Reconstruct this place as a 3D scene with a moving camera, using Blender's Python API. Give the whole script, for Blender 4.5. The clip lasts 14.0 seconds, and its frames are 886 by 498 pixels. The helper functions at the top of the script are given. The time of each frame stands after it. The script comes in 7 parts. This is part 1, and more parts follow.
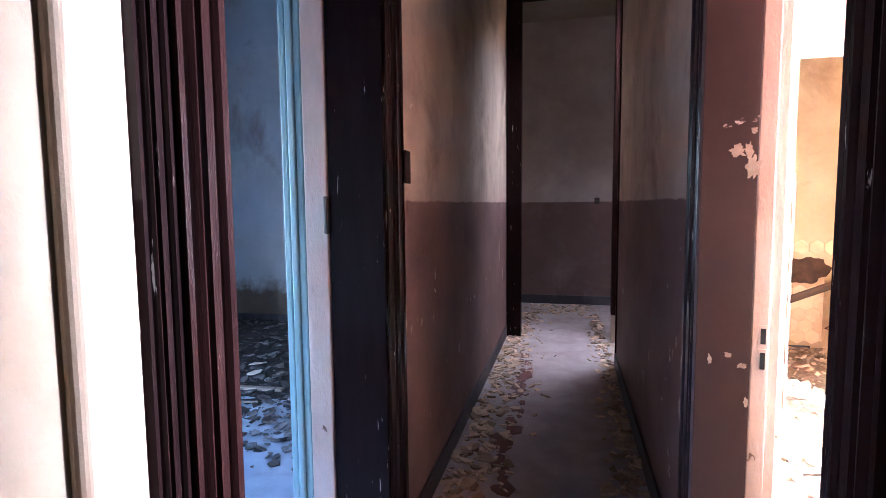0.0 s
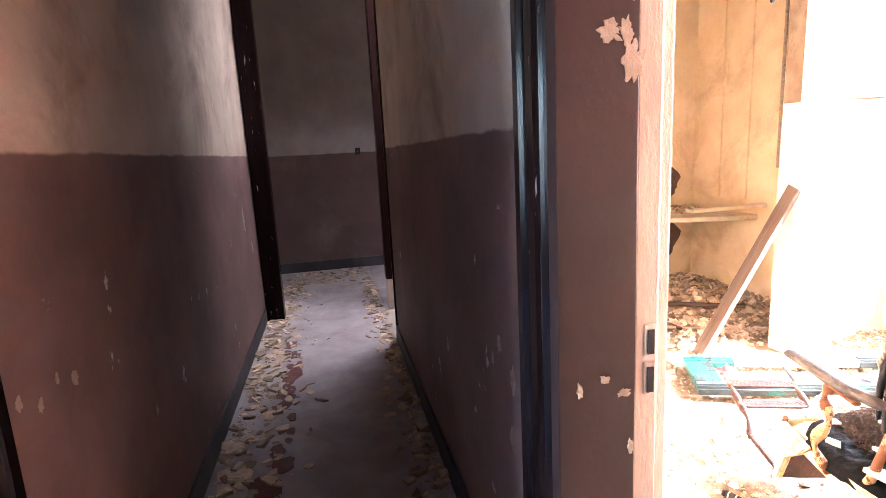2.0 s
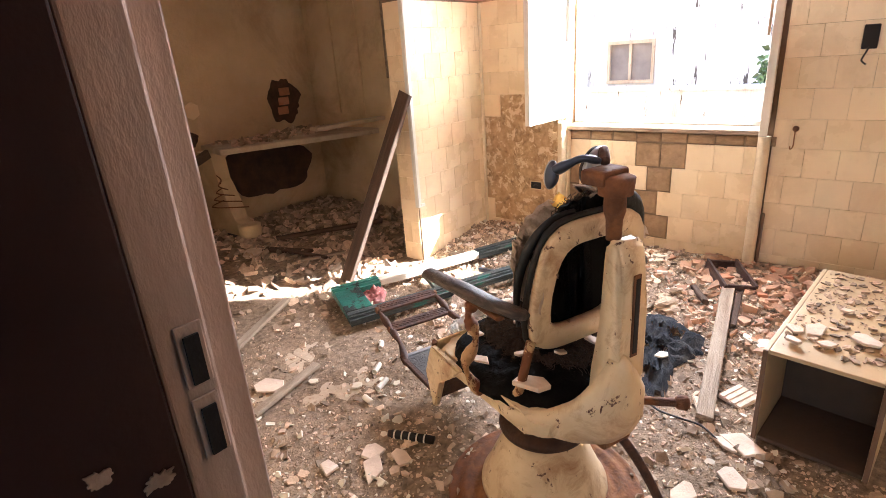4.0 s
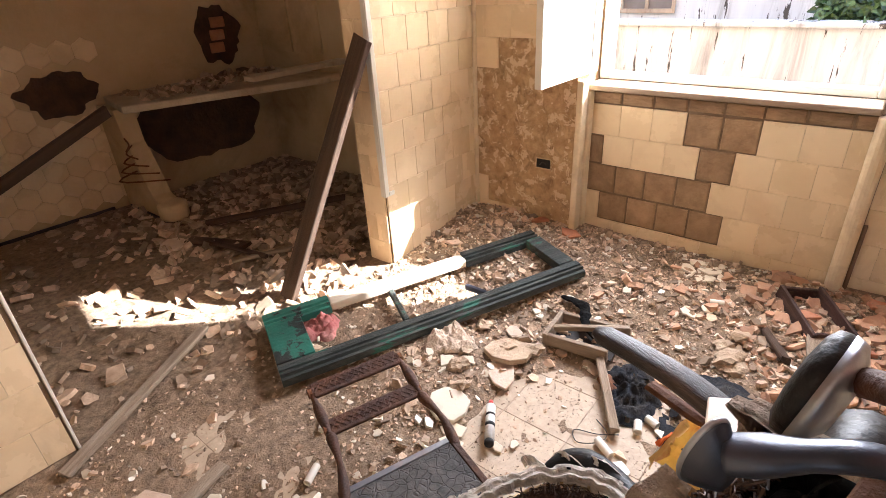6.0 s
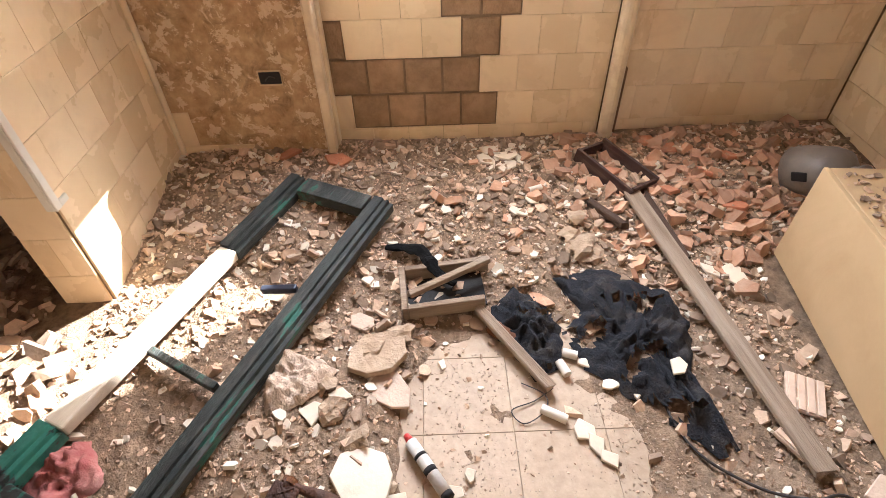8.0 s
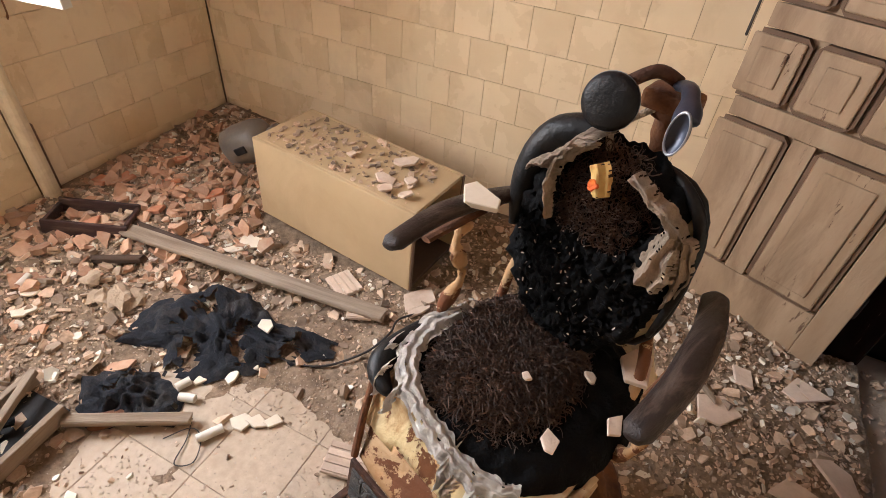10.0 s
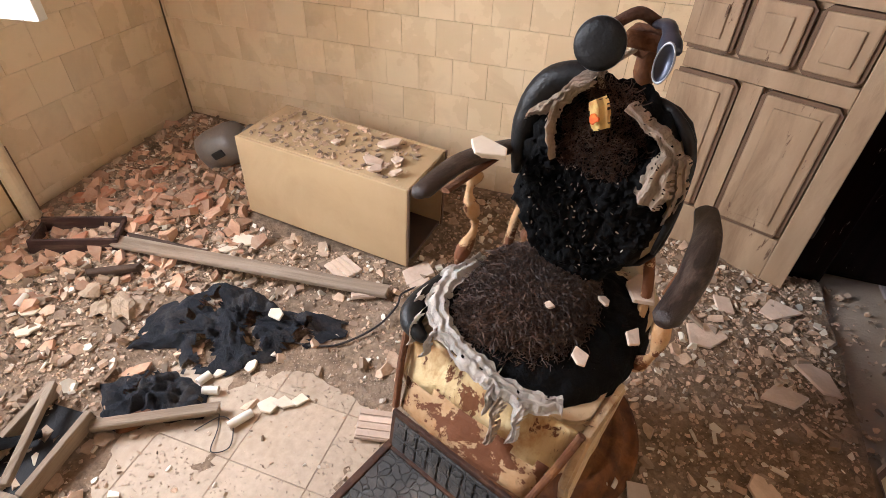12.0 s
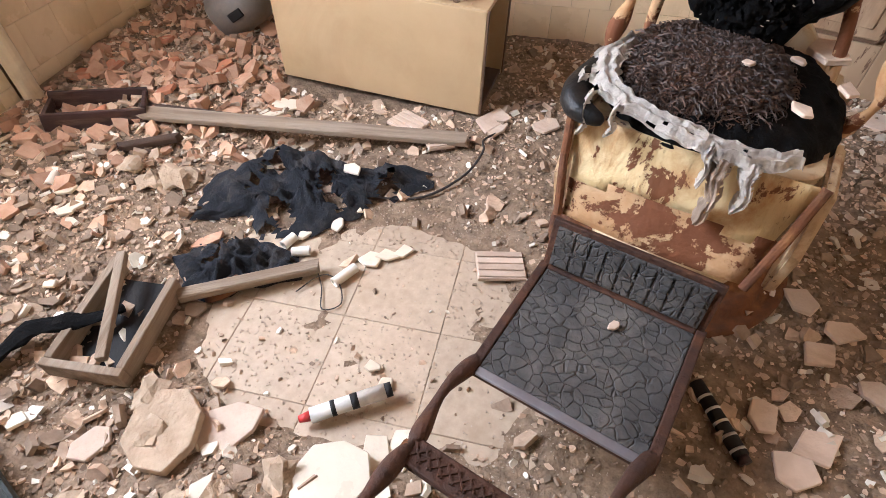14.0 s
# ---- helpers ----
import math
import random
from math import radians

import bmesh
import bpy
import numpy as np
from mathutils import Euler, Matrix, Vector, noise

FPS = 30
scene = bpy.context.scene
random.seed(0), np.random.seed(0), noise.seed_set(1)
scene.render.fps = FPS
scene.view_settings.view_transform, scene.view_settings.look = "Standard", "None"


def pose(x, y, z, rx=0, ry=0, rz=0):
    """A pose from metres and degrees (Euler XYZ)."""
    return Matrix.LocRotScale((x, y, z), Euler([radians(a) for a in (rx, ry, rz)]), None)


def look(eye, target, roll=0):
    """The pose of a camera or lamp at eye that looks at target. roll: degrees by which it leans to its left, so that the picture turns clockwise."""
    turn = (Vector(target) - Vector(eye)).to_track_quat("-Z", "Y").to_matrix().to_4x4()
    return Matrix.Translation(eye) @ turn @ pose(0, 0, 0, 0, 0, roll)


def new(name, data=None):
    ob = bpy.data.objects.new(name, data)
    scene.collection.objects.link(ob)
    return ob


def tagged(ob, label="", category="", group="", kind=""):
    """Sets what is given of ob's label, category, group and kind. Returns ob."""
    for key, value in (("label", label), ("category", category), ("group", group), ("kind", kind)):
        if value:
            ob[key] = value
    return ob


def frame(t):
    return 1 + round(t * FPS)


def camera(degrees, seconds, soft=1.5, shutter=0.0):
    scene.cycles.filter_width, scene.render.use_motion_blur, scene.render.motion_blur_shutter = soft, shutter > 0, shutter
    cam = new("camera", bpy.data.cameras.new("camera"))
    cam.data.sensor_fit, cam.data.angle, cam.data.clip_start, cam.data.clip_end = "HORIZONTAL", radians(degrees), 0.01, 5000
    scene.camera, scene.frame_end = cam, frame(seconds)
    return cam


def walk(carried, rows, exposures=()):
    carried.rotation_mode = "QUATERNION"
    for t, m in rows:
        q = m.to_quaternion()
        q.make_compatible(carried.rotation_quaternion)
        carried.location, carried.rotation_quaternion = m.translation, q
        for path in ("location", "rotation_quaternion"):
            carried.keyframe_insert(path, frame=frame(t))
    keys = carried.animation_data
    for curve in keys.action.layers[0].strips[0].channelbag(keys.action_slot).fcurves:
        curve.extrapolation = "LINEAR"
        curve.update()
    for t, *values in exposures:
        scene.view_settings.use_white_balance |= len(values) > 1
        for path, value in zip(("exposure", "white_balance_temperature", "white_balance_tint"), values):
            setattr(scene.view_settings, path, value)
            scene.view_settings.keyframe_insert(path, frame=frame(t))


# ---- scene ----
cam = camera(80.0, 14.0, soft=0.6)
# seconds, the eye, the point looked at and the roll
PATH = [
    (0, (0.011, 0.047, 1.572), (-0.450, 1.986, 1.402), -0.52),
    (0.5, (-0.056, 0.432, 1.567), (-0.508, 2.370, 1.376), -1.12),
    (1, (-0.121, 0.692, 1.582), (-0.382, 2.661, 1.347), -1.65),
    (1.5, (-0.103, 0.887, 1.602), (-0.059, 2.865, 1.313), -2.15),
    (2, (0.021, 1.026, 1.536), (0.418, 2.952, 1.173), -3.03),
    (2.5, (0.182, 1.192, 1.465), (0.951, 2.982, 1.014), -3.04),
    (3, (0.275, 1.298, 1.394), (1.356, 2.890, 0.849), -3.05),
    (3.5, (0.345, 1.438, 1.389), (1.644, 2.822, 0.761), -3.45),
    (4, (0.466, 1.466, 1.388), (1.871, 2.715, 0.706), -4.18),
    (4.2, (0.541, 1.485, 1.401), (1.966, 2.702, 0.702), -4.32),
    (6.3, (1.361, 2.143, 1.424), (2.692, 3.263, 0.437), -2.78),
    (6.5, (1.411, 2.197, 1.405), (2.745, 3.273, 0.374), -2.53),
    (7, (1.485, 2.507, 1.389), (2.872, 3.390, 0.249), -2.58),
    (7.5, (1.598, 2.700, 1.354), (3.071, 3.254, 0.119), -3.26),
    (8, (1.746, 2.790, 1.354), (3.220, 2.774, 0.003), -1.58),
    (8.5, (1.723, 2.789, 1.338), (2.966, 2.106, -0.072), 4.40),
    (9, (1.606, 2.910, 1.433), (2.426, 1.728, 0.043), 11.94),
    (9.2, (1.562, 2.923, 1.479), (2.325, 1.667, 0.123), 10.49),
    (11.3, (1.681, 3.076, 1.473), (2.194, 1.613, 0.208), 2.43),
    (11.5, (1.678, 3.093, 1.469), (2.183, 1.628, 0.205), 2.23),
    (12, (1.663, 3.144, 1.446), (2.147, 1.681, 0.171), 1.75),
    (12.5, (1.680, 3.203, 1.328), (2.147, 1.754, 0.030), 1.04),
    (13, (1.775, 3.266, 1.217), (2.182, 1.882, -0.168), 0.40),
    (13.5, (1.937, 3.312, 1.140), (2.314, 1.948, -0.273), 0.19),
    (14, (2.037, 3.315, 1.090), (2.361, 1.984, -0.367), -0.63),
]
EXPOSURES = [(0.0, 6.8, 4900, 19), (0.5, 7.1, 4850, 19), (1.0, 7.35, 5450, 27), (1.5, 8.0, 5350, 25), (2.0, 6.85, 5200, 16), (2.5, 5.25, 4750, 12), (3.0, 4.5, 4950, 11), (3.6, 3.9, 5300, 12), (4.5, 3.45, 5550, 12), (6.3, 3.05, 5650, 12), (8.0, 3.0, 5700, 12),
             (8.5, 2.62, 5950, 14), (9.0, 2.6, 5950, 13), (11.3, 2.95, 5650, 11), (12.5, 2.95, 5600, 11), (14.0, 3.0, 5350, 11)]
walk(cam, [(t, look(eye, target, roll)) for t, eye, target, roll in PATH], EXPOSURES)

# ---- light ----
SUN_WAY = Vector((-0.66 * 0.819, 0.75 * 0.819, -0.574))
world = bpy.data.worlds.new("sky")
scene.world = world
world.use_nodes = True
wn = world.node_tree
sky = wn.nodes.new("ShaderNodeTexSky")
sky.sky_type = "NISHITA"
sky.sun_disc = False
sky.sun_elevation = radians(35)
sky.sun_rotation = math.atan2(0.66, -0.75)
sky.air_density, sky.dust_density = 1.2, 2.0
wn.links.new(sky.outputs[0], wn.nodes["Background"].inputs[0])
wn.nodes["Background"].inputs[1].default_value = 0.15
sun = new("sun", bpy.data.lights.new("sun", "SUN"))
sun.data.energy, sun.data.angle, sun.data.color = 5.0, radians(0.5), (1.0, 0.93, 0.82)
sun.matrix_world = look((8, -8, 8), Vector((8, -8, 8)) + SUN_WAY)


def sky_lamp(name, m, w, h, watts, colour):
    ob = new(name, bpy.data.lights.new(name, "AREA"))
    ob.data.shape, ob.data.size, ob.data.size_y = "RECTANGLE", w, h
    ob.data.energy, ob.data.color = watts, colour
    ob.matrix_world = m
    return ob


# daylight standing in the openings of the two windows
sky_lamp("window_daylight", look((4.12, 2.67, 1.72), (2.0, 2.25, 1.15)), 1.0, 1.45, 16.0, (1.0, 0.94, 0.87))
sky_lamp("side_window_daylight", look((-4.45, 1.2, 1.6), (-1.0, 1.9, 0.3)), 1.2, 1.4, 0.70, (0.62, 0.82, 1.0))
# unseen lamp added above the niche to light the hall's end
sky_lamp("light_shaft_daylight", look((1.0, 5.70, 3.9), (0.30, 5.72, 0.0)), 0.5, 0.9, 0.66, (1.0, 0.93, 0.86)).data.spread = radians(110)
# weak fill lamp added at the closed back end of the hall
sky_lamp("entrance_daylight", look((-0.1, -2.35, 1.7), (-0.1, 2.0, 1.1)), 0.9, 1.6, 0.006, (1.0, 0.95, 0.90))

# ---- materials ----


def surf(name, base, dark, scale=6.0, rough=0.8, stain=None, stain_amount=0.4, stain_scale=1.4, flake=None, flake_amount=0.0,
         flake_scale=9.0, metal=0.0, bump=0.25, bump_scale=70.0, piece=0.0, island=0.0, low=None, low_z=0.0, low_wob=0.03, stretch=(1, 1, 1), rough_var=0.12, spec=0.5):
    """Grain, stains, flakes and fine relief of one real surface; low: another paint below the height low_z."""
    m = bpy.data.materials.new(name)
    m.use_nodes = True
    nt = m.node_tree
    N, L = nt.nodes, nt.links
    bsdf = N["Principled BSDF"]
    co = N.new("ShaderNodeTexCoord")
    mp = N.new("ShaderNodeMapping")
    mp.inputs["Scale"].default_value = stretch
    L.new(co.outputs["Object"], mp.inputs[0])
    vec = mp.outputs[0]
    if piece:
        inf = N.new("ShaderNodeObjectInfo")
        add = N.new("ShaderNodeVectorMath")
        add.operation = "MULTIPLY_ADD"
        L.new(inf.outputs["Random"], add.inputs[0])
        add.inputs[1].default_value = (37.0, 19.0, 23.0)
        L.new(vec, add.inputs[2])
        vec = add.outputs[0]

    def noise_at(s, detail=6.0, r=0.6, dist=0.0):
        n = N.new("ShaderNodeTexNoise")
        n.inputs["Scale"].default_value, n.inputs["Detail"].default_value = s, detail
        n.inputs["Roughness"].default_value, n.inputs["Distortion"].default_value = r, dist
        L.new(vec, n.inputs["Vector"])
        return n.outputs["Fac"]

    def ramp(f, a, b):
        r = N.new("ShaderNodeMapRange")
        r.inputs[1].default_value, r.inputs[2].default_value = a, b
        r.clamp = True
        L.new(f, r.inputs[0])
        return r.outputs[0]

    def mix(f, a, b, amount=1.0):
        x = N.new("ShaderNodeMix")
        x.data_type = "RGBA"
        if amount < 1.0:
            k = N.new("ShaderNodeMath")
            k.operation = "MULTIPLY"
            k.inputs[1].default_value = amount
            L.new(f, k.inputs[0])
            f = k.outputs[0]
        L.new(f, x.inputs[0])
        for i, c in ((6, a), (7, b)):
            if isinstance(c, tuple):
                x.inputs[i].default_value = (*c, 1)
            else:
                L.new(c, x.inputs[i])
        return x.outputs[2]

    grain = noise_at(scale)
    col = mix(ramp(grain, 0.3, 0.7), dark, base)
    if low:
        sep = N.new("ShaderNodeSeparateXYZ")
        L.new(co.outputs["Object"], sep.inputs[0])
        wob = N.new("ShaderNodeMath")
        wob.operation = "MULTIPLY_ADD"
        L.new(noise_at(5.0, 3.0), wob.inputs[0])
        wob.inputs[1].default_value = low_wob
        L.new(sep.outputs[2], wob.inputs[2])
        f = ramp(wob.outputs[0], low_z + low_wob / 3, low_z + low_wob * 2 / 3)
        lo = mix(ramp(noise_at(scale * 0.7), 0.3, 0.7), low[1], low[0])
        col = mix(f, lo, col)
    if stain:
        col = mix(ramp(noise_at(stain_scale, 9.0, 0.68, 0.6), 0.5, 0.72), col, stain, stain_amount)
    fl = None
    if flake:
        fl = ramp(noise_at(flake_scale, 8.0, 0.7, 0.3), 0.74 - flake_amount, 0.76 - flake_amount)
        col = mix(fl, col, flake)
    if piece or island:
        hsv = N.new("ShaderNodeHueSaturation")
        if island:
            rnd = N.new("ShaderNodeNewGeometry").outputs["Random Per Island"]
        else:
            rnd = inf.outputs["Random"]
        k = island or piece
        r = N.new("ShaderNodeMapRange")
        r.inputs[3].default_value, r.inputs[4].default_value = 1 - k, 1 + k
        L.new(rnd, r.inputs[0])
        L.new(r.outputs[0], hsv.inputs["Value"])
        L.new(col, hsv.inputs["Color"])
        col = hsv.outputs[0]
    L.new(col, bsdf.inputs["Base Color"])
    rr = N.new("ShaderNodeMapRange")
    rr.inputs[3].default_value, rr.inputs[4].default_value = max(0.03, rough - rough_var), min(1.0, rough + rough_var)
    L.new(grain, rr.inputs[0])
    L.new(rr.outputs[0], bsdf.inputs["Roughness"])
    bsdf.inputs["Metallic"].default_value = metal
    bsdf.inputs["Specular IOR Level"].default_value = spec
    b = N.new("ShaderNodeBump")
    b.inputs["Strength"].default_value, b.inputs["Distance"].default_value = bump, 0.01
    L.new(noise_at(bump_scale, 5.0), b.inputs["Height"])
    if fl is not None:
        b2 = N.new("ShaderNodeBump")
        b2.inputs["Strength"].default_value, b2.inputs["Distance"].default_value = 0.5, 0.004
        L.new(fl, b2.inputs["Height"])
        L.new(b.outputs[0], b2.inputs["Normal"])
        b = b2
    L.new(b.outputs[0], bsdf.inputs["Normal"])
    return m


M_HALL = surf("hall_plaster", (0.66, 0.52, 0.40), (0.44, 0.33, 0.25), 2.6, 0.7, stain=(0.17, 0.10, 0.065), stain_amount=0.72, stain_scale=1.25,
              low=((0.235, 0.135, 0.115), (0.12, 0.066, 0.056)), low_z=1.585, flake=(0.62, 0.55, 0.50), flake_amount=0.085, flake_scale=5.0, bump=0.25, bump_scale=25)
# the hall plaster's two tones again, darker and greyer
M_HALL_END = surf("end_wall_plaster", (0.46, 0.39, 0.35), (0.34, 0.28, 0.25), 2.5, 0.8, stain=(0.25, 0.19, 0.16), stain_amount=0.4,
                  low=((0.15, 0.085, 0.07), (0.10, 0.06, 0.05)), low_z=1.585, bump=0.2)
M_NEAR = surf("entry_plaster", (0.42, 0.33, 0.235), (0.33, 0.255, 0.175), 3.0, 0.8, flake=(0.16, 0.10, 0.06), flake_amount=-0.01, stain=(0.28, 0.19, 0.11), stain_amount=0.5, bump=0.25, bump_scale=18)
M_GREY = surf("side_room_plaster", (0.46, 0.48, 0.50), (0.36, 0.37, 0.38), 2.0, 0.85, stain=(0.16, 0.10, 0.06), stain_amount=0.8, stain_scale=0.9, low=((0.17, 0.125, 0.085), (0.045, 0.032, 0.022)), low_z=0.50, low_wob=0.6, bump=0.2)
M_CREAM = surf("cream_plaster", (0.68, 0.53, 0.33), (0.54, 0.39, 0.22), 2.5, 0.8, stain=(0.24, 0.13, 0.06), stain_amount=0.65, stain_scale=1.3, bump=0.3, bump_scale=30)
M_PINK = surf("pink_plaster", (0.74, 0.40, 0.30), (0.66, 0.33, 0.24), 2.5, 0.8, stain=(0.6, 0.45, 0.35), stain_amount=0.3, bump=0.2)
M_CEIL = surf("ceiling_plaster", (0.40, 0.34, 0.27), (0.28, 0.23, 0.17), 2.0, 0.9, stain=(0.3, 0.2, 0.12), stain_amount=0.5)
M_MORTAR = surf("tile_bed_mortar", (0.26, 0.18, 0.11), (0.14, 0.09, 0.05), 9.0, 0.95, stain=(0.16, 0.10, 0.05), stain_amount=0.6, stain_scale=4.0, bump=0.9, bump_scale=35)
M_PEELED = surf("peeled_plaster", (0.62, 0.43, 0.24), (0.38, 0.23, 0.11), 22.0, 0.95, stain=(0.12, 0.06, 0.025), stain_amount=0.85, stain_scale=11.0,
                flake=(0.70, 0.54, 0.35), flake_amount=0.20, flake_scale=17.0, bump=1.0, bump_scale=55)
M_TILE = surf("cream_tile", (0.82, 0.66, 0.44), (0.75, 0.58, 0.36), 3.0, 0.28, stain=(0.40, 0.24, 0.11), stain_amount=0.35, stain_scale=2.2, bump=0.05, bump_scale=12, piece=0.03)
M_BLOCK = surf("mortar_block", (0.44, 0.29, 0.165), (0.25, 0.155, 0.08), 11.0, 0.95, stain=(0.14, 0.09, 0.05), stain_amount=0.5, stain_scale=6.0, bump=0.9, bump_scale=40, piece=0.12)
M_DARKWOOD = surf("dark_varnished_wood", (0.014, 0.006, 0.006), (0.006, 0.003, 0.003), 4.0, 0.2, rough_var=0.07, stretch=(6, 6, 0.6), flake=(0.50, 0.42, 0.36), flake_amount=0.085, flake_scale=9.0, bump=0.05, bump_scale=20, spec=0.10)
M_BROWN = surf("brown_gloss_paint", (0.042, 0.019, 0.016), (0.022, 0.010, 0.009), 3.0, 0.5, spec=0.25, flake=(0.50, 0.38, 0.32), flake_amount=0.075, flake_scale=5.0, bump=0.15, bump_scale=30)
M_WORNWHITE = surf("worn_white_paint", (0.54, 0.43, 0.36), (0.40, 0.30, 0.245), 6.0, 0.65, flake=(0.13, 0.07, 0.045), flake_amount=0.085, flake_scale=9.0, stretch=(1, 1, 0.4), bump=0.3)
M_BLUEGREEN = surf("blue_green_paint", (0.30, 0.44, 0.46), (0.22, 0.33, 0.34), 5.0, 0.45, flake=(0.55, 0.55, 0.5), flake_amount=0.05, stretch=(3, 3, 0.4), bump=0.2)
M_WINWHITE = surf("window_white_paint", (0.78, 0.76, 0.70), (0.68, 0.64, 0.56), 4.0, 0.45, stain=(0.4, 0.3, 0.2), stain_amount=0.3, flake=(0.14, 0.08, 0.05), flake_amount=0.015, bump=0.1)
M_FLOOR = surf("dusty_floor", (0.50, 0.40, 0.30), (0.38, 0.29, 0.21), 6.0, 0.9, stain=(0.62, 0.54, 0.44), stain_amount=0.5, stain_scale=1.6, bump=0.3, bump_scale=90)
M_FLOORTILE = surf("terrazzo_floor_tile", (0.54, 0.43, 0.31), (0.42, 0.32, 0.22), 40.0, 0.65, stain=(0.36, 0.25, 0.15), stain_amount=0.6, stain_scale=3.0, bump=0.1, piece=0.06)
M_HALLFLOOR = surf("hall_floor", (0.44, 0.37, 0.35), (0.31, 0.25, 0.24), 5.0, 0.75, stain=(0.14, 0.045, 0.025), stain_amount=0.45, stain_scale=1.7, bump=0.3, bump_scale=80)
M_BLUEFLOOR = surf("side_room_floor", (0.36, 0.40, 0.46), (0.24, 0.27, 0.32), 4.0, 0.6, stain=(0.1, 0.08, 0.06), stain_amount=0.6, stain_scale=1.5, bump=0.3)
M_BASE = surf("dark_baseboard_paint", (0.03, 0.025, 0.03), (0.02, 0.015, 0.02), 5.0, 0.5, stain=(0.2, 0.17, 0.16), stain_amount=0.4, bump=0.2)
M_EXT = surf("outdoor_render", (0.68, 0.65, 0.60), (0.55, 0.51, 0.46), 2.0, 0.9, stain=(0.12, 0.085, 0.055), stain_amount=0.75, stain_scale=1.6, stretch=(1, 2.5, 0.3), flake=(0.08, 0.06, 0.045), flake_amount=0.14, flake_scale=5.0, bump=0.2)
M_GROUND = surf("yard_ground", (0.45, 0.42, 0.36), (0.36, 0.33, 0.28), 1.5, 0.95)
M_DOOR = surf("old_door_paint", (0.47, 0.34, 0.215), (0.36, 0.24, 0.14), 5.0, 0.6, stain=(0.20, 0.12, 0.065), stain_amount=0.75, stain_scale=4.0, stretch=(2, 2, 0.5), flake=(0.16, 0.09, 0.05), flake_amount=0.10, bump=0.25)

# ---- builders ----


def mesh_ob(name, bm, mat, parent=None, smooth=False):
    bmesh.ops.recalc_face_normals(bm, faces=bm.faces)
    me = bpy.data.meshes.new(name)
    bm.to_mesh(me)
    bm.free()
    me.materials.append(mat)
    if smooth:
        for p in me.polygons:
            p.use_smooth = True
    ob = new(name, me)
    if parent is not None:
        ob.parent = parent
    return ob


def part(name, bm, material, parent, label="", smooth=False):
    ob = mesh_ob(name, bm, material, parent, smooth)
    if label:
        ob["label"] = label
    return ob


def thing(name, m, label, category, group=""):
    ob = new(name)
    ob.matrix_world = m
    ob.empty_display_size = 0.1
    return tagged(ob, label, category, group)


def add_box(bm, lo, hi, bevel=0.0, m=None):
    """A box between two corners, with its edges broken by a bevel."""
    lo, hi = Vector(lo), Vector(hi)
    r = bmesh.ops.create_cube(bm, size=1.0)
    bmesh.ops.scale(bm, vec=hi - lo, verts=r["verts"])
    bmesh.ops.translate(bm, vec=(lo + hi) / 2, verts=r["verts"])
    vs = r["verts"]
    if bevel:
        es = list({e for v in vs for e in v.link_edges})
        out = bmesh.ops.bevel(bm, geom=es, offset=bevel, segments=2, profile=0.5, affect="EDGES")
        vs = list({v for f in out["faces"] for v in f.verts} | {v for v in vs if v.is_valid})
    if m is not None:
        bmesh.ops.transform(bm, matrix=m, verts=vs)
    return bm


def box(lo, hi, bevel=0.0, m=None):
    return add_box(bmesh.new(), lo, hi, bevel, m)


def add_prism(bm, pts, axis, a, b):
    """The outline pts, drawn across the axis, drawn out from a to b along it."""
    def at(p, c):
        q = list(p)
        q.insert("xyz".index(axis), c)
        return q
    v0 = [bm.verts.new(at(p, a)) for p in pts]
    v1 = [bm.verts.new(at(p, b)) for p in pts]
    n = len(pts)
    bm.faces.new(v0[::-1])
    bm.faces.new(v1)
    for i in range(n):
        bm.faces.new((v0[i], v0[(i + 1) % n], v1[(i + 1) % n], v1[i]))
    return bm


def lathe(profile, seg=40, bm=None):
    """A turned shape: pairs of radius and height round the z axis."""
    bm = bm or bmesh.new()
    rings = []
    for r, z in profile:
        rings.append([bm.verts.new((r * math.cos(2 * math.pi * i / seg), r * math.sin(2 * math.pi * i / seg), z)) for i in range(seg)])
    for a, b in zip(rings, rings[1:]):
        for i in range(seg):
            bm.faces.new((a[i], a[(i + 1) % seg], b[(i + 1) % seg], b[i]))
    bm.faces.new(rings[0][::-1])
    bm.faces.new(rings[-1])
    return bm


def tube(points, r, seg=10, bm=None, flat=1.0):
    """A round bar bent along points; r one radius, or one for each point."""
    bm = bm or bmesh.new()
    P = [Vector(p) for p in points]
    R = r if isinstance(r, (list, tuple)) else [r] * len(P)
    rings = []
    ref = Vector((0.13, 0.21, 0.97))
    for i, p in enumerate(P):
        d = (P[min(i + 1, len(P) - 1)] - P[max(i - 1, 0)]).normalized()
        u = d.cross(ref).normalized()
        v = d.cross(u).normalized()
        rings.append([bm.verts.new(p + R[i] * (u * math.cos(2 * math.pi * k / seg) + v * flat * math.sin(2 * math.pi * k / seg))) for k in range(seg)])
    for a, b in zip(rings, rings[1:]):
        for k in range(seg):
            bm.faces.new((a[k], a[(k + 1) % seg], b[(k + 1) % seg], b[k]))
    bm.faces.new(rings[0][::-1])
    bm.faces.new(rings[-1])
    return bm


def bent(points, n=8):
    """A smooth line through the points."""
    P = [Vector(p) for p in points]
    out = []
    for i in range(len(P) - 1):
        a, b, c, d = P[max(i - 1, 0)], P[i], P[i + 1], P[min(i + 2, len(P) - 1)]
        for k in range(n):
            t = k / n
            out.append(0.5 * ((2 * b) + (c - a) * t + (2 * a - 5 * b + 4 * c - d) * t * t + (3 * b - a - 3 * c + d) * t ** 3))
    out.append(P[-1])
    return out


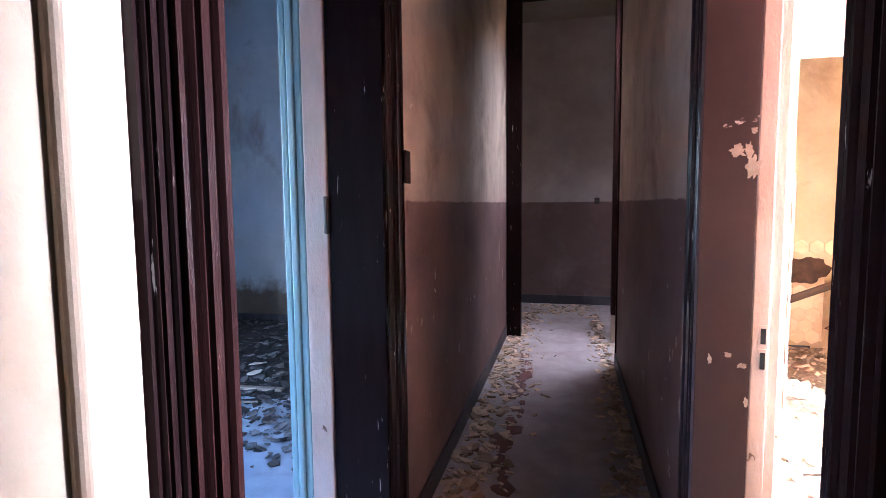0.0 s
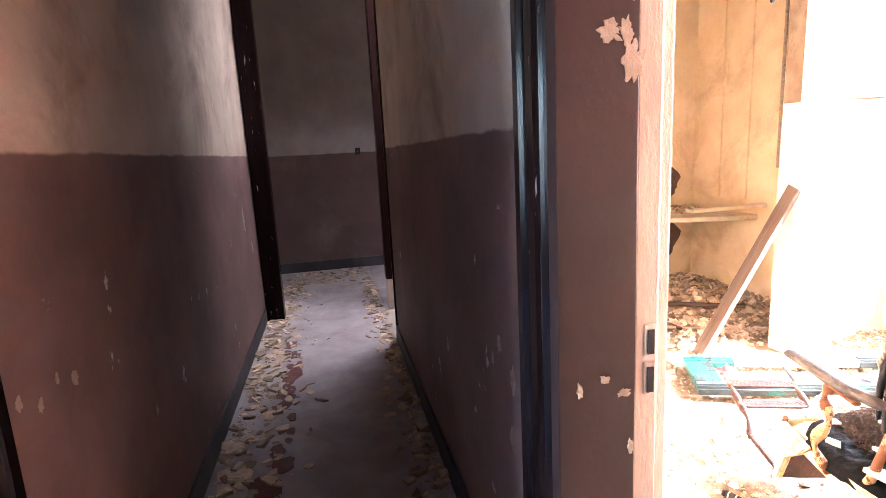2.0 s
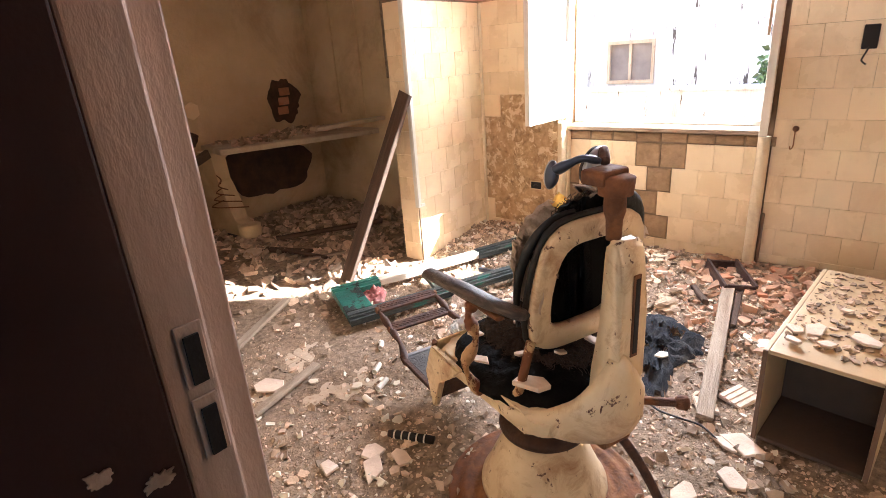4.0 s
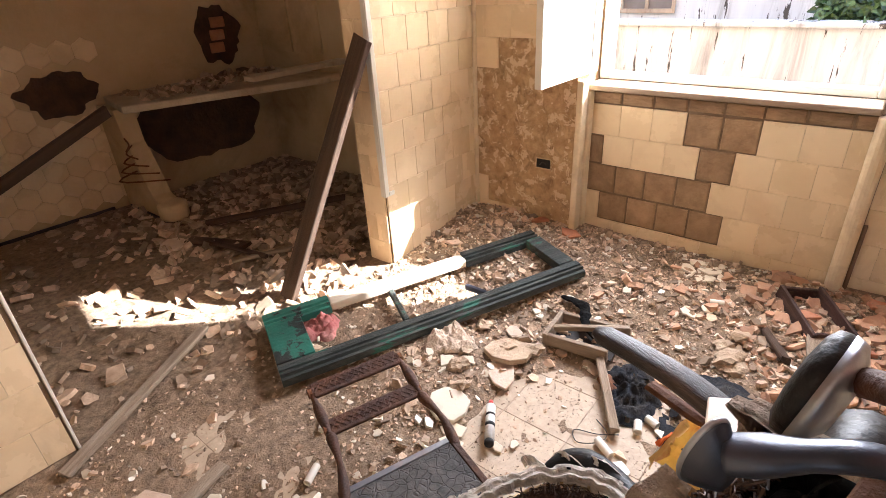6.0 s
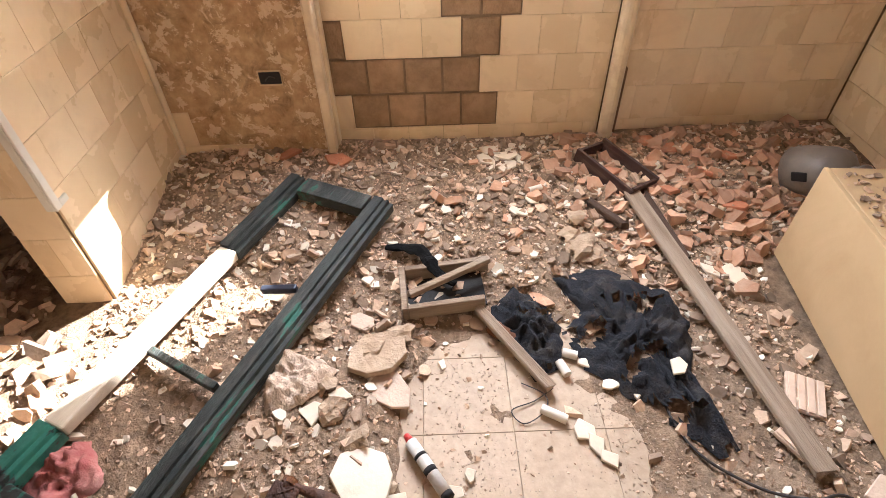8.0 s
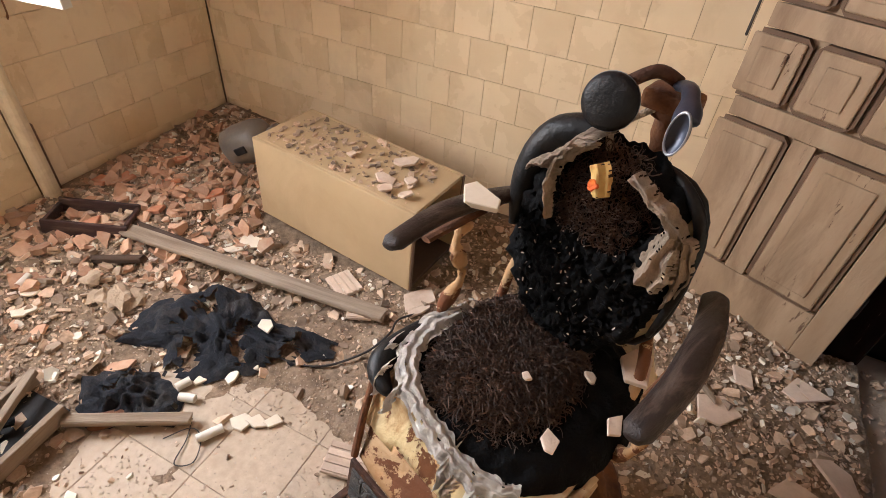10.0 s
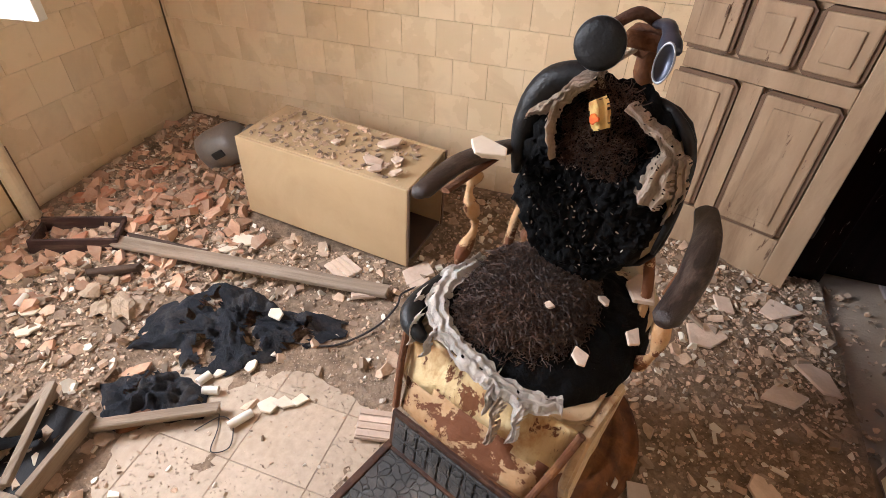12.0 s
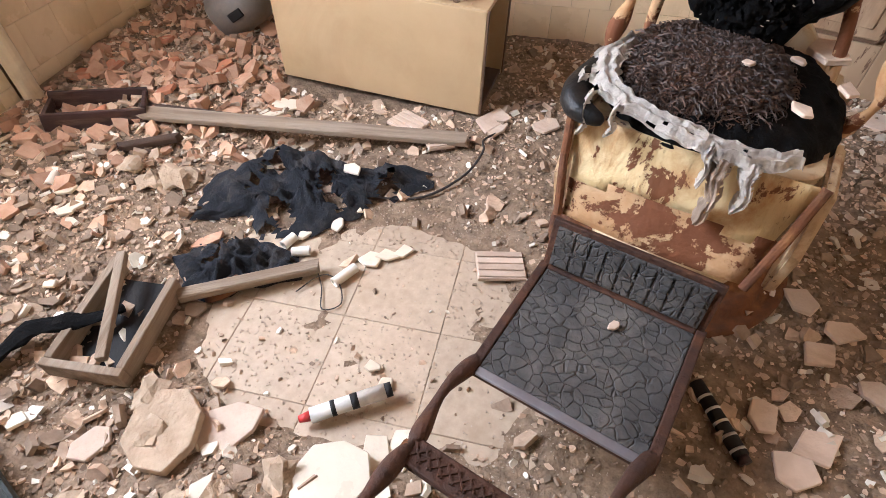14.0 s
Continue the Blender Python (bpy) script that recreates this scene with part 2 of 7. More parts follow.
def structure(name, bm, mat, label, category="wall"):
    return tagged(mesh_ob(name, bm, mat), label, category, kind="structure")


# ---- the shell ----
CEIL = 4.3
# floors
structure("floor_room", box((0.4560, 0.6, -0.195), (4.1, 6.2, -0.012)), M_FLOOR, "dusty tiled floor of the treatment room", "floor")
structure("floor_hall", box((-0.72, -2.4, -0.2), (0.466, 8.6, 0.0)), M_HALLFLOOR, "stained cement hall floor covered with dust", "floor")
structure("floor_corridor", box((0.47, 6.204, -0.2), (4.3, 8.6, -0.002)), M_HALLFLOOR, "dusty cement corridor floor", "floor")
structure("floor_side_room", box((-4.9, -0.3, -0.2), (-0.724, 6.7, -0.004)), M_BLUEFLOOR, "pale cement floor of the side room, littered", "floor")
bm = box((-5.0, -2.6, CEIL), (0.704, 8.7, CEIL + 0.15))
add_box(bm, (1.296, -2.6, CEIL), (4.3, 8.7, CEIL + 0.15))
add_box(bm, (0.704, -2.6, CEIL), (1.296, 5.2, CEIL + 0.15))
add_box(bm, (0.704, 6.2, CEIL), (1.296, 8.7, CEIL + 0.15))
# added well walls, out of view, let in sky and block the sun
for lo, hi in (((0.604, 5.1), (0.70, 6.3)), ((1.30, 5.1), (1.396, 6.3)), ((0.704, 5.1), (1.296, 5.196)), ((0.704, 6.204), (1.296, 6.3))):
    add_box(bm, (*lo, CEIL + 0.154), (*hi, CEIL + 3.0))
structure("ceiling", bm, M_CEIL, "flat plastered ceiling with an unseen light well added", "ceiling")

# hall walls
bm = box((-0.92, 2.0, 0), (-0.70, 6.30, CEIL))
structure("wall_hall_left", bm, M_HALL, "two-tone hall wall, cream above brown paint, stained")
structure("wall_hall_left_entry", box((-0.92, -2.4, 0), (-0.64, 0.728, CEIL)), M_NEAR, "cream plastered entry wall with stains")
structure("wall_hall_left_strip", box((-0.92, 0.732, 0), (-0.70, 0.97, CEIL)), M_HALL, "two-tone strip of wall beside the door casing")
structure("wall_hall_left_lintel", box((-0.92, 0.974, 2.75), (-0.704, 1.996, CEIL)), M_HALL, "plaster above the side room door")
structure("wall_hall_right", box((0.47, 2.0, 0), (0.70, 5.22, CEIL)), M_HALL, "two-tone hall wall, cream above brown paint, scuffed")
structure("wall_hall_right_entry", box((0.47, -2.4, 0), (0.70, 1.036, CEIL)), M_HALL, "stained entry wall beside the room door")
structure("wall_hall_right_lintel", box((0.474, 1.040, 2.75), (0.696, 1.996, CEIL)), M_HALL, "plaster above the room door")
structure("wall_hall_back", box((-0.92, -2.6, 0), (0.70, -2.404, CEIL)), M_NEAR, "plain plaster wall closing the hall")
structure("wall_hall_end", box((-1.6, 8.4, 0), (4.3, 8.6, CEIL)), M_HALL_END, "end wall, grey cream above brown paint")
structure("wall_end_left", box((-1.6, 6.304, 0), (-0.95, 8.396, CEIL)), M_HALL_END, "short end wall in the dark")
structure("wall_end_lintel", box((-0.696, 6.20, 4.0), (0.62, 6.34, CEIL)), M_HALL, "plaster above the end doorway")
# side room
structure("wall_side_north", box((-4.9, 6.404, 0), (-0.95, 6.6, CEIL)), M_GREY, "grey damp-stained plaster wall of the side room")
structure("wall_side_south", box((-4.9, -0.5, 0), (-0.924, -0.3, CEIL)), M_GREY, "grey plaster wall")
bm = box((-4.9, -0.296, 0), (-4.7, 0.45, CEIL))
add_box(bm, (-4.9, 1.95, 0), (-4.7, 6.4, CEIL))
add_box(bm, (-4.9, 0.45, 0), (-4.7, 1.95, 0.8))
add_box(bm, (-4.9, 0.45, 2.4), (-4.7, 1.95, CEIL))
structure("wall_side_west", bm, M_GREY, "grey plaster wall with a window opening")
# treatment room
structure("wall_south", box((0.704, 0.83, 0), (4.1, 1.012, CEIL)), M_MORTAR, "south wall with cream square tiles")
bm = box((3.858, 1.016, 0), (4.1, 2.03, CEIL))
structure("wall_east_south", bm, M_MORTAR, "east wall beside the window, with cream square tiles")
structure("wall_east_north", box((3.742, 3.254, 0), (4.1, 3.88, CEIL)), M_PEELED, "east wall with its tiles fallen, bare ochre plaster")
bm = box((3.846, 2.034, 0), (4.1, 3.25, 0.862))
structure("wall_east_bay", bm, M_MORTAR, "thin wall under the window, partly stripped of its tiles")
structure("wall_east_lintel", box((3.846, 2.034, 2.5), (4.1, 3.25, CEIL)), M_PINK, "pink plaster above the window")
structure("wall_north_pier", box((2.972, 3.884, 0), (3.738, 4.045, CEIL)), M_MORTAR, "tiled partition pier with a broken edge")
structure("wall_north_left", box((0.704, 3.934, 0), (1.43, 4.062, CEIL)), M_MORTAR, "tiled partition with green scrawled numbers")
structure("wall_north_lintel", box((1.434, 3.936, 2.5), (2.968, 4.06, CEIL)), M_CREAM, "plaster above the wide opening")
# alcove
structure("wall_alcove_north", box((1.30, 6.0, 0), (3.80, 6.2, CEIL)), M_CREAM, "cream wall of the kitchen alcove, tiled with hexagons, broken")
structure("wall_alcove_east", box((3.804, 3.884, 0), (4.1, 6.2, CEIL)), M_CREAM, "boarded cream wall of the alcove")
structure("wall_alcove_west", box((1.30, 4.066, 0), (1.42, 5.996, CEIL)), M_CREAM, "plain alcove side wall")
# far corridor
# unseen wall added to stop sky light reaching the end wall
structure("wall_corridor_east", box((4.1, 6.204, 0), (4.3, 8.396, CEIL)), M_HALL_END, "plain unseen wall added to keep sky light out of the corridor")
structure("wall_niche", box((0.704, 5.0, 0), (1.296, 5.2, CEIL)), M_HALL, "niche wall beside the hall")

# outdoors
structure("ground", box((4.1, -120, -1.2), (160, 140, -1.0)), M_GROUND, "bare yard ground outside", "ground")
# the yard seen through the window
bm = box((6.8, -9.0, -1.0), (7.0, 16.0, 0.86))
add_box(bm, (6.76, -9.0, 0.86), (7.04, 16.0, 0.90), 0.01)
structure("yard_wall", bm, M_EXT, "white rendered yard wall with dark run stains")
house = thing("house", pose(9.0, 5.0, -1.0), "white rendered house across the yard", "house")
bm = bmesh.new()
for lo, hi in (((-0.2, -14, 0), (0, -0.55, 4.4)), ((-0.2, 0.13, 0), (0, 12, 4.4)), ((-0.2, -0.55, 0), (0, 0.13, 1.81)), ((-0.2, -0.55, 2.43), (0, 0.13, 4.4))):
    add_box(bm, lo, hi)
part("wall", bm, M_EXT, house)
part("roof", box((-0.5, -14.3, 4.4), (5, 12.3, 4.6), 0.03), M_BLOCK, house, "terracotta eaves")
M_DIM = surf("dim_window_board", (0.20, 0.16, 0.13), (0.13, 0.10, 0.08), 4.0, 0.6)
bm = box((-0.24, -0.57, 2.38), (-0.16, 0.15, 2.43))
add_box(bm, (-0.24, -0.57, 1.81), (-0.16, 0.15, 1.86))
for y in (-0.57, -0.23, 0.11):
    add_box(bm, (-0.235, y, 1.86), (-0.165, y + 0.04, 2.38))
win = part("window", bm, M_DOOR, house, "small wooden window")
part("shutter", box((-0.20, -0.53, 1.86), (-0.18, -0.23, 2.38)), M_DIM, win)
part("pane", box((-0.19, -0.19, 1.86), (-0.18, 0.11, 2.38)), M_DIM, win)

M_LEAF = surf("ivy_leaf", (0.09, 0.13, 0.03), (0.04, 0.07, 0.015), 20.0, 0.5, island=0.5, bump=0.05)


def leaves(n, lo, hi, size, seed):
    """Small folded leaves scattered in a box, thinner towards its rim."""
    rng = random.Random(seed)
    vs, fs = [], []
    for _ in range(n):
        c = Vector((rng.gauss(0.5, 0.22), rng.random(), rng.gauss(0.4, 0.24)))
        c = Vector([lo[i] + (hi[i] - lo[i]) * c[i] for i in range(3)])
        q = Euler([rng.uniform(-1.2, 1.2), rng.uniform(-1.2, 1.2), rng.uniform(0, 6.3)]).to_matrix()
        s = size * rng.uniform(0.6, 1.3)
        k = len(vs)
        vs += [c + q @ (Vector(p) * s) for p in ((0, -0.5, 0), (0.4, 0, 0.12), (0, 0.6, 0), (-0.4, 0, 0.12), (0, 0, -0.02))]
        fs += [(k, k + 1, k + 4), (k + 1, k + 2, k + 4), (k + 2, k + 3, k + 4), (k + 3, k, k + 4)]
    me = bpy.data.meshes.new("leaves")
    me.from_pydata(vs, [], fs)
    return me


ivy = new("ivy", leaves(9000, (6.93, -2.4, 0.72), (7.75, 2.75, 1.22), 0.075, 4))
ivy.data.materials.append(M_LEAF)
tagged(ivy, "dense green ivy hanging over the yard wall", "ivy", kind="stuff")

# ---- the window ----
structure("window_sill", box((3.80, 2.06, 0.864), (4.12, 3.24, 0.892), 0.006), surf("rotten_sill_wood", (0.42, 0.32, 0.22), (0.2, 0.13, 0.08), 6.0, 0.9, stretch=(2, 0.4, 2), flake=(0.75, 0.70, 0.6), flake_amount=0.12, bump=0.6),
          "rotten white-painted wooden window sill", "window sill")
bm = box((3.97, 2.038, 0.894), (4.04, 2.09, 2.496), 0.004)
add_box(bm, (3.97, 3.20, 0.894), (4.04, 3.246, 2.496), 0.004)
add_box(bm, (3.97, 2.092, 2.44), (4.04, 3.198, 2.496), 0.004)
add_box(bm, (3.97, 2.092, 0.894), (4.04, 3.198, 0.925), 0.004)
structure("window_1", bm, M_WINWHITE, "white-painted wooden window frame with no panes", "window")
M_GLASS = bpy.data.materials.new("old_glass")
M_GLASS.use_nodes = True
g = M_GLASS.node_tree.nodes["Principled BSDF"]
g.inputs["Transmission Weight"].default_value, g.inputs["Roughness"].default_value, g.inputs["IOR"].default_value = 1.0, 0.08, 1.45
g.inputs["Base Color"].default_value = (0.85, 0.84, 0.78, 1)


def casement(m, width, height, label):
    """A hinged window wing: two stiles, three rails, a closed lower panel and two panes."""
    c = thing("window_casement", m, label, "window casement", "window wings")
    for x in (0, width - 0.055):
        part("stile", box((x, -0.018, 0), (x + 0.055, 0.018, height), 0.004), M_WINWHITE, c)
    for z in (0.0, 0.42, 0.95, height - 0.06):
        part("rail", box((0.057, -0.016, z), (width - 0.057, 0.016, z + 0.06), 0.003), M_WINWHITE, c)
    part("panel", box((0.06, -0.008, 0.062), (width - 0.06, 0.008, 0.418), 0.003), M_WINWHITE, c)
    for z, h in ((0.482, 0.466), (1.012, height - 1.074)):
        p = part("pane", box((0.058, -0.002, z), (width - 0.058, 0.002, z + h)), M_GLASS, c)
    part("bolt", tube([(width - 0.03, -0.03, 0.45), (width - 0.03, -0.03, 0.75)], 0.006), M_BLOCK, c, "rusty sliding bolt")
    part("handle", tube(bent([(width - 0.03, -0.02, 0.9), (width - 0.03, -0.05, 0.92), (width - 0.03, -0.05, 1.0)]), 0.007), M_BLOCK, c)
    return c


casement(pose(3.885, 3.238, 0.944, 0, 0, 180 - 2), 0.53, 1.48, "white-painted window wing standing open, flaking paint")
casement(pose(3.89, 2.05, 0.93, 0, 0, 180 + 9), 0.55, 1.48, "white-painted window wing standing open, dark worn edge")

# ---- door frames of the hall ----


def moulding(y0, y1, x, out, bm, z0=0.0, z1=2.78):
    """An upright casing on the wall at x, with ridges and hollows, reaching out by out."""
    n = 30
    pts = [(x, y0)]
    for i in range(n + 1):
        u = i / n
        h = 0.55 + 0.25 * (u < 0.12) + 0.40 * max(0, math.cos((u - 0.28) * 22)) * (0.2 < u < 0.36) + 0.35 * (0.42 < u < 0.62) + 0.45 * max(0, math.cos((u - 0.74) * 24)) * (0.67 < u < 0.81) + 0.2 * (u > 0.86)
        pts.append((x + out * h, y0 + (y1 - y0) * u))
    pts.append((x, y1))
    if out < 0:
        pts = pts[::-1]
    return add_prism(bm, pts, "z", z0, z1)


def head(bm, y0, y1, x, out):
    return add_box(bm, (min(x, x + out), y0, 2.68), (max(x, x + out), y1, 2.78), 0.004)


fr = thing("door_frame", pose(0.47, 1.5, 0), "dark varnished door frame with a brown painted lining, chipped", "door frame")
W = Matrix.Translation((-0.47, -1.5, 0))
bm = bmesh.new()
moulding(1.972, 2.20, 0.468, -0.035, bm)
bmesh.ops.transform(bm, matrix=W, verts=bm.verts)
part("casing", bm, M_DARKWOOD, fr, "glossy dark moulded casing")
bm = bmesh.new()
moulding(0.90, 1.050, 0.468, -0.03, bm)
bmesh.ops.transform(bm, matrix=W, verts=bm.verts)
part("casing", bm, M_DARKWOOD, fr)
bm = head(bmesh.new(), 1.052, 1.97, 0.468, -0.03)
bmesh.ops.transform(bm, matrix=W, verts=bm.verts)
part("head_casing", bm, M_DARKWOOD, fr)
part("lining", box((0.436, 1.955, 0), (0.606, 1.998, 2.75), 0.003, W), M_BROWN, fr, "brown painted lining with peeled patches")
part("stop", box((0.608, 1.962, 0), (0.662, 1.998, 2.75), 0.004, W), M_WORNWHITE, fr, "worn pinkish white rebate")
part("reveal", box((0.664, 1.985, 0), (0.700, 1.9985, 2.75), 0.003, W), M_WORNWHITE, fr)
part("lining", box((0.445, 1.038, 0), (0.72, 1.064, 2.75), 0.004, W), M_DARKWOOD, fr)
part("hinge_post", box((0.722, 1.08, 0), (0.845, 1.175, 2.75), 0.006, W), M_DARKWOOD, fr)
part("head_lining", box((0.44, 1.066, 2.70), (0.70, 1.953, 2.75), 0.003, W), M_BROWN, fr)
M_IRON = surf("old_iron", (0.10, 0.085, 0.075), (0.04, 0.03, 0.028), 15.0, 0.5, metal=0.7, flake=(0.20, 0.08, 0.03), flake_amount=0.08, flake_scale=25, bump=0.3)
M_BLACK = surf("black_recess", (0.012, 0.01, 0.01), (0.008, 0.007, 0.007), 10.0, 0.8)
for z, h in ((1.10, 0.062), (1.015, 0.066)):
    bm = box((0.628, 1.958, z - 0.004), (0.655, 1.9612, z + h + 0.002), 0.001, W)
    sp = part("strike_plate", bm, M_WORNWHITE, fr, "painted-over lock strike")
    part("bolt_hole", box((0.634, 1.9545, z), (0.649, 1.9575, z + h * 0.85), 0.0, W), M_BLACK, sp)

fr = thing("door_frame", pose(-0.70, 1.5, 0), "dark varnished door frame with worn white and blue-green edges", "door frame")
W = Matrix.Translation((0.70, -1.5, 0))
bm = bmesh.new()
moulding(1.975, 2.215, -0.698, 0.035, bm)
bmesh.ops.transform(bm, matrix=W, verts=bm.verts)
part("casing", bm, M_DARKWOOD, fr, "glossy dark moulded casing")
bm = bmesh.new()
moulding(0.870, 1.012, -0.698, 0.045, bm)
bmesh.ops.transform(bm, matrix=W, verts=bm.verts)
M_REDWOOD = surf("red_brown_varnish", (0.024, 0.009, 0.008), (0.010, 0.004, 0.004), 4.0, 0.22, spec=0.10, stretch=(6, 6, 0.5), flake=(0.60, 0.52, 0.46), flake_amount=0.03, flake_scale=6.0, bump=0.15)
part("casing", bm, M_REDWOOD, fr, "red-brown moulded casing with scratched paint")
bm = bmesh.new()
moulding(0.785, 0.868, -0.698, 0.030, bm)
bmesh.ops.transform(bm, matrix=W, verts=bm.verts)
part("outer_casing", bm, M_DARKWOOD, fr, "black outer edge of the casing")
bm = head(bmesh.new(), 1.002, 1.973, -0.698, 0.03)
bmesh.ops.transform(bm, matrix=W, verts=bm.verts)
part("head_casing", bm, M_DARKWOOD, fr)
part("lining", box((-0.90, 1.958, 0), (-0.672, 1.999, 2.75), 0.003, W), M_DARKWOOD, fr)
part("stop", box((-1.00, 1.95, 0), (-0.904, 1.999, 2.75), 0.005, W), M_WORNWHITE, fr, "worn white rebate")
bm = bmesh.new()
for i in range(3):
    add_box(bm, (-1.10 + i * 0.032, 1.962 - 0.006 * (i % 2), 0), (-1.071 + i * 0.032, 1.999, 2.75), 0.006, W)
part("outer_moulding", bm, M_BLUEGREEN, fr, "blue-green painted moulding")
part("lining", box((-0.92, 0.972, 0), (-0.672, 1.0, 2.75), 0.003, W), M_REDWOOD, fr)
hg = part("hinge", lathe([(0.007, 1.46), (0.011, 1.465), (0.011, 1.60), (0.007, 1.605)], 10), M_IRON, fr, "rusted pin hinge")
hg.matrix_local = pose(-0.205, 0.445, 0)

fr = thing("door_frame", pose(0, 6.27, 0), "dark end door frame, its foot bare of paint", "door frame")
part("post", box((-0.69, -0.07, 0), (-0.52, 0.07, 4.0), 0.01), M_DARKWOOD, fr)
part("post", box((0.49, -0.07, 0.30), (0.64, 0.07, 4.0), 0.01), M_REDWOOD, fr)
part("post_foot", box((0.492, -0.066, 0), (0.632, 0.066, 0.299), 0.01), M_WORNWHITE, fr, "pale bare foot of the post")
part("head", box((-0.518, -0.07, 3.85), (0.488, 0.07, 3.995), 0.01), M_DARKWOOD, fr)
structure("hall_corner_trim", box((0.455, 5.222, 0), (0.66, 5.26, 4.2), 0.006), M_DARKWOOD, "dark wooden corner trim at the hall's end", "trim")

for nm, lo, hi in (("baseboard_hall_left", (-0.698, 2.218, 0.002), (-0.682, 6.19, 0.13)), ("baseboard_hall_right", (0.452, 2.204, 0.002), (0.468, 5.218, 0.14)),
                   ("baseboard_end", (-0.95, 8.380, 0.002), (0.70, 8.398, 0.14)), ("baseboard_alcove", (1.424, 5.984, 0.002), (2.40, 5.998, 0.11)), ("baseboard_side_room", (-4.69, 6.386, 0.002), (-0.96, 6.402, 0.10))):
    structure(nm, box(lo, hi, 0.004), M_BASE, "dark painted skirting board", "baseboard")
# conduit coloured browner than the wall, to look like a ridge in shade
bm = lathe([(0.013, 0.0), (0.013, CEIL - 0.01)], 14)
bmesh.ops.translate(bm, vec=(-0.632, 0.607, 0), verts=bm.verts)
structure("entry_conduit", bm, surf("shade_brown_conduit", (0.30, 0.22, 0.15), (0.20, 0.14, 0.09), 6.0, 0.7, bump=0.2), "painted-over vertical conduit on the entry wall, browned to imitate shade", "conduit")
sw = thing("light_switch", pose(0.43, 8.398, 1.60), "small black light switch on the end wall", "light switch")
part("backplate", box((-0.035, -0.012, -0.045), (0.035, 0, 0.045), 0.004), M_BLACK, sw)
part("knob", box((-0.012, -0.026, -0.018), (0.012, -0.0125, 0.018), 0.003), M_IRON, sw)
tagged(mesh_ob("wall_bracket", box((-0.665, 2.19, 1.66), (-0.655, 2.26, 1.80), 0.004), M_BROWN), "torn brown board scrap hanging beside the casing", "board scrap")

# where paint has come off the door lining and the hall walls
M_BAREPAINT = surf("bare_chipped_patch", (0.46, 0.36, 0.28), (0.30, 0.22, 0.16), 22.0, 0.85, stain=(0.20, 0.12, 0.08), stain_amount=0.5, stain_scale=12.0, bump=0.5)


def chipped(axis, at, out, a, z, ra, rz, seed):
    """A ragged flake-edged patch on a wall across the axis: a and z its middle, ra and rz its half sizes."""
    pts = []
    for i in range(40):
        t = 2 * math.pi * i / 40
        c, q = math.cos(t), math.sin(t)
        k = 0.85 + 0.55 * noise.noise(Vector((c * 1.6, q * 1.6, seed))) + 0.45 * noise.noise(Vector((c * 5, q * 5, seed + 4)))
        pts.append((a + 0.7 * ra * max(0.2, k) * c, z + 0.7 * rz * max(0.2, k) * q))
    lo, hi = sorted((at, at + out))
    structure("chipped_patch", add_prism(bmesh.new(), pts, axis, lo, hi), M_BAREPAINT, "pale patch where the brown paint has flaked off", "paint")


for i, (x, z, rx, rz) in enumerate(((0.545, 1.735, 0.040, 0.028), (0.592, 1.685, 0.032, 0.050), (0.575, 1.730, 0.020, 0.040), (0.590, 1.800, 0.014, 0.018), (0.480, 1.040, 0.009, 0.026), (0.535, 1.060, 0.016, 0.013), (0.580, 1.025, 0.022, 0.014), (0.596, 0.90, 0.010, 0.03))):
    chipped("y", 1.9545, -0.0025, x, z, rx, rz, i * 2.3)
for i, (y, z, ry, rz) in enumerate(((2.30, 1.03, 0.020, 0.026), (2.38, 0.99, 0.016, 0.030), (2.555, 0.985, 0.022, 0.034), (2.47, 1.02, 0.012, 0.022), (3.9, 0.86, 0.03, 0.05), (5.6, 1.05, 0.06, 0.16), (5.9, 0.80, 0.05, 0.12), (3.1, 0.62, 0.02, 0.03))):
    chipped("x", -0.6995, 0.002, y, z, ry, rz, 40 + i * 1.7)
for i, (y, z, ry, rz) in enumerate(((2.45, 0.965, 0.022, 0.040), (2.335, 0.900, 0.026, 0.060), (2.52, 0.895, 0.016, 0.030), (2.265, 1.00, 0.014, 0.04), (2.35, 0.72, 0.030, 0.050), (2.29, 2.00, 0.016, 0.05), (3.2, 0.70, 0.03, 0.04))):
    chipped("x", 0.4695, -0.002, y, z, ry, rz, 80 + i * 1.9)

# ---- the open door ----
door = thing("door_leaf", pose(0.862, 1.235, 0.012, 0, 0, -22), "cream panelled wooden door standing open, dirty and scraped", "door")
DW, DH = 0.76, 2.02
SPL = ((0.10, 0.20), (0.29, 0.39), (0.47, 0.66))


def door_panel(x0, x1, z0, z1):
    """One raised field inside a dark chamfered moulding."""
    cut = 0.022
    outline = [(x0 + cut, z0), (x1 - cut, z0), (x1, z0 + cut), (x1, z1 - cut), (x1 - cut, z1), (x0 + cut, z1), (x0, z1 - cut), (x0, z0 + cut)]
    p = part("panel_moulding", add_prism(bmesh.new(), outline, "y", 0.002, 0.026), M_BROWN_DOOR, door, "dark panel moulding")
    part("panel", box((x0 + 0.014, 0.0262, z0 + 0.014), (x1 - 0.014, 0.034, z1 - 0.014), 0.006), M_DOOR, p)
    part("field", box((x0 + 0.05, 0.0342, z0 + 0.05), (x1 - 0.05, 0.040, z1 - 0.05), 0.004), M_DOOR, p)


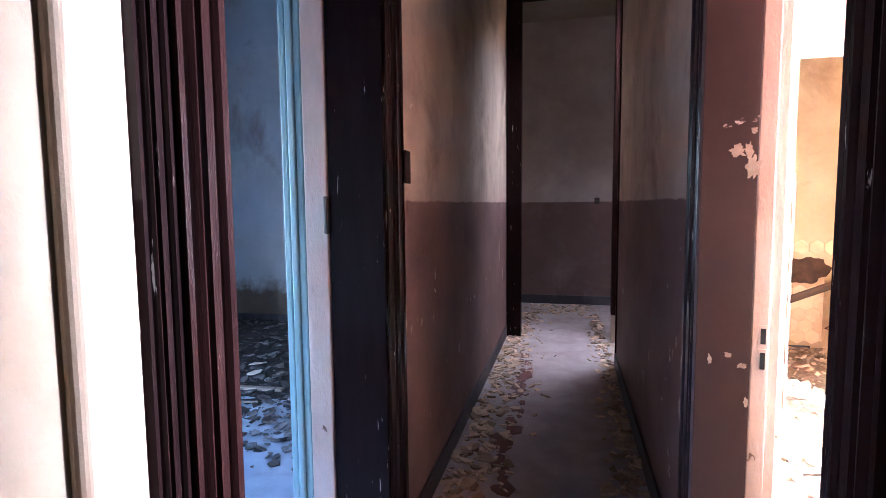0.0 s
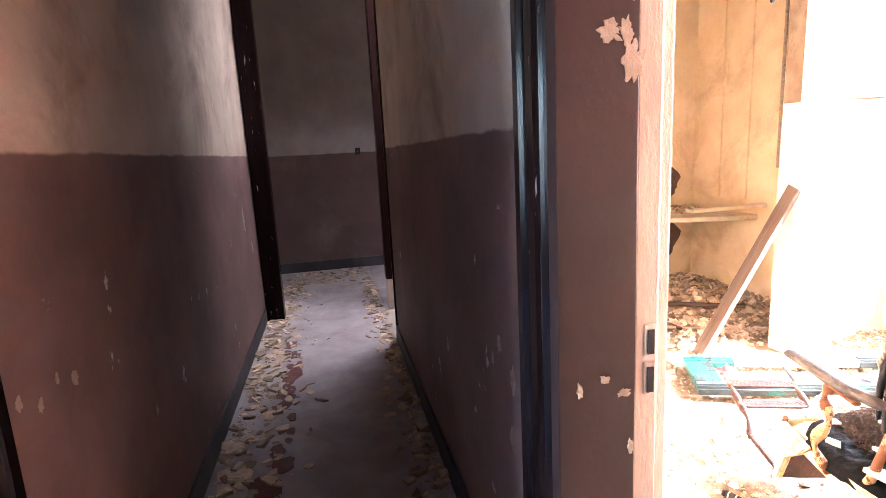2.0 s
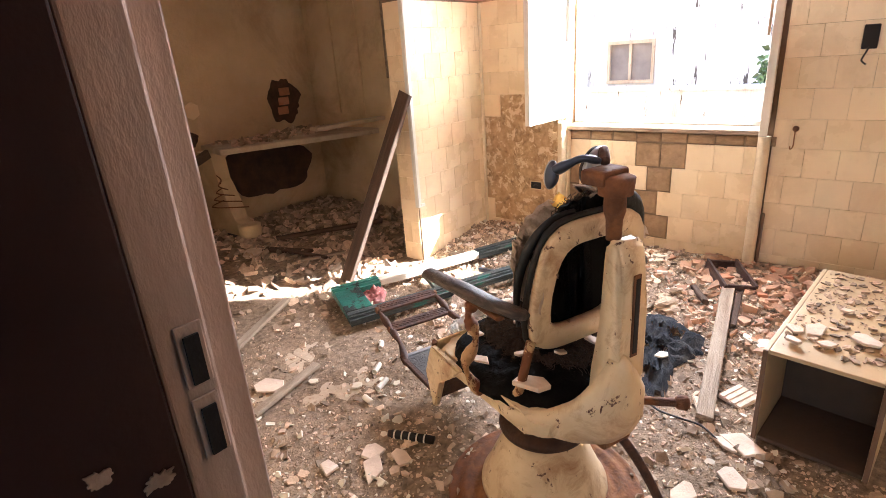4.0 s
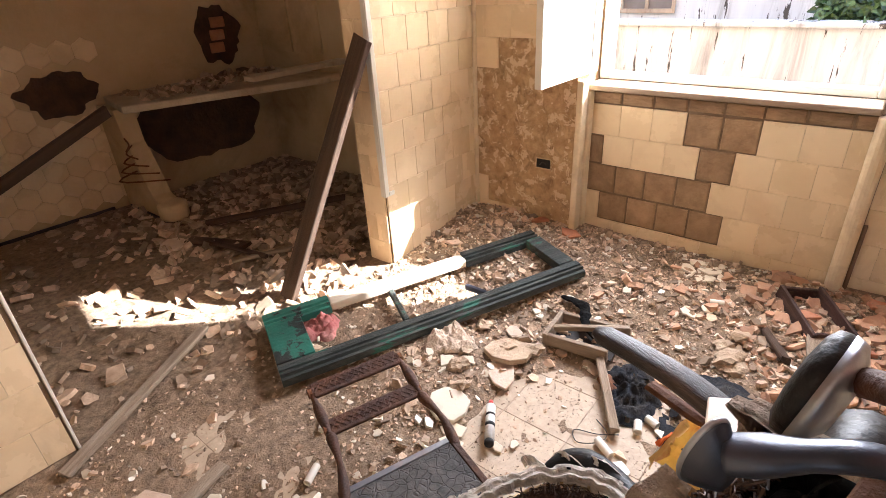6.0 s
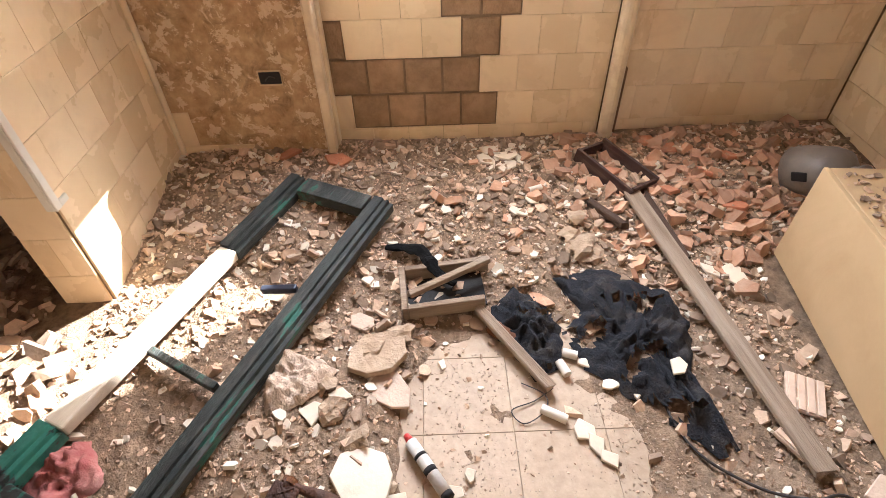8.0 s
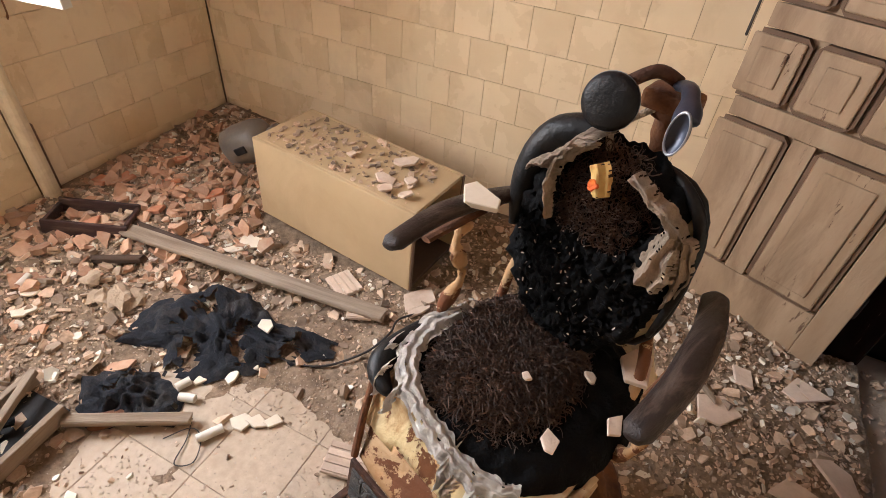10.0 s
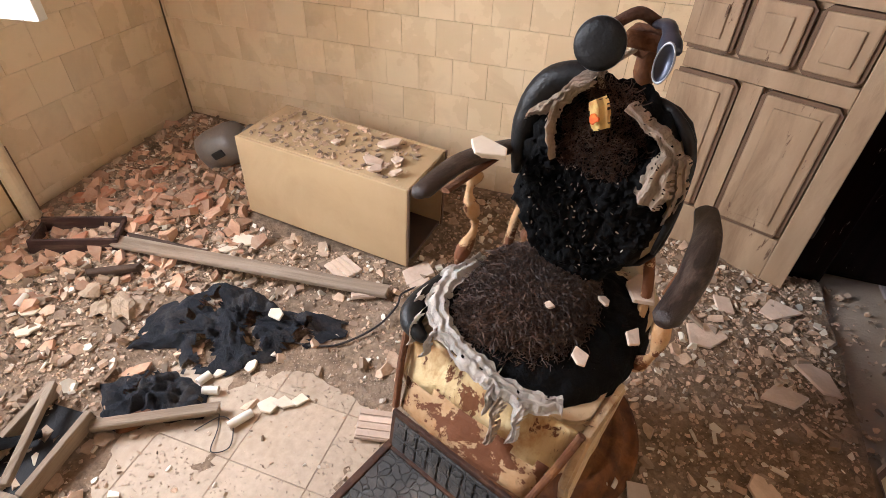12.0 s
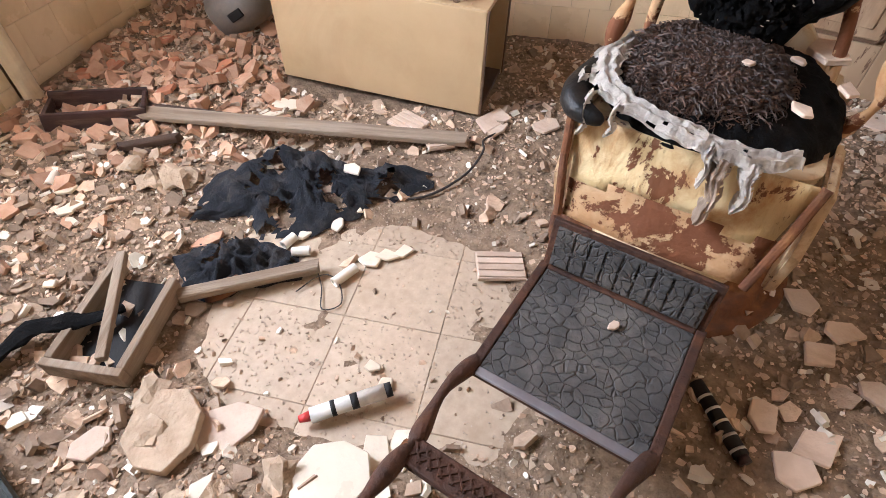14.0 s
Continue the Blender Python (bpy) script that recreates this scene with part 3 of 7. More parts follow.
# much darker than the door paint, so panel edges read as dark lines
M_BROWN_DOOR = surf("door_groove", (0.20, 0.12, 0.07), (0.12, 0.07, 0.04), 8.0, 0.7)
part("slab", box((0, -0.014, 0), (DW, 0.0, DH), 0.003), M_DOOR, door)
XS = (0.0, 0.085, 0.275, 0.305, 0.455, 0.485, 0.675, DW)
for a, b in ((0, 1), (6, 7)):
    part("stile", box((XS[a], 0.0005, 0), (XS[b], 0.024, DH), 0.003), M_DOOR, door)
for z0, z1 in ((0, 0.20), (0.735, 0.80), (1.02, 1.09), (1.31, 1.37), (1.88, DH)):
    part("rail", box((0.086, 0.0005, z0), (0.674, 0.024, z1), 0.003), M_DOOR, door)
for z0, z1 in ((0.20, 0.735), (1.37, 1.88)):
    part("mullion", box((0.345, 0.0005, z0 + 0.001), (0.415, 0.024, z1 - 0.001), 0.003), M_DOOR, door)
    door_panel(0.09, 0.34, z0 + 0.004, z1 - 0.004)
    door_panel(0.42, 0.67, z0 + 0.004, z1 - 0.004)
for z0, z1 in ((0.80, 1.02), (1.09, 1.31)):
    for k in range(3):
        door_panel(0.09 + k * 0.197, 0.09 + k * 0.197 + 0.187, z0 + 0.004, z1 - 0.004)
part("lock_case", box((DW - 0.09, 0.0245, 0.98), (DW - 0.02, 0.042, 1.14), 0.004), M_IRON, door, "rusty rim lock")
for z in (0.25, 1.0, 1.75):
    part("hinge", lathe([(0.006, z), (0.009, z + 0.005), (0.009, z + 0.09), (0.006, z + 0.095)], 10), M_IRON, door)

# ---- wall trims of the treatment room ----
M_BEAD = surf("ivory_bead", (0.80, 0.68, 0.48), (0.70, 0.57, 0.38), 5.0, 0.35, stain=(0.30, 0.17, 0.08), stain_amount=0.4, stain_scale=5.0, bump=0.1)


def bead(name, x, y, z1, r, label):
    bm = lathe([(r, 0.0), (r, z1)], 16)
    bmesh.ops.translate(bm, vec=(x, y, 0), verts=bm.verts)
    return structure(name, bm, M_BEAD, label, "trim")


bead("trim_bay_south", 3.815, 2.034, 0.86, 0.032, "ivory quarter-round tile trim, split low down")
structure("trim_bay_south_gap", box((3.825, 1.985, 0), (3.848, 2.0, 0.42), 0.003), M_BROWN_DOOR, "dark split board beside the tile trim", "trim")
bm = box((3.728, 3.215, 0), (3.79, 3.252, 0.92), 0.008)
add_box(bm, (3.792, 3.206, 0), (3.844, 3.246, 0.86), 0.006)
structure("trim_bay_north", bm, M_BEAD, "ivory tiled corner of the window bay", "trim")
bm = box((2.955, 3.866, 0.44), (2.982, 3.875, CEIL - 0.01), 0.003)
add_box(bm, (2.955, 3.8752, 0.44), (2.963, 3.900, CEIL - 0.01), 0.003)
add_box(bm, (2.9822, 3.866, 0.44), (3.020, 3.8755, 0.462), 0.003)
structure("corner_strip_pier", bm, M_WINWHITE, "white plastic corner strip of the tiled pier", "trim")
structure("trim_partition", box((1.432, 3.926, 0), (1.442, 4.068, 1.75), 0.003), M_WINWHITE, "white metal edge strip of the partition", "trim")
bead("trim_corner_north", 3.728, 3.868, 1.72, 0.012, "ivory corner joint between the tiled walls")
for nm, lo, hi in (("plaster_south", (0.706, 1.006, 1.735), (3.856, 1.022, CEIL - 0.002)), ("plaster_east_south", (3.848, 1.024, 1.735), (3.862, 2.02, CEIL - 0.002)),
                   ("plaster_east_north", (3.73, 3.256, 1.735), (3.746, 3.872, CEIL - 0.002)), ("plaster_pier", (2.966, 3.874, 1.735), (3.727, 3.888, CEIL - 0.002)),
                   ("plaster_north_left", (0.706, 3.924, 1.735), (1.43, 3.938, CEIL - 0.002))):
    structure(nm, box(lo, hi), M_PINK, "pink painted plaster above the tiles", "wall")
# ---- the treatment chair ----
M_ENAMEL = surf("cream_enamel", (0.70, 0.56, 0.36), (0.56, 0.41, 0.23), 6.0, 0.42, stain=(0.26, 0.11, 0.035), stain_amount=0.9, stain_scale=9.0,
                flake=(0.10, 0.04, 0.018), flake_amount=0.135, flake_scale=17.0, bump=0.25, bump_scale=40)
M_RUST = surf("heavy_rust", (0.20, 0.075, 0.025), (0.075, 0.03, 0.015), 16.0, 0.9, stain=(0.40, 0.19, 0.06), stain_amount=0.5, stain_scale=9.0, bump=0.7, bump_scale=60)
M_RUSTPAINT = surf("rusting_cream_panel", (0.74, 0.60, 0.34), (0.64, 0.47, 0.22), 5.0, 0.6, stain=(0.40, 0.14, 0.02), stain_amount=0.95, stain_scale=5.0, stretch=(2.2, 2.2, 0.8),
                   flake=(0.17, 0.06, 0.018), flake_amount=0.15, flake_scale=6.0, bump=0.5, bump_scale=35)
M_DARKIRON = surf("dark_rusty_bar", (0.085, 0.035, 0.018), (0.035, 0.016, 0.01), 20.0, 0.7, metal=0.2, stain=(0.2, 0.08, 0.03), stain_amount=0.5, stain_scale=8.0, bump=0.6)
M_VINYL = surf("torn_black_leather", (0.005, 0.0045, 0.0045), (0.002, 0.002, 0.002), 9.0, 0.8, flake=(0.30, 0.26, 0.22), flake_amount=0.03, flake_scale=30.0, bump=1.0, bump_scale=38, spec=0.12)
M_SMOOTHBLACK = surf("black_leather_roll", (0.008, 0.0075, 0.008), (0.005, 0.005, 0.005), 6.0, 0.5, stain=(0.05, 0.04, 0.03), stain_amount=0.4, stain_scale=8.0, bump=0.5, bump_scale=30, spec=0.3)
M_HAIR = surf("horsehair", (0.035, 0.018, 0.010), (0.010, 0.006, 0.004), 45.0, 0.85, bump=1.0, bump_scale=130)
M_STRAND = surf("hair_strand", (0.075, 0.036, 0.018), (0.022, 0.011, 0.006), 8.0, 0.6, island=0.6, bump=0.0)
M_LINING = surf("torn_lining_cloth", (0.84, 0.80, 0.74), (0.62, 0.56, 0.49), 14.0, 0.95, stain=(0.10, 0.07, 0.05), stain_amount=0.55, stain_scale=14.0, bump=0.7, bump_scale=60)
M_RAG = surf("dirty_pale_rag", (0.70, 0.56, 0.43), (0.42, 0.32, 0.23), 10.0, 0.95, stain=(0.10, 0.06, 0.04), stain_amount=0.5, stain_scale=6.0, stretch=(4, 4, 0.7), bump=0.8, bump_scale=40)
M_ARMWOOD = surf("dark_armrest_wood", (0.036, 0.021, 0.015), (0.014, 0.008, 0.006), 7.0, 0.5, stain=(0.22, 0.16, 0.12), stain_amount=0.55, stain_scale=6.0, stretch=(5, 1, 5), bump=0.4)
M_RUBBER = surf("cracked_rubber", (0.085, 0.080, 0.076), (0.040, 0.037, 0.035), 18.0, 0.8, stain=(0.22, 0.19, 0.16), stain_amount=0.5, stain_scale=7.0, bump=0.5)
M_CHROME = surf("dull_grey_metal", (0.42, 0.44, 0.48), (0.28, 0.29, 0.33), 12.0, 0.38, metal=0.75, stain=(0.12, 0.08, 0.06), stain_amount=0.4, bump=0.1)
M_BLUEMETAL = surf("blue_grey_cup", (0.065, 0.075, 0.11), (0.04, 0.045, 0.06), 9.0, 0.35, metal=0.5, stain=(0.15, 0.12, 0.1), stain_amount=0.3, bump=0.1)
M_PAPER = surf("stained_yellow_paper", (0.85, 0.66, 0.26), (0.74, 0.50, 0.16), 12.0, 0.9, stain=(0.62, 0.10, 0.02), stain_amount=0.9, stain_scale=14.0, bump=0.2)

# cracks in the foot plate's rubber
nt = M_RUBBER.node_tree
vo = nt.nodes.new("ShaderNodeTexVoronoi")
vo.feature = "DISTANCE_TO_EDGE"
vo.inputs["Scale"].default_value = 42.0
tc = nt.nodes.new("ShaderNodeTexCoord")
wob = nt.nodes.new("ShaderNodeTexNoise")
wob.inputs["Scale"].default_value = 14.0
av = nt.nodes.new("ShaderNodeVectorMath")
av.operation = "MULTIPLY_ADD"
av.inputs[1].default_value = (0.05, 0.05, 0.05)
nt.links.new(tc.outputs["Object"], wob.inputs["Vector"])
nt.links.new(wob.outputs["Color"], av.inputs[0])
nt.links.new(tc.outputs["Object"], av.inputs[2])
nt.links.new(av.outputs[0], vo.inputs["Vector"])
ck = nt.nodes.new("ShaderNodeMapRange")
ck.inputs[1].default_value, ck.inputs[2].default_value = 0.0, 0.07
nt.links.new(vo.outputs["Distance"], ck.inputs[0])
bp = nt.nodes.new("ShaderNodeBump")
bp.inputs["Strength"].default_value, bp.inputs["Distance"].default_value = 0.9, 0.004
nt.links.new(ck.outputs[0], bp.inputs["Height"])
bs = nt.nodes["Principled BSDF"]
nt.links.new(bs.inputs["Normal"].links[0].from_socket, bp.inputs["Normal"])
nt.links.new(bp.outputs[0], bs.inputs["Normal"])

CHAIR = pose(1.68, 2.175, 0.0, 0, 0, -20)
chair = thing("treatment_chair", CHAIR, "derelict cream enamel barber chair, rusted, its black upholstery torn open", "chair")


def wobble(bm, amount, scale, seed):
    off = Vector((seed * 3.1, seed * 1.7, seed * 5.3))
    bm.normal_update()
    for v in bm.verts:
        v.co += v.normal * amount * noise.noise(v.co * scale + off)
    return bm


base = part("base_plate", lathe([(0.315, 0.004), (0.318, 0.022), (0.305, 0.03), (0.300, 0.026), (0.275, 0.030), (0.268, 0.046), (0.245, 0.050), (0.238, 0.042), (0.215, 0.046), (0.205, 0.06)], 56), M_RUST, chair, "rusty stepped base flange", True)
part("base_bell", lathe([(0.204, 0.058), (0.202, 0.075), (0.186, 0.10), (0.174, 0.13), (0.156, 0.17), (0.136, 0.215), (0.122, 0.25), (0.124, 0.262), (0.118, 0.272)], 56), M_ENAMEL, chair, "cream enamel bell, chipped", True)
part("oil_collar", lathe([(0.118, 0.270), (0.136, 0.276), (0.140, 0.288), (0.134, 0.302), (0.10, 0.306)], 48), M_DARKIRON, chair, "black oily collar", True)
part("column", lathe([(0.098, 0.305), (0.098, 0.355), (0.108, 0.366), (0.110, 0.40), (0.100, 0.408)], 48), M_ENAMEL, chair, "", True)
part("turntable", lathe([(0.13, 0.402), (0.148, 0.412), (0.148, 0.436), (0.13, 0.444)], 48), M_RUSTPAINT, chair, "", True)


def rounded_slab(w0, w1, y0, y1, z0, z1, r, bm=None, seg=6):
    """A slab with rounded corners in plan, a little wider or narrower at the front."""
    pts = []
    for sx, sy, a0 in ((1, -1, -90), (1, 1, 0), (-1, 1, 90), (-1, -1, 180)):
        w = (w1 if sy > 0 else w0) - r
        cy = (y1 - r) if sy > 0 else (y0 + r)
        for k in range(seg + 1):
            a = radians(a0 + 90 * k / seg)
            pts.append((sx * w + r * math.cos(a), cy + r * math.sin(a)))
    return add_prism(bm or bmesh.new(), pts, "z", z0, z1)


bm = rounded_slab(0.20, 0.225, -0.235, 0.285, 0.440, 0.505, 0.07)
bmesh.ops.bevel(bm, geom=[e for e in bm.edges if abs(e.verts[0].co.z - e.verts[1].co.z) < 1e-5], offset=0.014, segments=2, affect="EDGES")
part("seat_frame", bm, M_ENAMEL, chair, "cream seat frame with rust")
for s in (-1, 1):
    side = [(0.10, 0.50), (0.285, 0.505), (0.335, 0.39), (0.30, 0.265), (0.285, 0.265), (0.245, 0.39), (0.16, 0.445)]
    bm = add_prism(bmesh.new(), side, "x", s * 0.225 - 0.012, s * 0.225 + 0.012)
    bmesh.ops.bevel(bm, geom=bm.edges[:], offset=0.006, segments=2, affect="EDGES")
    part("side_spur", bm, M_ENAMEL, chair, "pointed cream side bracket")

# front apron between the seat and the foot plate
bm = bmesh.new()
NX, NY = 14, 12
grid = []
for j in range(NY + 1):
    v = j / NY
    row = []
    for i in range(NX + 1):
        u = i / NX * 2 - 1
        w = 0.222 - 0.045 * v
        row.append(bm.verts.new((0.01 + u * w, 0.288 + 0.092 * v - 0.02 * math.sin(v * 3.0) + 0.010 * (1 - u * u), 0.515 - 0.185 * v)))
    grid.append(row)
for j in range(NY):
    for i in range(NX):
        bm.faces.new((grid[j][i], grid[j][i + 1], grid[j + 1][i + 1], grid[j + 1][i]))
wobble(bm, 0.008, 14, 3)
low = bm.copy()
SPLIT = 0.400
bmesh.ops.delete(bm, geom=[f for f in bm.faces if f.calc_center_median().z < SPLIT], context="FACES")
bmesh.ops.delete(low, geom=[f for f in low.faces if f.calc_center_median().z >= SPLIT], context="FACES")
for b in (bm, low):
    bmesh.ops.solidify(b, geom=b.faces[:], thickness=0.008)
M_RUSTBAND = surf("rust_eaten_paint", (0.60, 0.44, 0.25), (0.38, 0.19, 0.07), 9.0, 0.8, stain=(0.24, 0.085, 0.025), stain_amount=0.9, stain_scale=9.0,
                  flake=(0.15, 0.05, 0.015), flake_amount=0.265, flake_scale=9.0, bump=0.6, bump_scale=40)
part("apron", bm, M_RUSTPAINT, chair, "cream apron with peeling paint", True)
part("apron_foot", low, M_RUSTBAND, chair, "apron foot eaten by rust", True)
for s in (-1, 1):
    part("apron_edge", tube([(0.01 + s * 0.228, 0.285, 0.515), (0.01 + s * 0.21, 0.335, 0.43), (0.01 + s * 0.185, 0.385, 0.33)], 0.009), M_RUST, chair)

# foot plate: an upright ribbed strip, a level plate and two bars ahead of it
FX = 0.02
part("riser", box((FX - 0.175, -0.012, 0), (FX + 0.175, 0.0, 0.125), 0.003, pose(0, 0.418, 0.205, 10)), M_DARKIRON, chair)
rr = part("riser_rubber", box((FX - 0.160, 0.0005, 0.012), (FX + 0.160, 0.006, 0.113), 0.002, pose(0, 0.418, 0.205, 10)), M_RUBBER, chair, "dark ribbed rubber strip")
rng = random.Random(5)
for i in range(9):
    x = FX - 0.152 + i * 0.034
    bm = bmesh.new()
    for k in range(2):
        add_box(bm, (x, 0.0062, 0.017 + k * 0.047), (x + 0.029, 0.009, 0.06 + k * 0.047 + rng.uniform(-0.003, 0.0)), 0.0015, pose(0, 0.418, 0.205, 10))
    part("rib", bm, M_RUBBER, rr)
part("foot_plate", box((FX - 0.180, 0.412, 0.190), (FX + 0.180, 0.738, 0.203), 0.004), M_DARKIRON, chair)
part("foot_rubber", box((FX - 0.160, 0.428, 0.2032), (FX + 0.160, 0.720, 0.2085), 0.002), M_RUBBER, chair, "cracked black rubber mat")
for lo, hi in (((-0.181, 0.41), (-0.161, 0.74)), ((0.161, 0.41), (0.181, 0.74)), ((-0.1605, 0.721), (0.1605, 0.74)), ((-0.1605, 0.41), (0.1605, 0.427))):
    part("plate_rim", box((FX + lo[0], lo[1], 0.2034), (FX + hi[0], hi[1], 0.2115), 0.003), M_CHROME if lo[1] > 0.7 else M_DARKIRON, chair, "dull metal rim")
for s in (-1, 1):
    x = FX + 0.02 + s * 0.152
    part("side_rod", tube(bent([(FX + s * 0.172, 0.70, 0.195), (x + s * 0.012, 0.80, 0.225), (x, 0.90, 0.235), (x, 0.935, 0.245), (x, 1.02, 0.27), (x - s * 0.004, 1.075, 0.285)], 5), [0.013 + 0.004 * math.sin(i * 0.8) for i in range(26)], 10), M_DARKIRON, chair, "rusted knobbly rod", True)
for y, z, tilt in ((0.935, 0.243, 14), (1.065, 0.287, 14)):
    bm = box((-0.148, -0.028, -0.007), (0.148, 0.028, 0.007), 0.005)
    bar = part("foot_bar", bm, M_DARKIRON, chair, "rusty foot bar with a diamond tread")
    bar.matrix_local = pose(FX + 0.02, y, z, tilt, 0, 0)
    bm = bmesh.new()
    for i in range(14):
        for sgn in (-1, 1):
            add_box(bm, (-0.020, -0.0016, 0.0072), (0.020, 0.0016, 0.0095), 0.0, pose(-0.132 + i * 0.0203, 0, 0, 0, 0, sgn * 48))
    tr = part("tread", bm, M_DARKIRON, bar)
    for s in (-1, 1):
        part("bar_end", tube([(s * 0.150, 0, -0.004), (s * 0.162, 0, -0.004)], 0.016), M_RUST, bar)


def cushion(a, b, h, n=2.6, rings=14, seg=56, lift=1.0):
    """A padded dome over a rounded square, half-widths a and b, height h."""
    bm = bmesh.new()
    top = bm.verts.new((0, 0, h))
    prev = None
    for j in range(1, rings + 1):
        q = j / rings
        ring = []
        for i in range(seg):
            t = 2 * math.pi * i / seg
            c, s = math.cos(t), math.sin(t)
            k = (abs(c) ** n + abs(s) ** n) ** (-1 / n)
            ring.append(bm.verts.new((a * q * c * k, b * q * s * k, h * (1 - q ** 3.2) ** 0.55)))
        if prev is None:
            for i in range(seg):
                bm.faces.new((top, ring[i], ring[(i + 1) % seg]))
        else:
            for i in range(seg):
                bm.faces.new((prev[i], ring[i], ring[(i + 1) % seg], prev[(i + 1) % seg]))
        prev = ring
    bm.faces.new(prev[::-1])
    return bm


def strands(n, a, b, h, length, seed, keep=lambda u, v: True):
    """Curly loose hairs lying over a dome."""
    rng = random.Random(seed)
    vs, fs = [], []
    made = 0
    while made < n:
        u, v = rng.uniform(-1, 1), rng.uniform(-1, 1)
        r = (abs(u) ** 2.6 + abs(v) ** 2.6) ** (1 / 2.6)
        if r > 0.97 or not keep(u, v):
            continue
        made += 1
        p = Vector((u * a, v * b, h * (1 - r ** 3.2) ** 0.55 + 0.002))
        th, turn = rng.uniform(0, 6.28), rng.uniform(-3.6, 3.6)
        L = length * rng.uniform(0.5, 1.4)
        w = rng.uniform(0.0006, 0.0013)
        k = len(vs)
        for s in range(5):
            d = Vector((math.cos(th), math.sin(th), 0))
            side = Vector((-d.y, d.x, 0)) * w
            z = Vector((0, 0, 0.006 * math.sin(s * 0.8) * rng.uniform(0.4, 1.5)))
            vs += [p + side + z, p - side + z, p + z + Vector((0, 0, 2 * w))]
            p = p + d * L / 4
            th += turn / 2
        for s in range(4):
            q = k + 3 * s
            fs += [(q, q + 3, q + 5, q + 2), (q + 1, q + 2, q + 5, q + 4), (q, q + 1, q + 4, q + 3)]
    me = bpy.data.meshes.new("horsehair")
    me.from_pydata(vs, [], fs)
    return me


SEAT = pose(0.005, 0.035, 0.500, 2, -2, 0)
bm = wobble(wobble(cushion(0.232, 0.262, 0.062, 2.6, 34, 110), 0.010, 9, 1), 0.010, 40, 8)
o = part("seat", bm, M_VINYL, chair, "black leather seat torn open over its horsehair", True)
o.matrix_local = SEAT
bm = wobble(wobble(cushion(0.168, 0.205, 0.075), 0.010, 12, 2), 0.006, 60, 7)
hair = part("horsehair_pad", bm, M_HAIR, chair, "matted brown horsehair stuffing", True)
hair.matrix_local = pose(0.045, 0.060, 0.515, 2, -3, 8)
me = strands(8000, 0.168, 0.205, 0.078, 0.026, 12)
me.materials.append(M_STRAND)
st = new("loose_hair", me)
st.parent = hair
tagged(st, "loose curled hairs", kind="stuff")
# rolled black edge at the seat's front corners
part("seat_roll", tube(bent([(0.242, 0.10, 0.530), (0.252, 0.22, 0.530), (0.232, 0.285, 0.525), (0.17, 0.305, 0.52)], 5), [0.028, 0.030, 0.031, 0.031, 0.031, 0.031, 0.031, 0.030, 0.030, 0.028, 0.026, 0.024, 0.022, 0.018, 0.014, 0.008], 12), M_SMOOTHBLACK, chair, "rolled black leather edge", True)


def ribbon(points, widths, drop, seed, fringe=0.02, nx=15, up=Vector((0, 0, 1)), fold=0.004):
    """A torn strip of cloth along a line, ragged on both edges and crumpled."""
    rng = random.Random(seed)
    P = bent(points, 14)
    bm = bmesh.new()
    rows = []
    for i, p in enumerate(P):
        d = (P[min(i + 1, len(P) - 1)] - P[max(i - 1, 0)]).normalized()
        side = d.cross(up).normalized()
        t = i / (len(P) - 1) * (len(widths) - 1)
        k = min(int(t), len(widths) - 2)
        w = widths[k] + (widths[k + 1] - widths[k]) * (t - k)
        e0 = w / 2 + fringe * (0.5 + 0.9 * noise.noise(p * 42 + Vector((seed, 1, 0)))) + rng.uniform(0, fringe * 0.25)
        e1 = w / 2 + fringe * (0.5 + 0.9 * noise.noise(p * 42 + Vector((seed, 9, 0)))) + rng.uniform(0, fringe * 0.25)
        row = []
        for j in range(nx):
            u = j / (nx - 1)
            s = -e0 + (e0 + e1) * u
            q = p + side * s - up * (drop * (u - 0.35) ** 2)
            q = q + up * (0.005 * noise.noise(q * 55 + Vector((seed, 0, 0))) + fold * math.sin(u * 17 + seed + 3 * noise.noise(p * 20)))
            row.append(bm.verts.new(q))
        rows.append(row)
    for a, b in zip(rows, rows[1:]):
        for j in range(nx - 1):
            if rng.random() > (0.16 if j in (0, nx - 2) else 0.02):
                bm.faces.new((a[j], a[j + 1], b[j + 1], b[j]))
    bmesh.ops.solidify(bm, geom=bm.faces[:], thickness=0.0016)
    return bm


part("lining", ribbon([(0.215, 0.03, 0.578), (0.228, 0.12, 0.580), (0.205, 0.22, 0.573), (0.12, 0.285, 0.568), (0.0, 0.312, 0.560), (-0.10, 0.305, 0.552), (-0.16, 0.27, 0.556)], (0.03, 0.046, 0.038, 0.030, 0.030, 0.028, 0.02), 0.05, 3, 0.014), M_LINING, chair, "frayed white lining strip")
for i, (x, y, z, w, l) in enumerate(((0.245, 0.255, 0.55, 0.018, 0.06), (0.21, 0.30, 0.545, 0.016, 0.06), (0.15, 0.325, 0.545, 0.010, 0.025), (-0.03, 0.338, 0.538, 0.02, 0.05), (-0.055, 0.352, 0.520, 0.05, 0.10), (-0.10, 0.347, 0.525, 0.035, 0.06))):
    part("lining_shred", ribbon([(x, y - 0.02, z + 0.02), (x + 0.004, y + 0.006, z), (x - 0.006, y + 0.018, z - l * 0.5), (x + 0.004, y + 0.022, z - l)], (w * 0.6, w * 0.6, w * 0.4, w * 0.12), 0.1, 20 + i, 0.008, 9, Vector((0, 1, 0.25)).normalized()), M_LINING if i != 4 else M_RAG, chair)

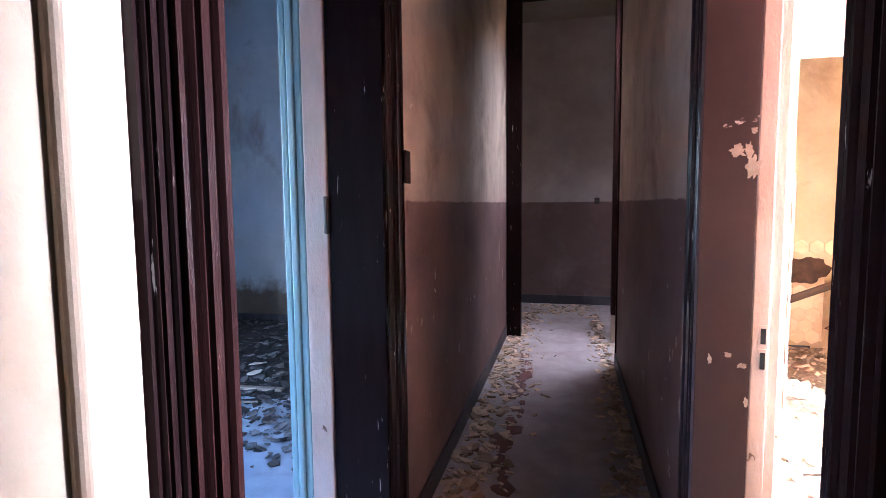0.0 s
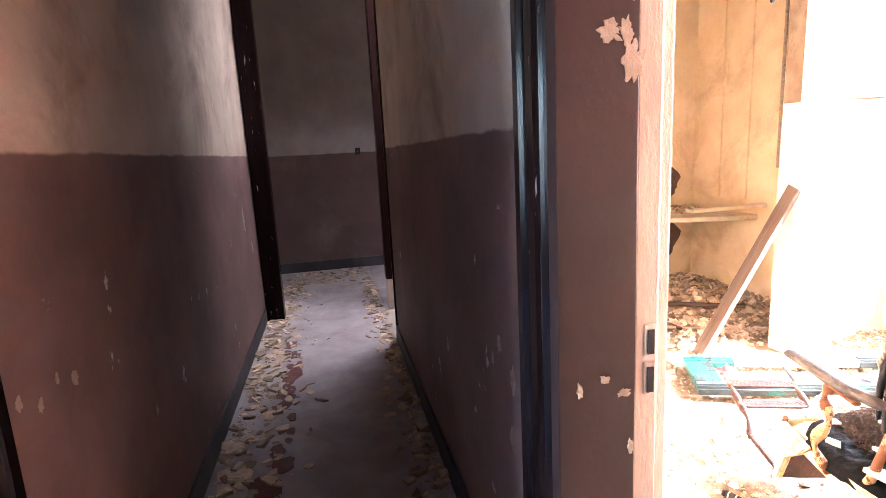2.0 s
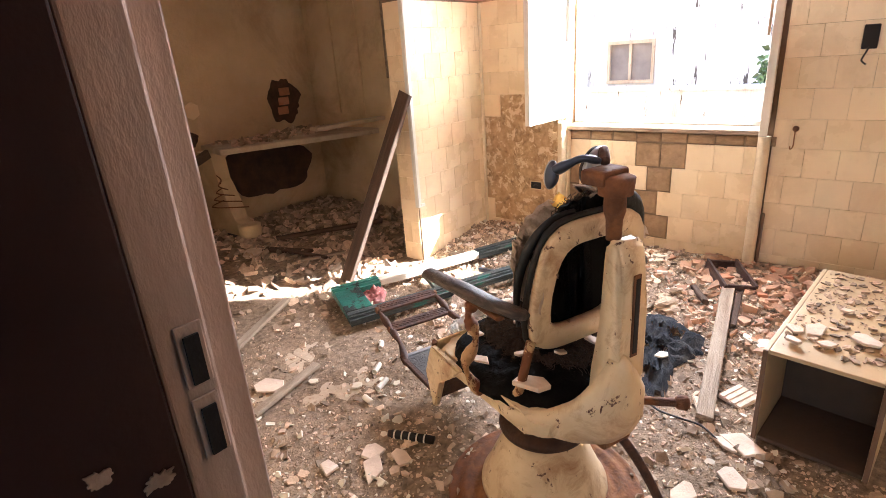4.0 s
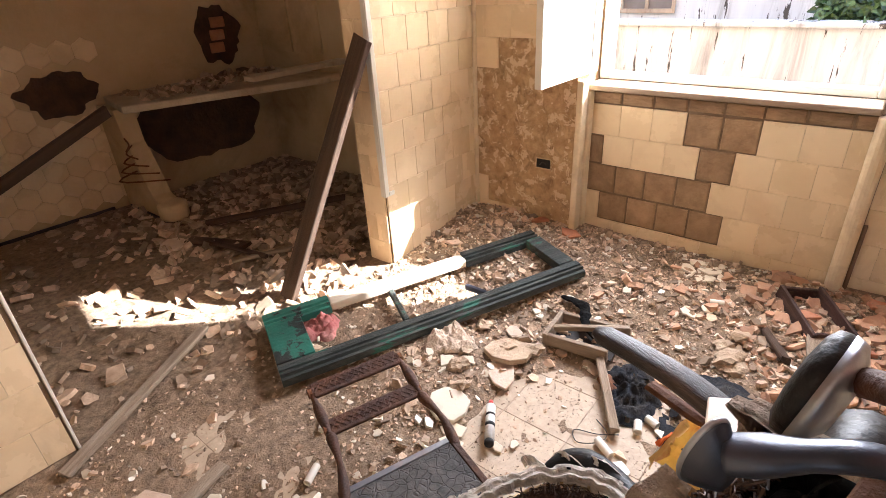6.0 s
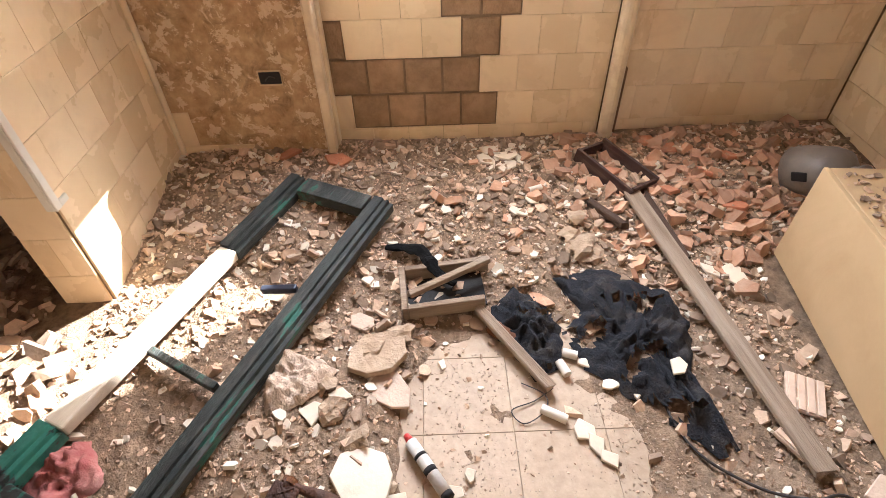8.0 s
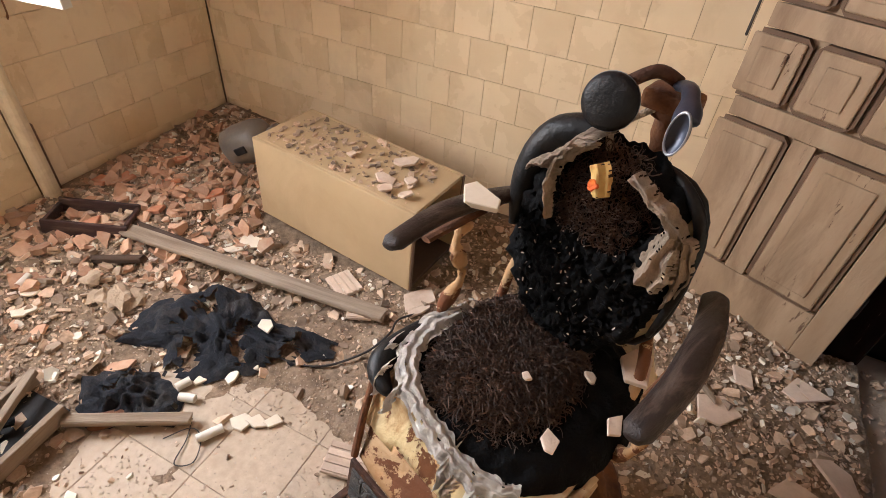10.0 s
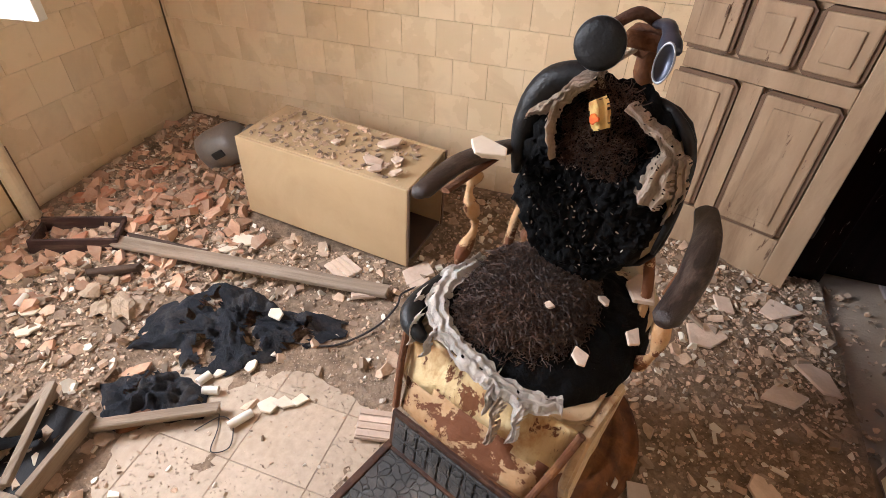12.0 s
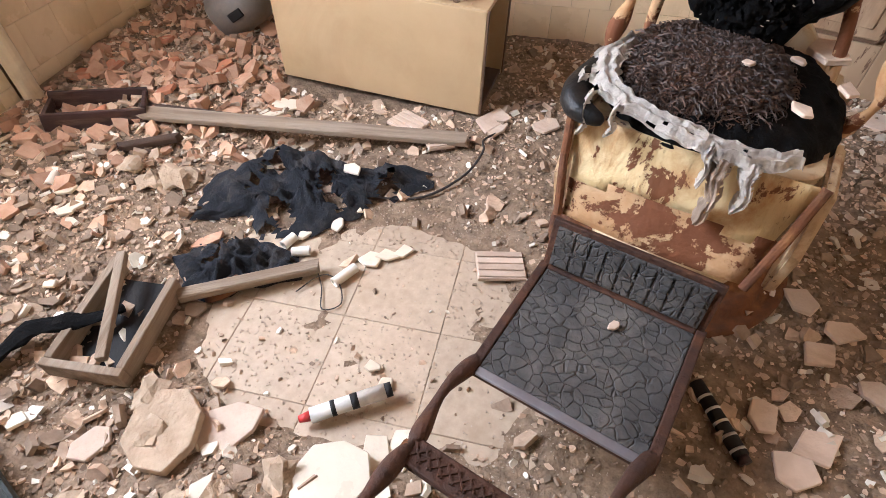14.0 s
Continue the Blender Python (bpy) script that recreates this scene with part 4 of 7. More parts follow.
# backrest: a cream shell with a window in it, and the torn pad before it
BACK = pose(0.0, -0.150, 0.590, 10, 0, 0)
bk = part("back_shell", bmesh.new(), M_ENAMEL, chair, "cream back shell with an open middle")
bk.matrix_local = BACK
bm = bmesh.new()


def back_outline(s, n=40):
    """The back's rounded outline, s times its size: half-width 0.205, from 0.04 to 0.42 high."""
    out = []
    for i in range(n):
        t = 2 * math.pi * i / n
        c, q = math.cos(t), math.sin(t)
        k = (abs(c) ** 4.2 + abs(q) ** 4.2) ** (-1 / 4.2)
        taper = 1.0 - 0.10 * max(0, q) + 0.02 * min(0, q)
        out.append((0.205 * s * c * k * taper, 0.232 + 0.188 * s * q * k))
    return out


outer, inner = back_outline(1.0), back_outline(0.68)
rings = []
for pts, y in ((outer, 0.0), (outer, -0.022), (back_outline(0.97), -0.034), (back_outline(0.72), -0.036), (inner, -0.028), (inner, 0.0)):
    rings.append([bm.verts.new((x, y, z)) for x, z in pts])
for a, b in zip(rings, rings[1:] + rings[:1]):
    for i in range(40):
        bm.faces.new((a[i], a[(i + 1) % 40], b[(i + 1) % 40], b[i]))
bmesh.ops.recalc_face_normals(bm, faces=bm.faces)
bm.to_mesh(bk.data)
bm.free()
for p in bk.data.polygons:
    p.use_smooth = True
bm = tube([(x, -0.004, z) for x, z in back_outline(1.02)] + [(back_outline(1.02)[0][0], -0.004, back_outline(1.02)[0][1])], 0.009, 8)
e = part("edge_roll", bm, M_SMOOTHBLACK, chair, "black piped edge", True)
e.matrix_local = BACK
bm = cushion(0.202, 0.252, 0.046, 2.9, 44, 140)
for v in bm.verts:
    low = max(0.0, -0.06 - v.co.y) / 0.19
    v.co.x *= (1 - 0.42 * low ** 1.4) * (0.93 if v.co.x > 0 else 1.0)
    rim = min(1.0, (abs(v.co.x) / 0.2) ** 4 + (abs(v.co.y) / 0.25) ** 4)
    v.co += Vector((v.co.x, v.co.y, 0)).normalized() * 0.022 * rim * noise.noise(v.co * 28)
wobble(wobble(wobble(bm, 0.020, 9, 5), 0.016, 30, 6), 0.010, 85, 16)
pad = part("back_pad", bm, M_VINYL, chair, "black back pad torn to shreds", True)
pad.matrix_local = BACK @ pose(0, 0.018, 0.205, 90, 0, 180)
me = strands(1500, 0.110, 0.120, 0.050, 0.026, 21, lambda u, v: v > -0.6)
me.materials.append(M_STRAND)
st = new("loose_hair", me)
st.parent = pad
st.matrix_local = pose(0, 0.120, 0.006)
tagged(st, "loose curled hairs", kind="stuff")
rng = random.Random(8)
vs, fs = [], []
for i in range(80):
    u, v = rng.gauss(0, 0.4), rng.gauss(-0.25, 0.4)
    r = (abs(u) ** 2.6 + abs(v) ** 2.6) ** (1 / 2.6)
    if r > 0.95:
        continue
    c = Vector((u * 0.212, v * 0.232, 0.046 * (1 - r ** 3.2) ** 0.55 + 0.010))
    q = Euler((rng.uniform(-0.7, 0.7), rng.uniform(-0.7, 0.7), rng.uniform(0, 6.3))).to_matrix()
    k = len(vs)
    l, w = rng.uniform(0.001, 0.0045), rng.uniform(0.0005, 0.0012)
    vs += [c + q @ Vector(p) for p in ((-l, -w, 0), (l, -w * 0.4, 0), (l * 0.8, w, 0), (-l, w, 0), (-l, 0, 0.003), (l, 0, 0.003))]
    fs += [(k, k + 1, k + 2, k + 3), (k, k + 1, k + 5, k + 4), (k + 3, k + 4, k + 5, k + 2)]
me = bpy.data.meshes.new("plaster_crumbs")
me.from_pydata(vs, [], fs)
me.materials.append(M_RAG)
cr = new("fluff", me)
cr.parent = pad
tagged(cr, "pale fluff and crumbs", kind="stuff")
# loose black tatters standing off the pad
rng = random.Random(18)
vs, fs = [], []
for i in range(420):
    t, r = rng.uniform(0, 6.283), rng.random() ** 0.4
    c = Vector((0.185 * r * math.cos(t), 0.232 * r * math.sin(t), 0.046 * (1 - r ** 3.2) ** 0.55 + 0.003))
    c.x *= 1 - 0.42 * (max(0.0, -0.06 - c.y) / 0.19) ** 1.4
    q = Euler((rng.gauss(0, 0.6), rng.gauss(0, 0.6), rng.uniform(0, 6.3))).to_matrix()
    l, w = rng.uniform(0.006, 0.022), rng.uniform(0.003, 0.010)
    k = len(vs)
    vs += [c + q @ Vector(p) for p in ((-l, -w, 0), (-l * 0.3, -w * 0.8, 0.006), (l * 0.4, -w * 0.9, 0.004), (l, -w * 0.2, 0.010), (l * 0.5, w * 0.8, 0.005), (-l * 0.2, w, 0.007), (-l, w * 0.6, 0.001))]
    fs += [(k, k + 1, k + 5, k + 6), (k + 1, k + 2, k + 4, k + 5), (k + 2, k + 3, k + 4)]
me = bpy.data.meshes.new("tatters")
me.from_pydata(vs, [], fs)
me.materials.append(M_VINYL)
tt = new("torn_leather", me)
tt.parent = pad
tagged(tt, "curled black leather tatters", kind="stuff")
# smooth black shoulders and hanging rags
part("shoulder", tube(bent([(0.205, -0.165, 0.80), (0.212, -0.185, 0.90), (0.185, -0.21, 1.00), (0.12, -0.225, 1.045), (0.06, -0.23, 1.05)], 5), [0.012, 0.014, 0.018, 0.022, 0.026, 0.030, 0.034, 0.036, 0.038, 0.038, 0.038, 0.038, 0.038, 0.036, 0.034, 0.032, 0.03, 0.028, 0.026, 0.022, 0.02], 12), M_SMOOTHBLACK, chair, "black leather shoulder", True)
part("shoulder", tube(bent([(-0.20, -0.165, 0.74), (-0.212, -0.18, 0.86), (-0.195, -0.21, 0.97), (-0.13, -0.225, 1.03), (-0.06, -0.235, 1.045)], 5), [0.006 + 0.007 * math.sin(math.pi * i / 20) for i in range(21)], 12), M_SMOOTHBLACK, chair, "", True)
FWD = Vector((0, 0.97, 0.22))
for i, (pts, w, f) in enumerate((([(0.03, -0.122, 1.055), (0.09, -0.116, 1.02), (0.14, -0.122, 0.97), (0.195, -0.140, 0.935), (0.208, -0.150, 0.90)], (0.014, 0.020, 0.022, 0.026, 0.016), 0.005),
                                 ([(0.075, -0.112, 1.03), (0.105, -0.106, 0.985), (0.115, -0.098, 0.93), (0.085, -0.092, 0.868)], (0.022, 0.022, 0.018, 0.006), 0.005),
                                 ([(0.04, -0.120, 1.05), (0.075, -0.114, 1.035), (0.10, -0.112, 1.00)], (0.02, 0.03, 0.02), 0.008),
                                 ([(-0.055, -0.116, 1.015), (-0.10, -0.112, 0.995), (-0.15, -0.118, 0.965), (-0.185, -0.134, 0.925)], (0.018, 0.030, 0.034, 0.04), 0.005),
                                 ([(-0.165, -0.118, 0.955), (-0.155, -0.110, 0.92), (-0.150, -0.106, 0.885), (-0.142, -0.102, 0.845)], (0.03, 0.075, 0.095, 0.085), 0.008),
                                 ([(-0.190, -0.130, 0.945), (-0.202, -0.142, 0.88), (-0.198, -0.140, 0.79)], (0.025, 0.03, 0.008), 0.008))):
    part("hanging_rag", ribbon(pts, w, 0.2, 40 + i, 0.010, 17, FWD, f), M_RAG, chair, "grey torn lining rag")
part("yellow_scrap", ribbon([(0.012, -0.096, 1.022), (-0.004, -0.090, 0.998), (-0.018, -0.084, 0.972)], (0.050, 0.058, 0.044), 0.1, 77, 0.005, 13, FWD, 0.002), M_PAPER, chair, "yellow scrap with a red stain")
ys = part("red_spot", wobble(lathe([(0.012, -0.0005), (0.011, 0.0012)], 17), 0.006, 120, 2), surf("orange_red_stain", (0.80, 0.22, 0.03), (0.6, 0.08, 0.02), 40.0, 0.9), chair, "orange-red stain")
ys.matrix_local = pose(-0.006, -0.084, 0.994, 22 - 90, 0, 0) @ Matrix.Diagonal((1, 0.8, 1, 1))

# support behind the back: a slotted post on a bowed crescent yoke
prof = [(-0.235, 0.445), (-0.300, 0.455), (-0.340, 0.52), (-0.352, 0.62), (-0.352, 0.80), (-0.348, 0.93), (-0.335, 0.972), (-0.312, 0.985), (-0.290, 0.972), (-0.282, 0.93), (-0.284, 0.76), (-0.272, 0.62), (-0.245, 0.56)]
bm = add_prism(bmesh.new(), prof, "x", -0.044, 0.044)
bmesh.ops.bevel(bm, geom=bm.edges[:], offset=0.011, segments=3, affect="EDGES")
sup = part("back_support", bm, M_ENAMEL, chair, "cream upright back support with a slot", True)
part("slot", box((-0.012, -0.0045, -0.110), (0.012, 0.0, 0.110), 0.002, pose(0.004, -0.3505, 0.79, 0, 0, 0)), M_RUST, sup, "rusty adjusting slot")
part("slot_groove", box((-0.007, -0.0065, -0.100), (0.007, -0.0046, 0.100), 0.001, pose(0.004, -0.3505, 0.79, 0, 0, 0)), M_BLACK, sup)
bm = bmesh.new()
rings = []
NU = 36
for i in range(NU + 1):
    u = 2 * i / NU - 1
    a = 1 - abs(u)
    lo, hi = 0.432 + 0.035 * u * u, 0.490 + 0.190 * a ** 1.8 + 0.010 * u * u
    yc, th = -0.292 + 0.185 * abs(u) ** 2.2, 0.026 + 0.014 * a
    ring = []
    for k in range(12):
        w = 2 * math.pi * k / 12
        c, q = math.cos(w), math.sin(w)
        e = (abs(c) ** 4 + abs(q) ** 4) ** -0.25
        ring.append(bm.verts.new((0.222 * u, yc + th * c * e, (lo + hi) / 2 + (hi - lo) / 2 * q * e)))
    rings.append(ring)
for p, q in zip(rings, rings[1:]):
    for k in range(12):
        bm.faces.new((p[k], p[(k + 1) % 12], q[(k + 1) % 12], q[k]))
bm.faces.new(rings[0][::-1])
bm.faces.new(rings[-1])
part("yoke", wobble(bm, 0.003, 20, 4), M_ENAMEL, chair, "cream crescent yoke round the back of the seat", True)
part("yoke_bracket", box((-0.05, -0.30, 0.405), (0.05, -0.20, 0.434), 0.008), M_RUST, chair)
for s in (-1, 1):
    part("back_arm", tube(bent([(0.02 + s * 0.19, -0.07, 0.49), (0.025 + s * 0.195, -0.105, 0.53), (0.028 + s * 0.188, -0.118, 0.60), (0.028 + s * 0.168, -0.122, 0.68)], 5), 0.013), M_RUSTBAND, chair, "", True)

# head rest
part("post_block", lathe([(0.018, 0.97), (0.020, 1.02), (0.026, 1.04), (0.026, 1.075), (0.040, 1.08), (0.044, 1.12), (0.030, 1.126)], 20), M_RUST, chair, "rusty head rest clamp", True).matrix_local = pose(0.005, -0.265, 0.02)
part("post_head", box((-0.048, -0.034, -0.018), (0.048, 0.034, 0.018), 0.008, pose(0.0, -0.235, 1.140, 0, 0, 6)), M_RUST, chair)
hs = part("head_rest", tube(bent([(0.0, -0.235, 1.172), (0.03, -0.20, 1.19), (0.068, -0.16, 1.16)], 6), 0.012), M_DARKIRON, chair, "twin-pad head rest", True)
hp = part("round_pad", lathe([(0.052, -0.012), (0.057, 0.0), (0.055, 0.010), (0.043, 0.016), (0.02, 0.0185)], 36), M_SMOOTHBLACK, hs, "round black head pad", True)
hp.matrix_local = pose(0.066, -0.135, 1.138, -78, 0, 10) @ Matrix.Scale(0.9, 4)
part("pad_rim", lathe([(0.034, -0.026), (0.055, -0.014), (0.058, -0.002), (0.053, -0.010), (0.03, -0.02)], 36), M_CHROME, hs, "", True).matrix_local = pose(0.066, -0.135, 1.138, -78, 0, 10) @ Matrix.Scale(0.9, 4)
part("arm", tube(bent([(-0.005, -0.225, 1.172), (-0.035, -0.20, 1.180), (-0.055, -0.17, 1.165), (-0.066, -0.145, 1.150)], 5), [0.012, 0.014, 0.016, 0.016, 0.015, 0.015, 0.015, 0.015, 0.015, 0.017, 0.019, 0.021, 0.022, 0.022, 0.022, 0.022], 10, flat=0.6), M_BLUEMETAL, hs, "blue-grey metal arm", True)
cup = part("cup", lathe([(0.020, -0.030), (0.040, -0.012), (0.050, 0.0), (0.052, 0.006), (0.047, 0.004), (0.03, -0.010)], 32), M_BLUEMETAL, hs, "bare riveted pad cup", True)
cup.matrix_local = pose(-0.068, -0.130, 1.135, -80, 0, -12)
cup.scale = (0.36, 0.72, 0.7)
ri = part("cup_rim", tube([(0.050 * math.cos(t * 0.3), 0.050 * math.sin(t * 0.3), 0.006) for t in range(22)], 0.004, 6), M_CHROME, hs, "bright worn rim", True)
ri.matrix_local = pose(-0.068, -0.130, 1.135, -80, 0, -12)
ri.scale = (0.36, 0.72, 0.7)
part("strap", tube(bent([(0.02, -0.24, 1.12), (0.06, -0.17, 1.08), (0.04, -0.135, 1.055)], 5), 0.007), M_RAG, hs, "", True)

# where the back and the head rest sit on the seat
BACK_AT = Matrix.Translation((0.028, 0.062, 0.0)) @ Matrix.Diagonal((0.90, 1, 1, 1))
POST_AT = Matrix.Translation((0.030, 0.050, -0.02))
HEAD_AT = Matrix.Translation((0.012, 0.026, -0.035))
for ob in list(chair.children):
    kind = ob.name.split(".")[0]
    if kind == "shoulder":
        ob.matrix_basis = Matrix.Translation((0, 0.02, -0.03)) @ BACK_AT @ ob.matrix_basis
    elif kind in ("back_shell", "edge_roll", "back_pad", "hanging_rag", "yellow_scrap", "red_spot"):
        ob.matrix_basis = BACK_AT @ ob.matrix_basis
    elif kind == "back_support":
        ob.matrix_basis = POST_AT @ ob.matrix_basis
    elif kind in ("post_block", "post_head", "head_rest"):
        ob.matrix_basis = HEAD_AT @ ob.matrix_basis


def arm(s, front, rear):
    """A curved wooden arm pad with its rusty bracket."""
    f, r = Vector(front), Vector(rear)
    m = (f + r) / 2 + Vector((s * 0.022, 0, 0.012))
    line = bent([f, f.lerp(m, 0.6) + Vector((s * 0.006, 0, 0.003)), m, m.lerp(r, 0.5) + Vector((s * 0.008, 0, 0)), r], 5)
    n = len(line)
    pad = part("arm_pad", tube(line, [0.024 + 0.005 * math.sin(math.pi * i / (n - 1)) - 0.010 * (i in (0, n - 1)) for i in range(n)], 14, flat=0.62), M_ARMWOOD, chair, "dark worn wooden arm pad", True)
    b = (f * 0.45 + r * 0.55) + Vector((s * 0.012, 0, -0.022))
    part("arm_bracket", tube(bent([(s * 0.215, b.y + 0.03, 0.47), (s * 0.25, b.y + 0.05, 0.56), (s * 0.235, b.y + 0.01, 0.66), (b.x, b.y + 0.03, b.z - 0.05), b], 5), [0.014 + 0.006 * math.sin(i * 1.1) for i in range(21)], 10), M_RUSTBAND, chair, "rust-eaten cream arm bracket", True)
    part("arm_plate", tube([b + Vector((0, 0.12, 0.004)), b + Vector((0, -0.12, 0.004))], 0.014, 8, flat=0.5), M_RUST, chair)
    return pad


arm(-1, (-0.262, 0.205, 0.800), (-0.205, -0.190, 0.798))
arm(1, (0.228, 0.262, 0.868), (0.236, -0.150, 0.812))
# pump lever and pedal
part("lever", tube(bent([(0.10, -0.16, 0.43), (0.19, -0.24, 0.425), (0.25, -0.285, 0.42)], 5), 0.012), M_RUST, chair, "rusty pump lever", True)
part("lever_knob", lathe([(0.012, -0.02), (0.02, -0.012), (0.021, 0.012), (0.012, 0.02)], 16), M_RUST, chair, "", True).matrix_local = pose(0.262, -0.293, 0.42, 90, 0, 40)
part("pedal_rod", tube(bent([(0.05, -0.13, 0.40), (0.10, -0.22, 0.33), (0.16, -0.27, 0.20), (0.20, -0.32, 0.06)], 5), 0.014), M_DARKIRON, chair, "bent rusty pedal rod", True)
part("pedal", box((0.165, -0.38, 0.035), (0.235, -0.31, 0.055), 0.006), M_RUST, chair)
# ---- rubble ----
# dust, its colour darkened to stand for shadow between the chips
M_DUSTSHADE = surf("shaded_rubble_dust", (0.38, 0.27, 0.175), (0.13, 0.085, 0.052), 34.0, 0.98, stain=(0.46, 0.35, 0.25), stain_amount=0.5, stain_scale=2.5, bump=0.9, bump_scale=120)
M_CHIP = surf("plaster_chip", (0.56, 0.42, 0.30), (0.36, 0.25, 0.165), 25.0, 0.95, stain=(0.26, 0.16, 0.10), stain_amount=0.45, stain_scale=9.0, island=0.55, bump=0.5, bump_scale=90)
M_CLAY = surf("terracotta_chip", (0.54, 0.33, 0.215), (0.40, 0.22, 0.13), 20.0, 0.95, stain=(0.55, 0.40, 0.28), stain_amount=0.6, stain_scale=9.0, island=0.3, bump=0.5)
M_WHITECHIP = surf("white_tile_chip", (0.80, 0.74, 0.62), (0.68, 0.60, 0.48), 10.0, 0.45, stain=(0.40, 0.28, 0.18), stain_amount=0.35, stain_scale=8.0, island=0.12, bump=0.15)
M_STONE = surf("rough_stone", (0.52, 0.40, 0.28), (0.36, 0.26, 0.17), 18.0, 0.97, stain=(0.25, 0.16, 0.1), stain_amount=0.4, stain_scale=8.0, bump=0.9, bump_scale=60)
M_SHARD = surf("tile_shard", (0.70, 0.56, 0.44), (0.58, 0.44, 0.33), 16.0, 0.85, stain=(0.36, 0.23, 0.14), stain_amount=0.45, stain_scale=7.0, bump=0.35, piece=0.14)
M_SHARDWHITE = surf("glazed_shard", (0.78, 0.70, 0.56), (0.70, 0.60, 0.46), 8.0, 0.3, stain=(0.40, 0.27, 0.16), stain_amount=0.3, stain_scale=8.0, bump=0.1, piece=0.06)
M_BIT = surf("brick_red_shard", (0.56, 0.24, 0.13), (0.42, 0.17, 0.09), 14.0, 0.95, stain=(0.55, 0.42, 0.3), stain_amount=0.45, stain_scale=7.0, bump=0.5, piece=0.12)


M_LITTER = surf("burnt_litter", (0.09, 0.075, 0.065), (0.022, 0.017, 0.014), 12.0, 0.9, stain=(0.5, 0.5, 0.5), stain_amount=0.5, stain_scale=3.0, island=0.8, bump=0.5)


def smooth(a, b, v):
    t = min(1.0, max(0.0, (v - a) / (b - a)))
    return t * t * (3 - 2 * t)


def heap(x, y):
    """How high the rubble lies at a place on the floor of the room."""
    if y > 3.95:
        h = 0.050 + 0.04 * smooth(4.6, 5.8, y) - 0.05 * smooth(2.6, 2.0, x) * smooth(5.2, 4.2, y)
    else:
        h = 0.105 * smooth(2.75, 3.75, x) + 0.030 * smooth(2.1, 2.7, x) * smooth(3.0, 3.7, y) + 0.022 * smooth(2.05, 1.4, y) + 0.012
        h += 0.030 * smooth(0.5, 0.1, math.hypot(x - 2.5, y - 3.12))
        clear = smooth(1.0, 0.55, math.hypot((x - 2.42) / 0.62, (y - 2.60) / 0.46))
        h *= 1 - clear
        h -= 0.0065 * clear
        h -= 0.010 * smooth(0.75, 0.45, math.hypot((x - 1.75) / 0.9, (y - 3.45) / 0.5))
        h -= 0.012 * smooth(1.25, 0.9, x) * smooth(1.9, 1.3, y)
    return h + 0.012 * noise.noise(Vector((x * 4, y * 4, 1.0))) + 0.006 * noise.noise(Vector((x * 13, y * 13, 5.0)))


def bed():
    vs, fs = [], []
    x0, x1, y0, y1, s = 0.72, 3.845, 1.02, 5.99, 0.024
    nx, ny = int((x1 - x0) / s), int((y1 - y0) / s)
    for j in range(ny + 1):
        for i in range(nx + 1):
            x, y = x0 + (x1 - x0) * i / nx, y0 + (y1 - y0) * j / ny
            vs.append((x, y, heap(x, y) + 0.004 * noise.noise(Vector((x * 45, y * 45, 2.0)))))
    for j in range(ny):
        for i in range(nx):
            x, y = x0 + (x1 - x0) * i / nx, y0 + (y1 - y0) * j / ny
            if x < 1.43 and y > 3.95:
                continue
            k = j * (nx + 1) + i
            fs.append((k, k + 1, k + nx + 2, k + nx + 1))
    me = bpy.data.meshes.new("rubble_bed")
    me.from_pydata(vs, [], fs)
    me.materials.append(M_DUSTSHADE)
    return tagged(new("rubble_bed", me), "heaped plaster dust and fine rubble", "rubble", kind="stuff")


bed()


def chip_mesh(name, n, place, size, mat, seed, thick=(0.25, 0.6), tilt=0.5):
    """Many small broken bits, each an uneven slab of its own."""
    rng = random.Random(seed)
    vs, fs = [], []
    made = 0
    while made < n:
        x, y, z = place(rng)
        if x is None:
            continue
        made += 1
        r = size[0] + (size[1] - size[0]) * rng.random() ** 2.2
        t = r * rng.uniform(*thick)
        k = rng.randint(4, 6)
        q = Euler((rng.gauss(0, tilt), rng.gauss(0, tilt), rng.uniform(0, 6.28))).to_matrix()
        c = Vector((x, y, z + t * 0.35))
        b = len(vs)
        asp = rng.uniform(0.6, 1.0)
        ring = []
        for i in range(k):
            a = 2 * math.pi * (i + rng.uniform(-0.3, 0.3)) / k
            rr = r * rng.uniform(0.75, 1.2)
            ring.append((rr * math.cos(a), rr * asp * math.sin(a)))
        vs += [c + q @ Vector((u, v, t / 2)) for u, v in ring]
        vs += [c + q @ Vector((u * rng.uniform(0.85, 1.1), v * rng.uniform(0.85, 1.1), -t / 2)) for u, v in ring]
        fs.append(tuple(range(b, b + k)))
        fs.append(tuple(range(b + 2 * k - 1, b + k - 1, -1)))
        for i in range(k):
            j = (i + 1) % k
            fs.append((b + i, b + k + i, b + k + j, b + j))
    me = bpy.data.meshes.new(name)
    me.from_pydata(vs, [], fs)
    me.materials.append(mat)
    return me


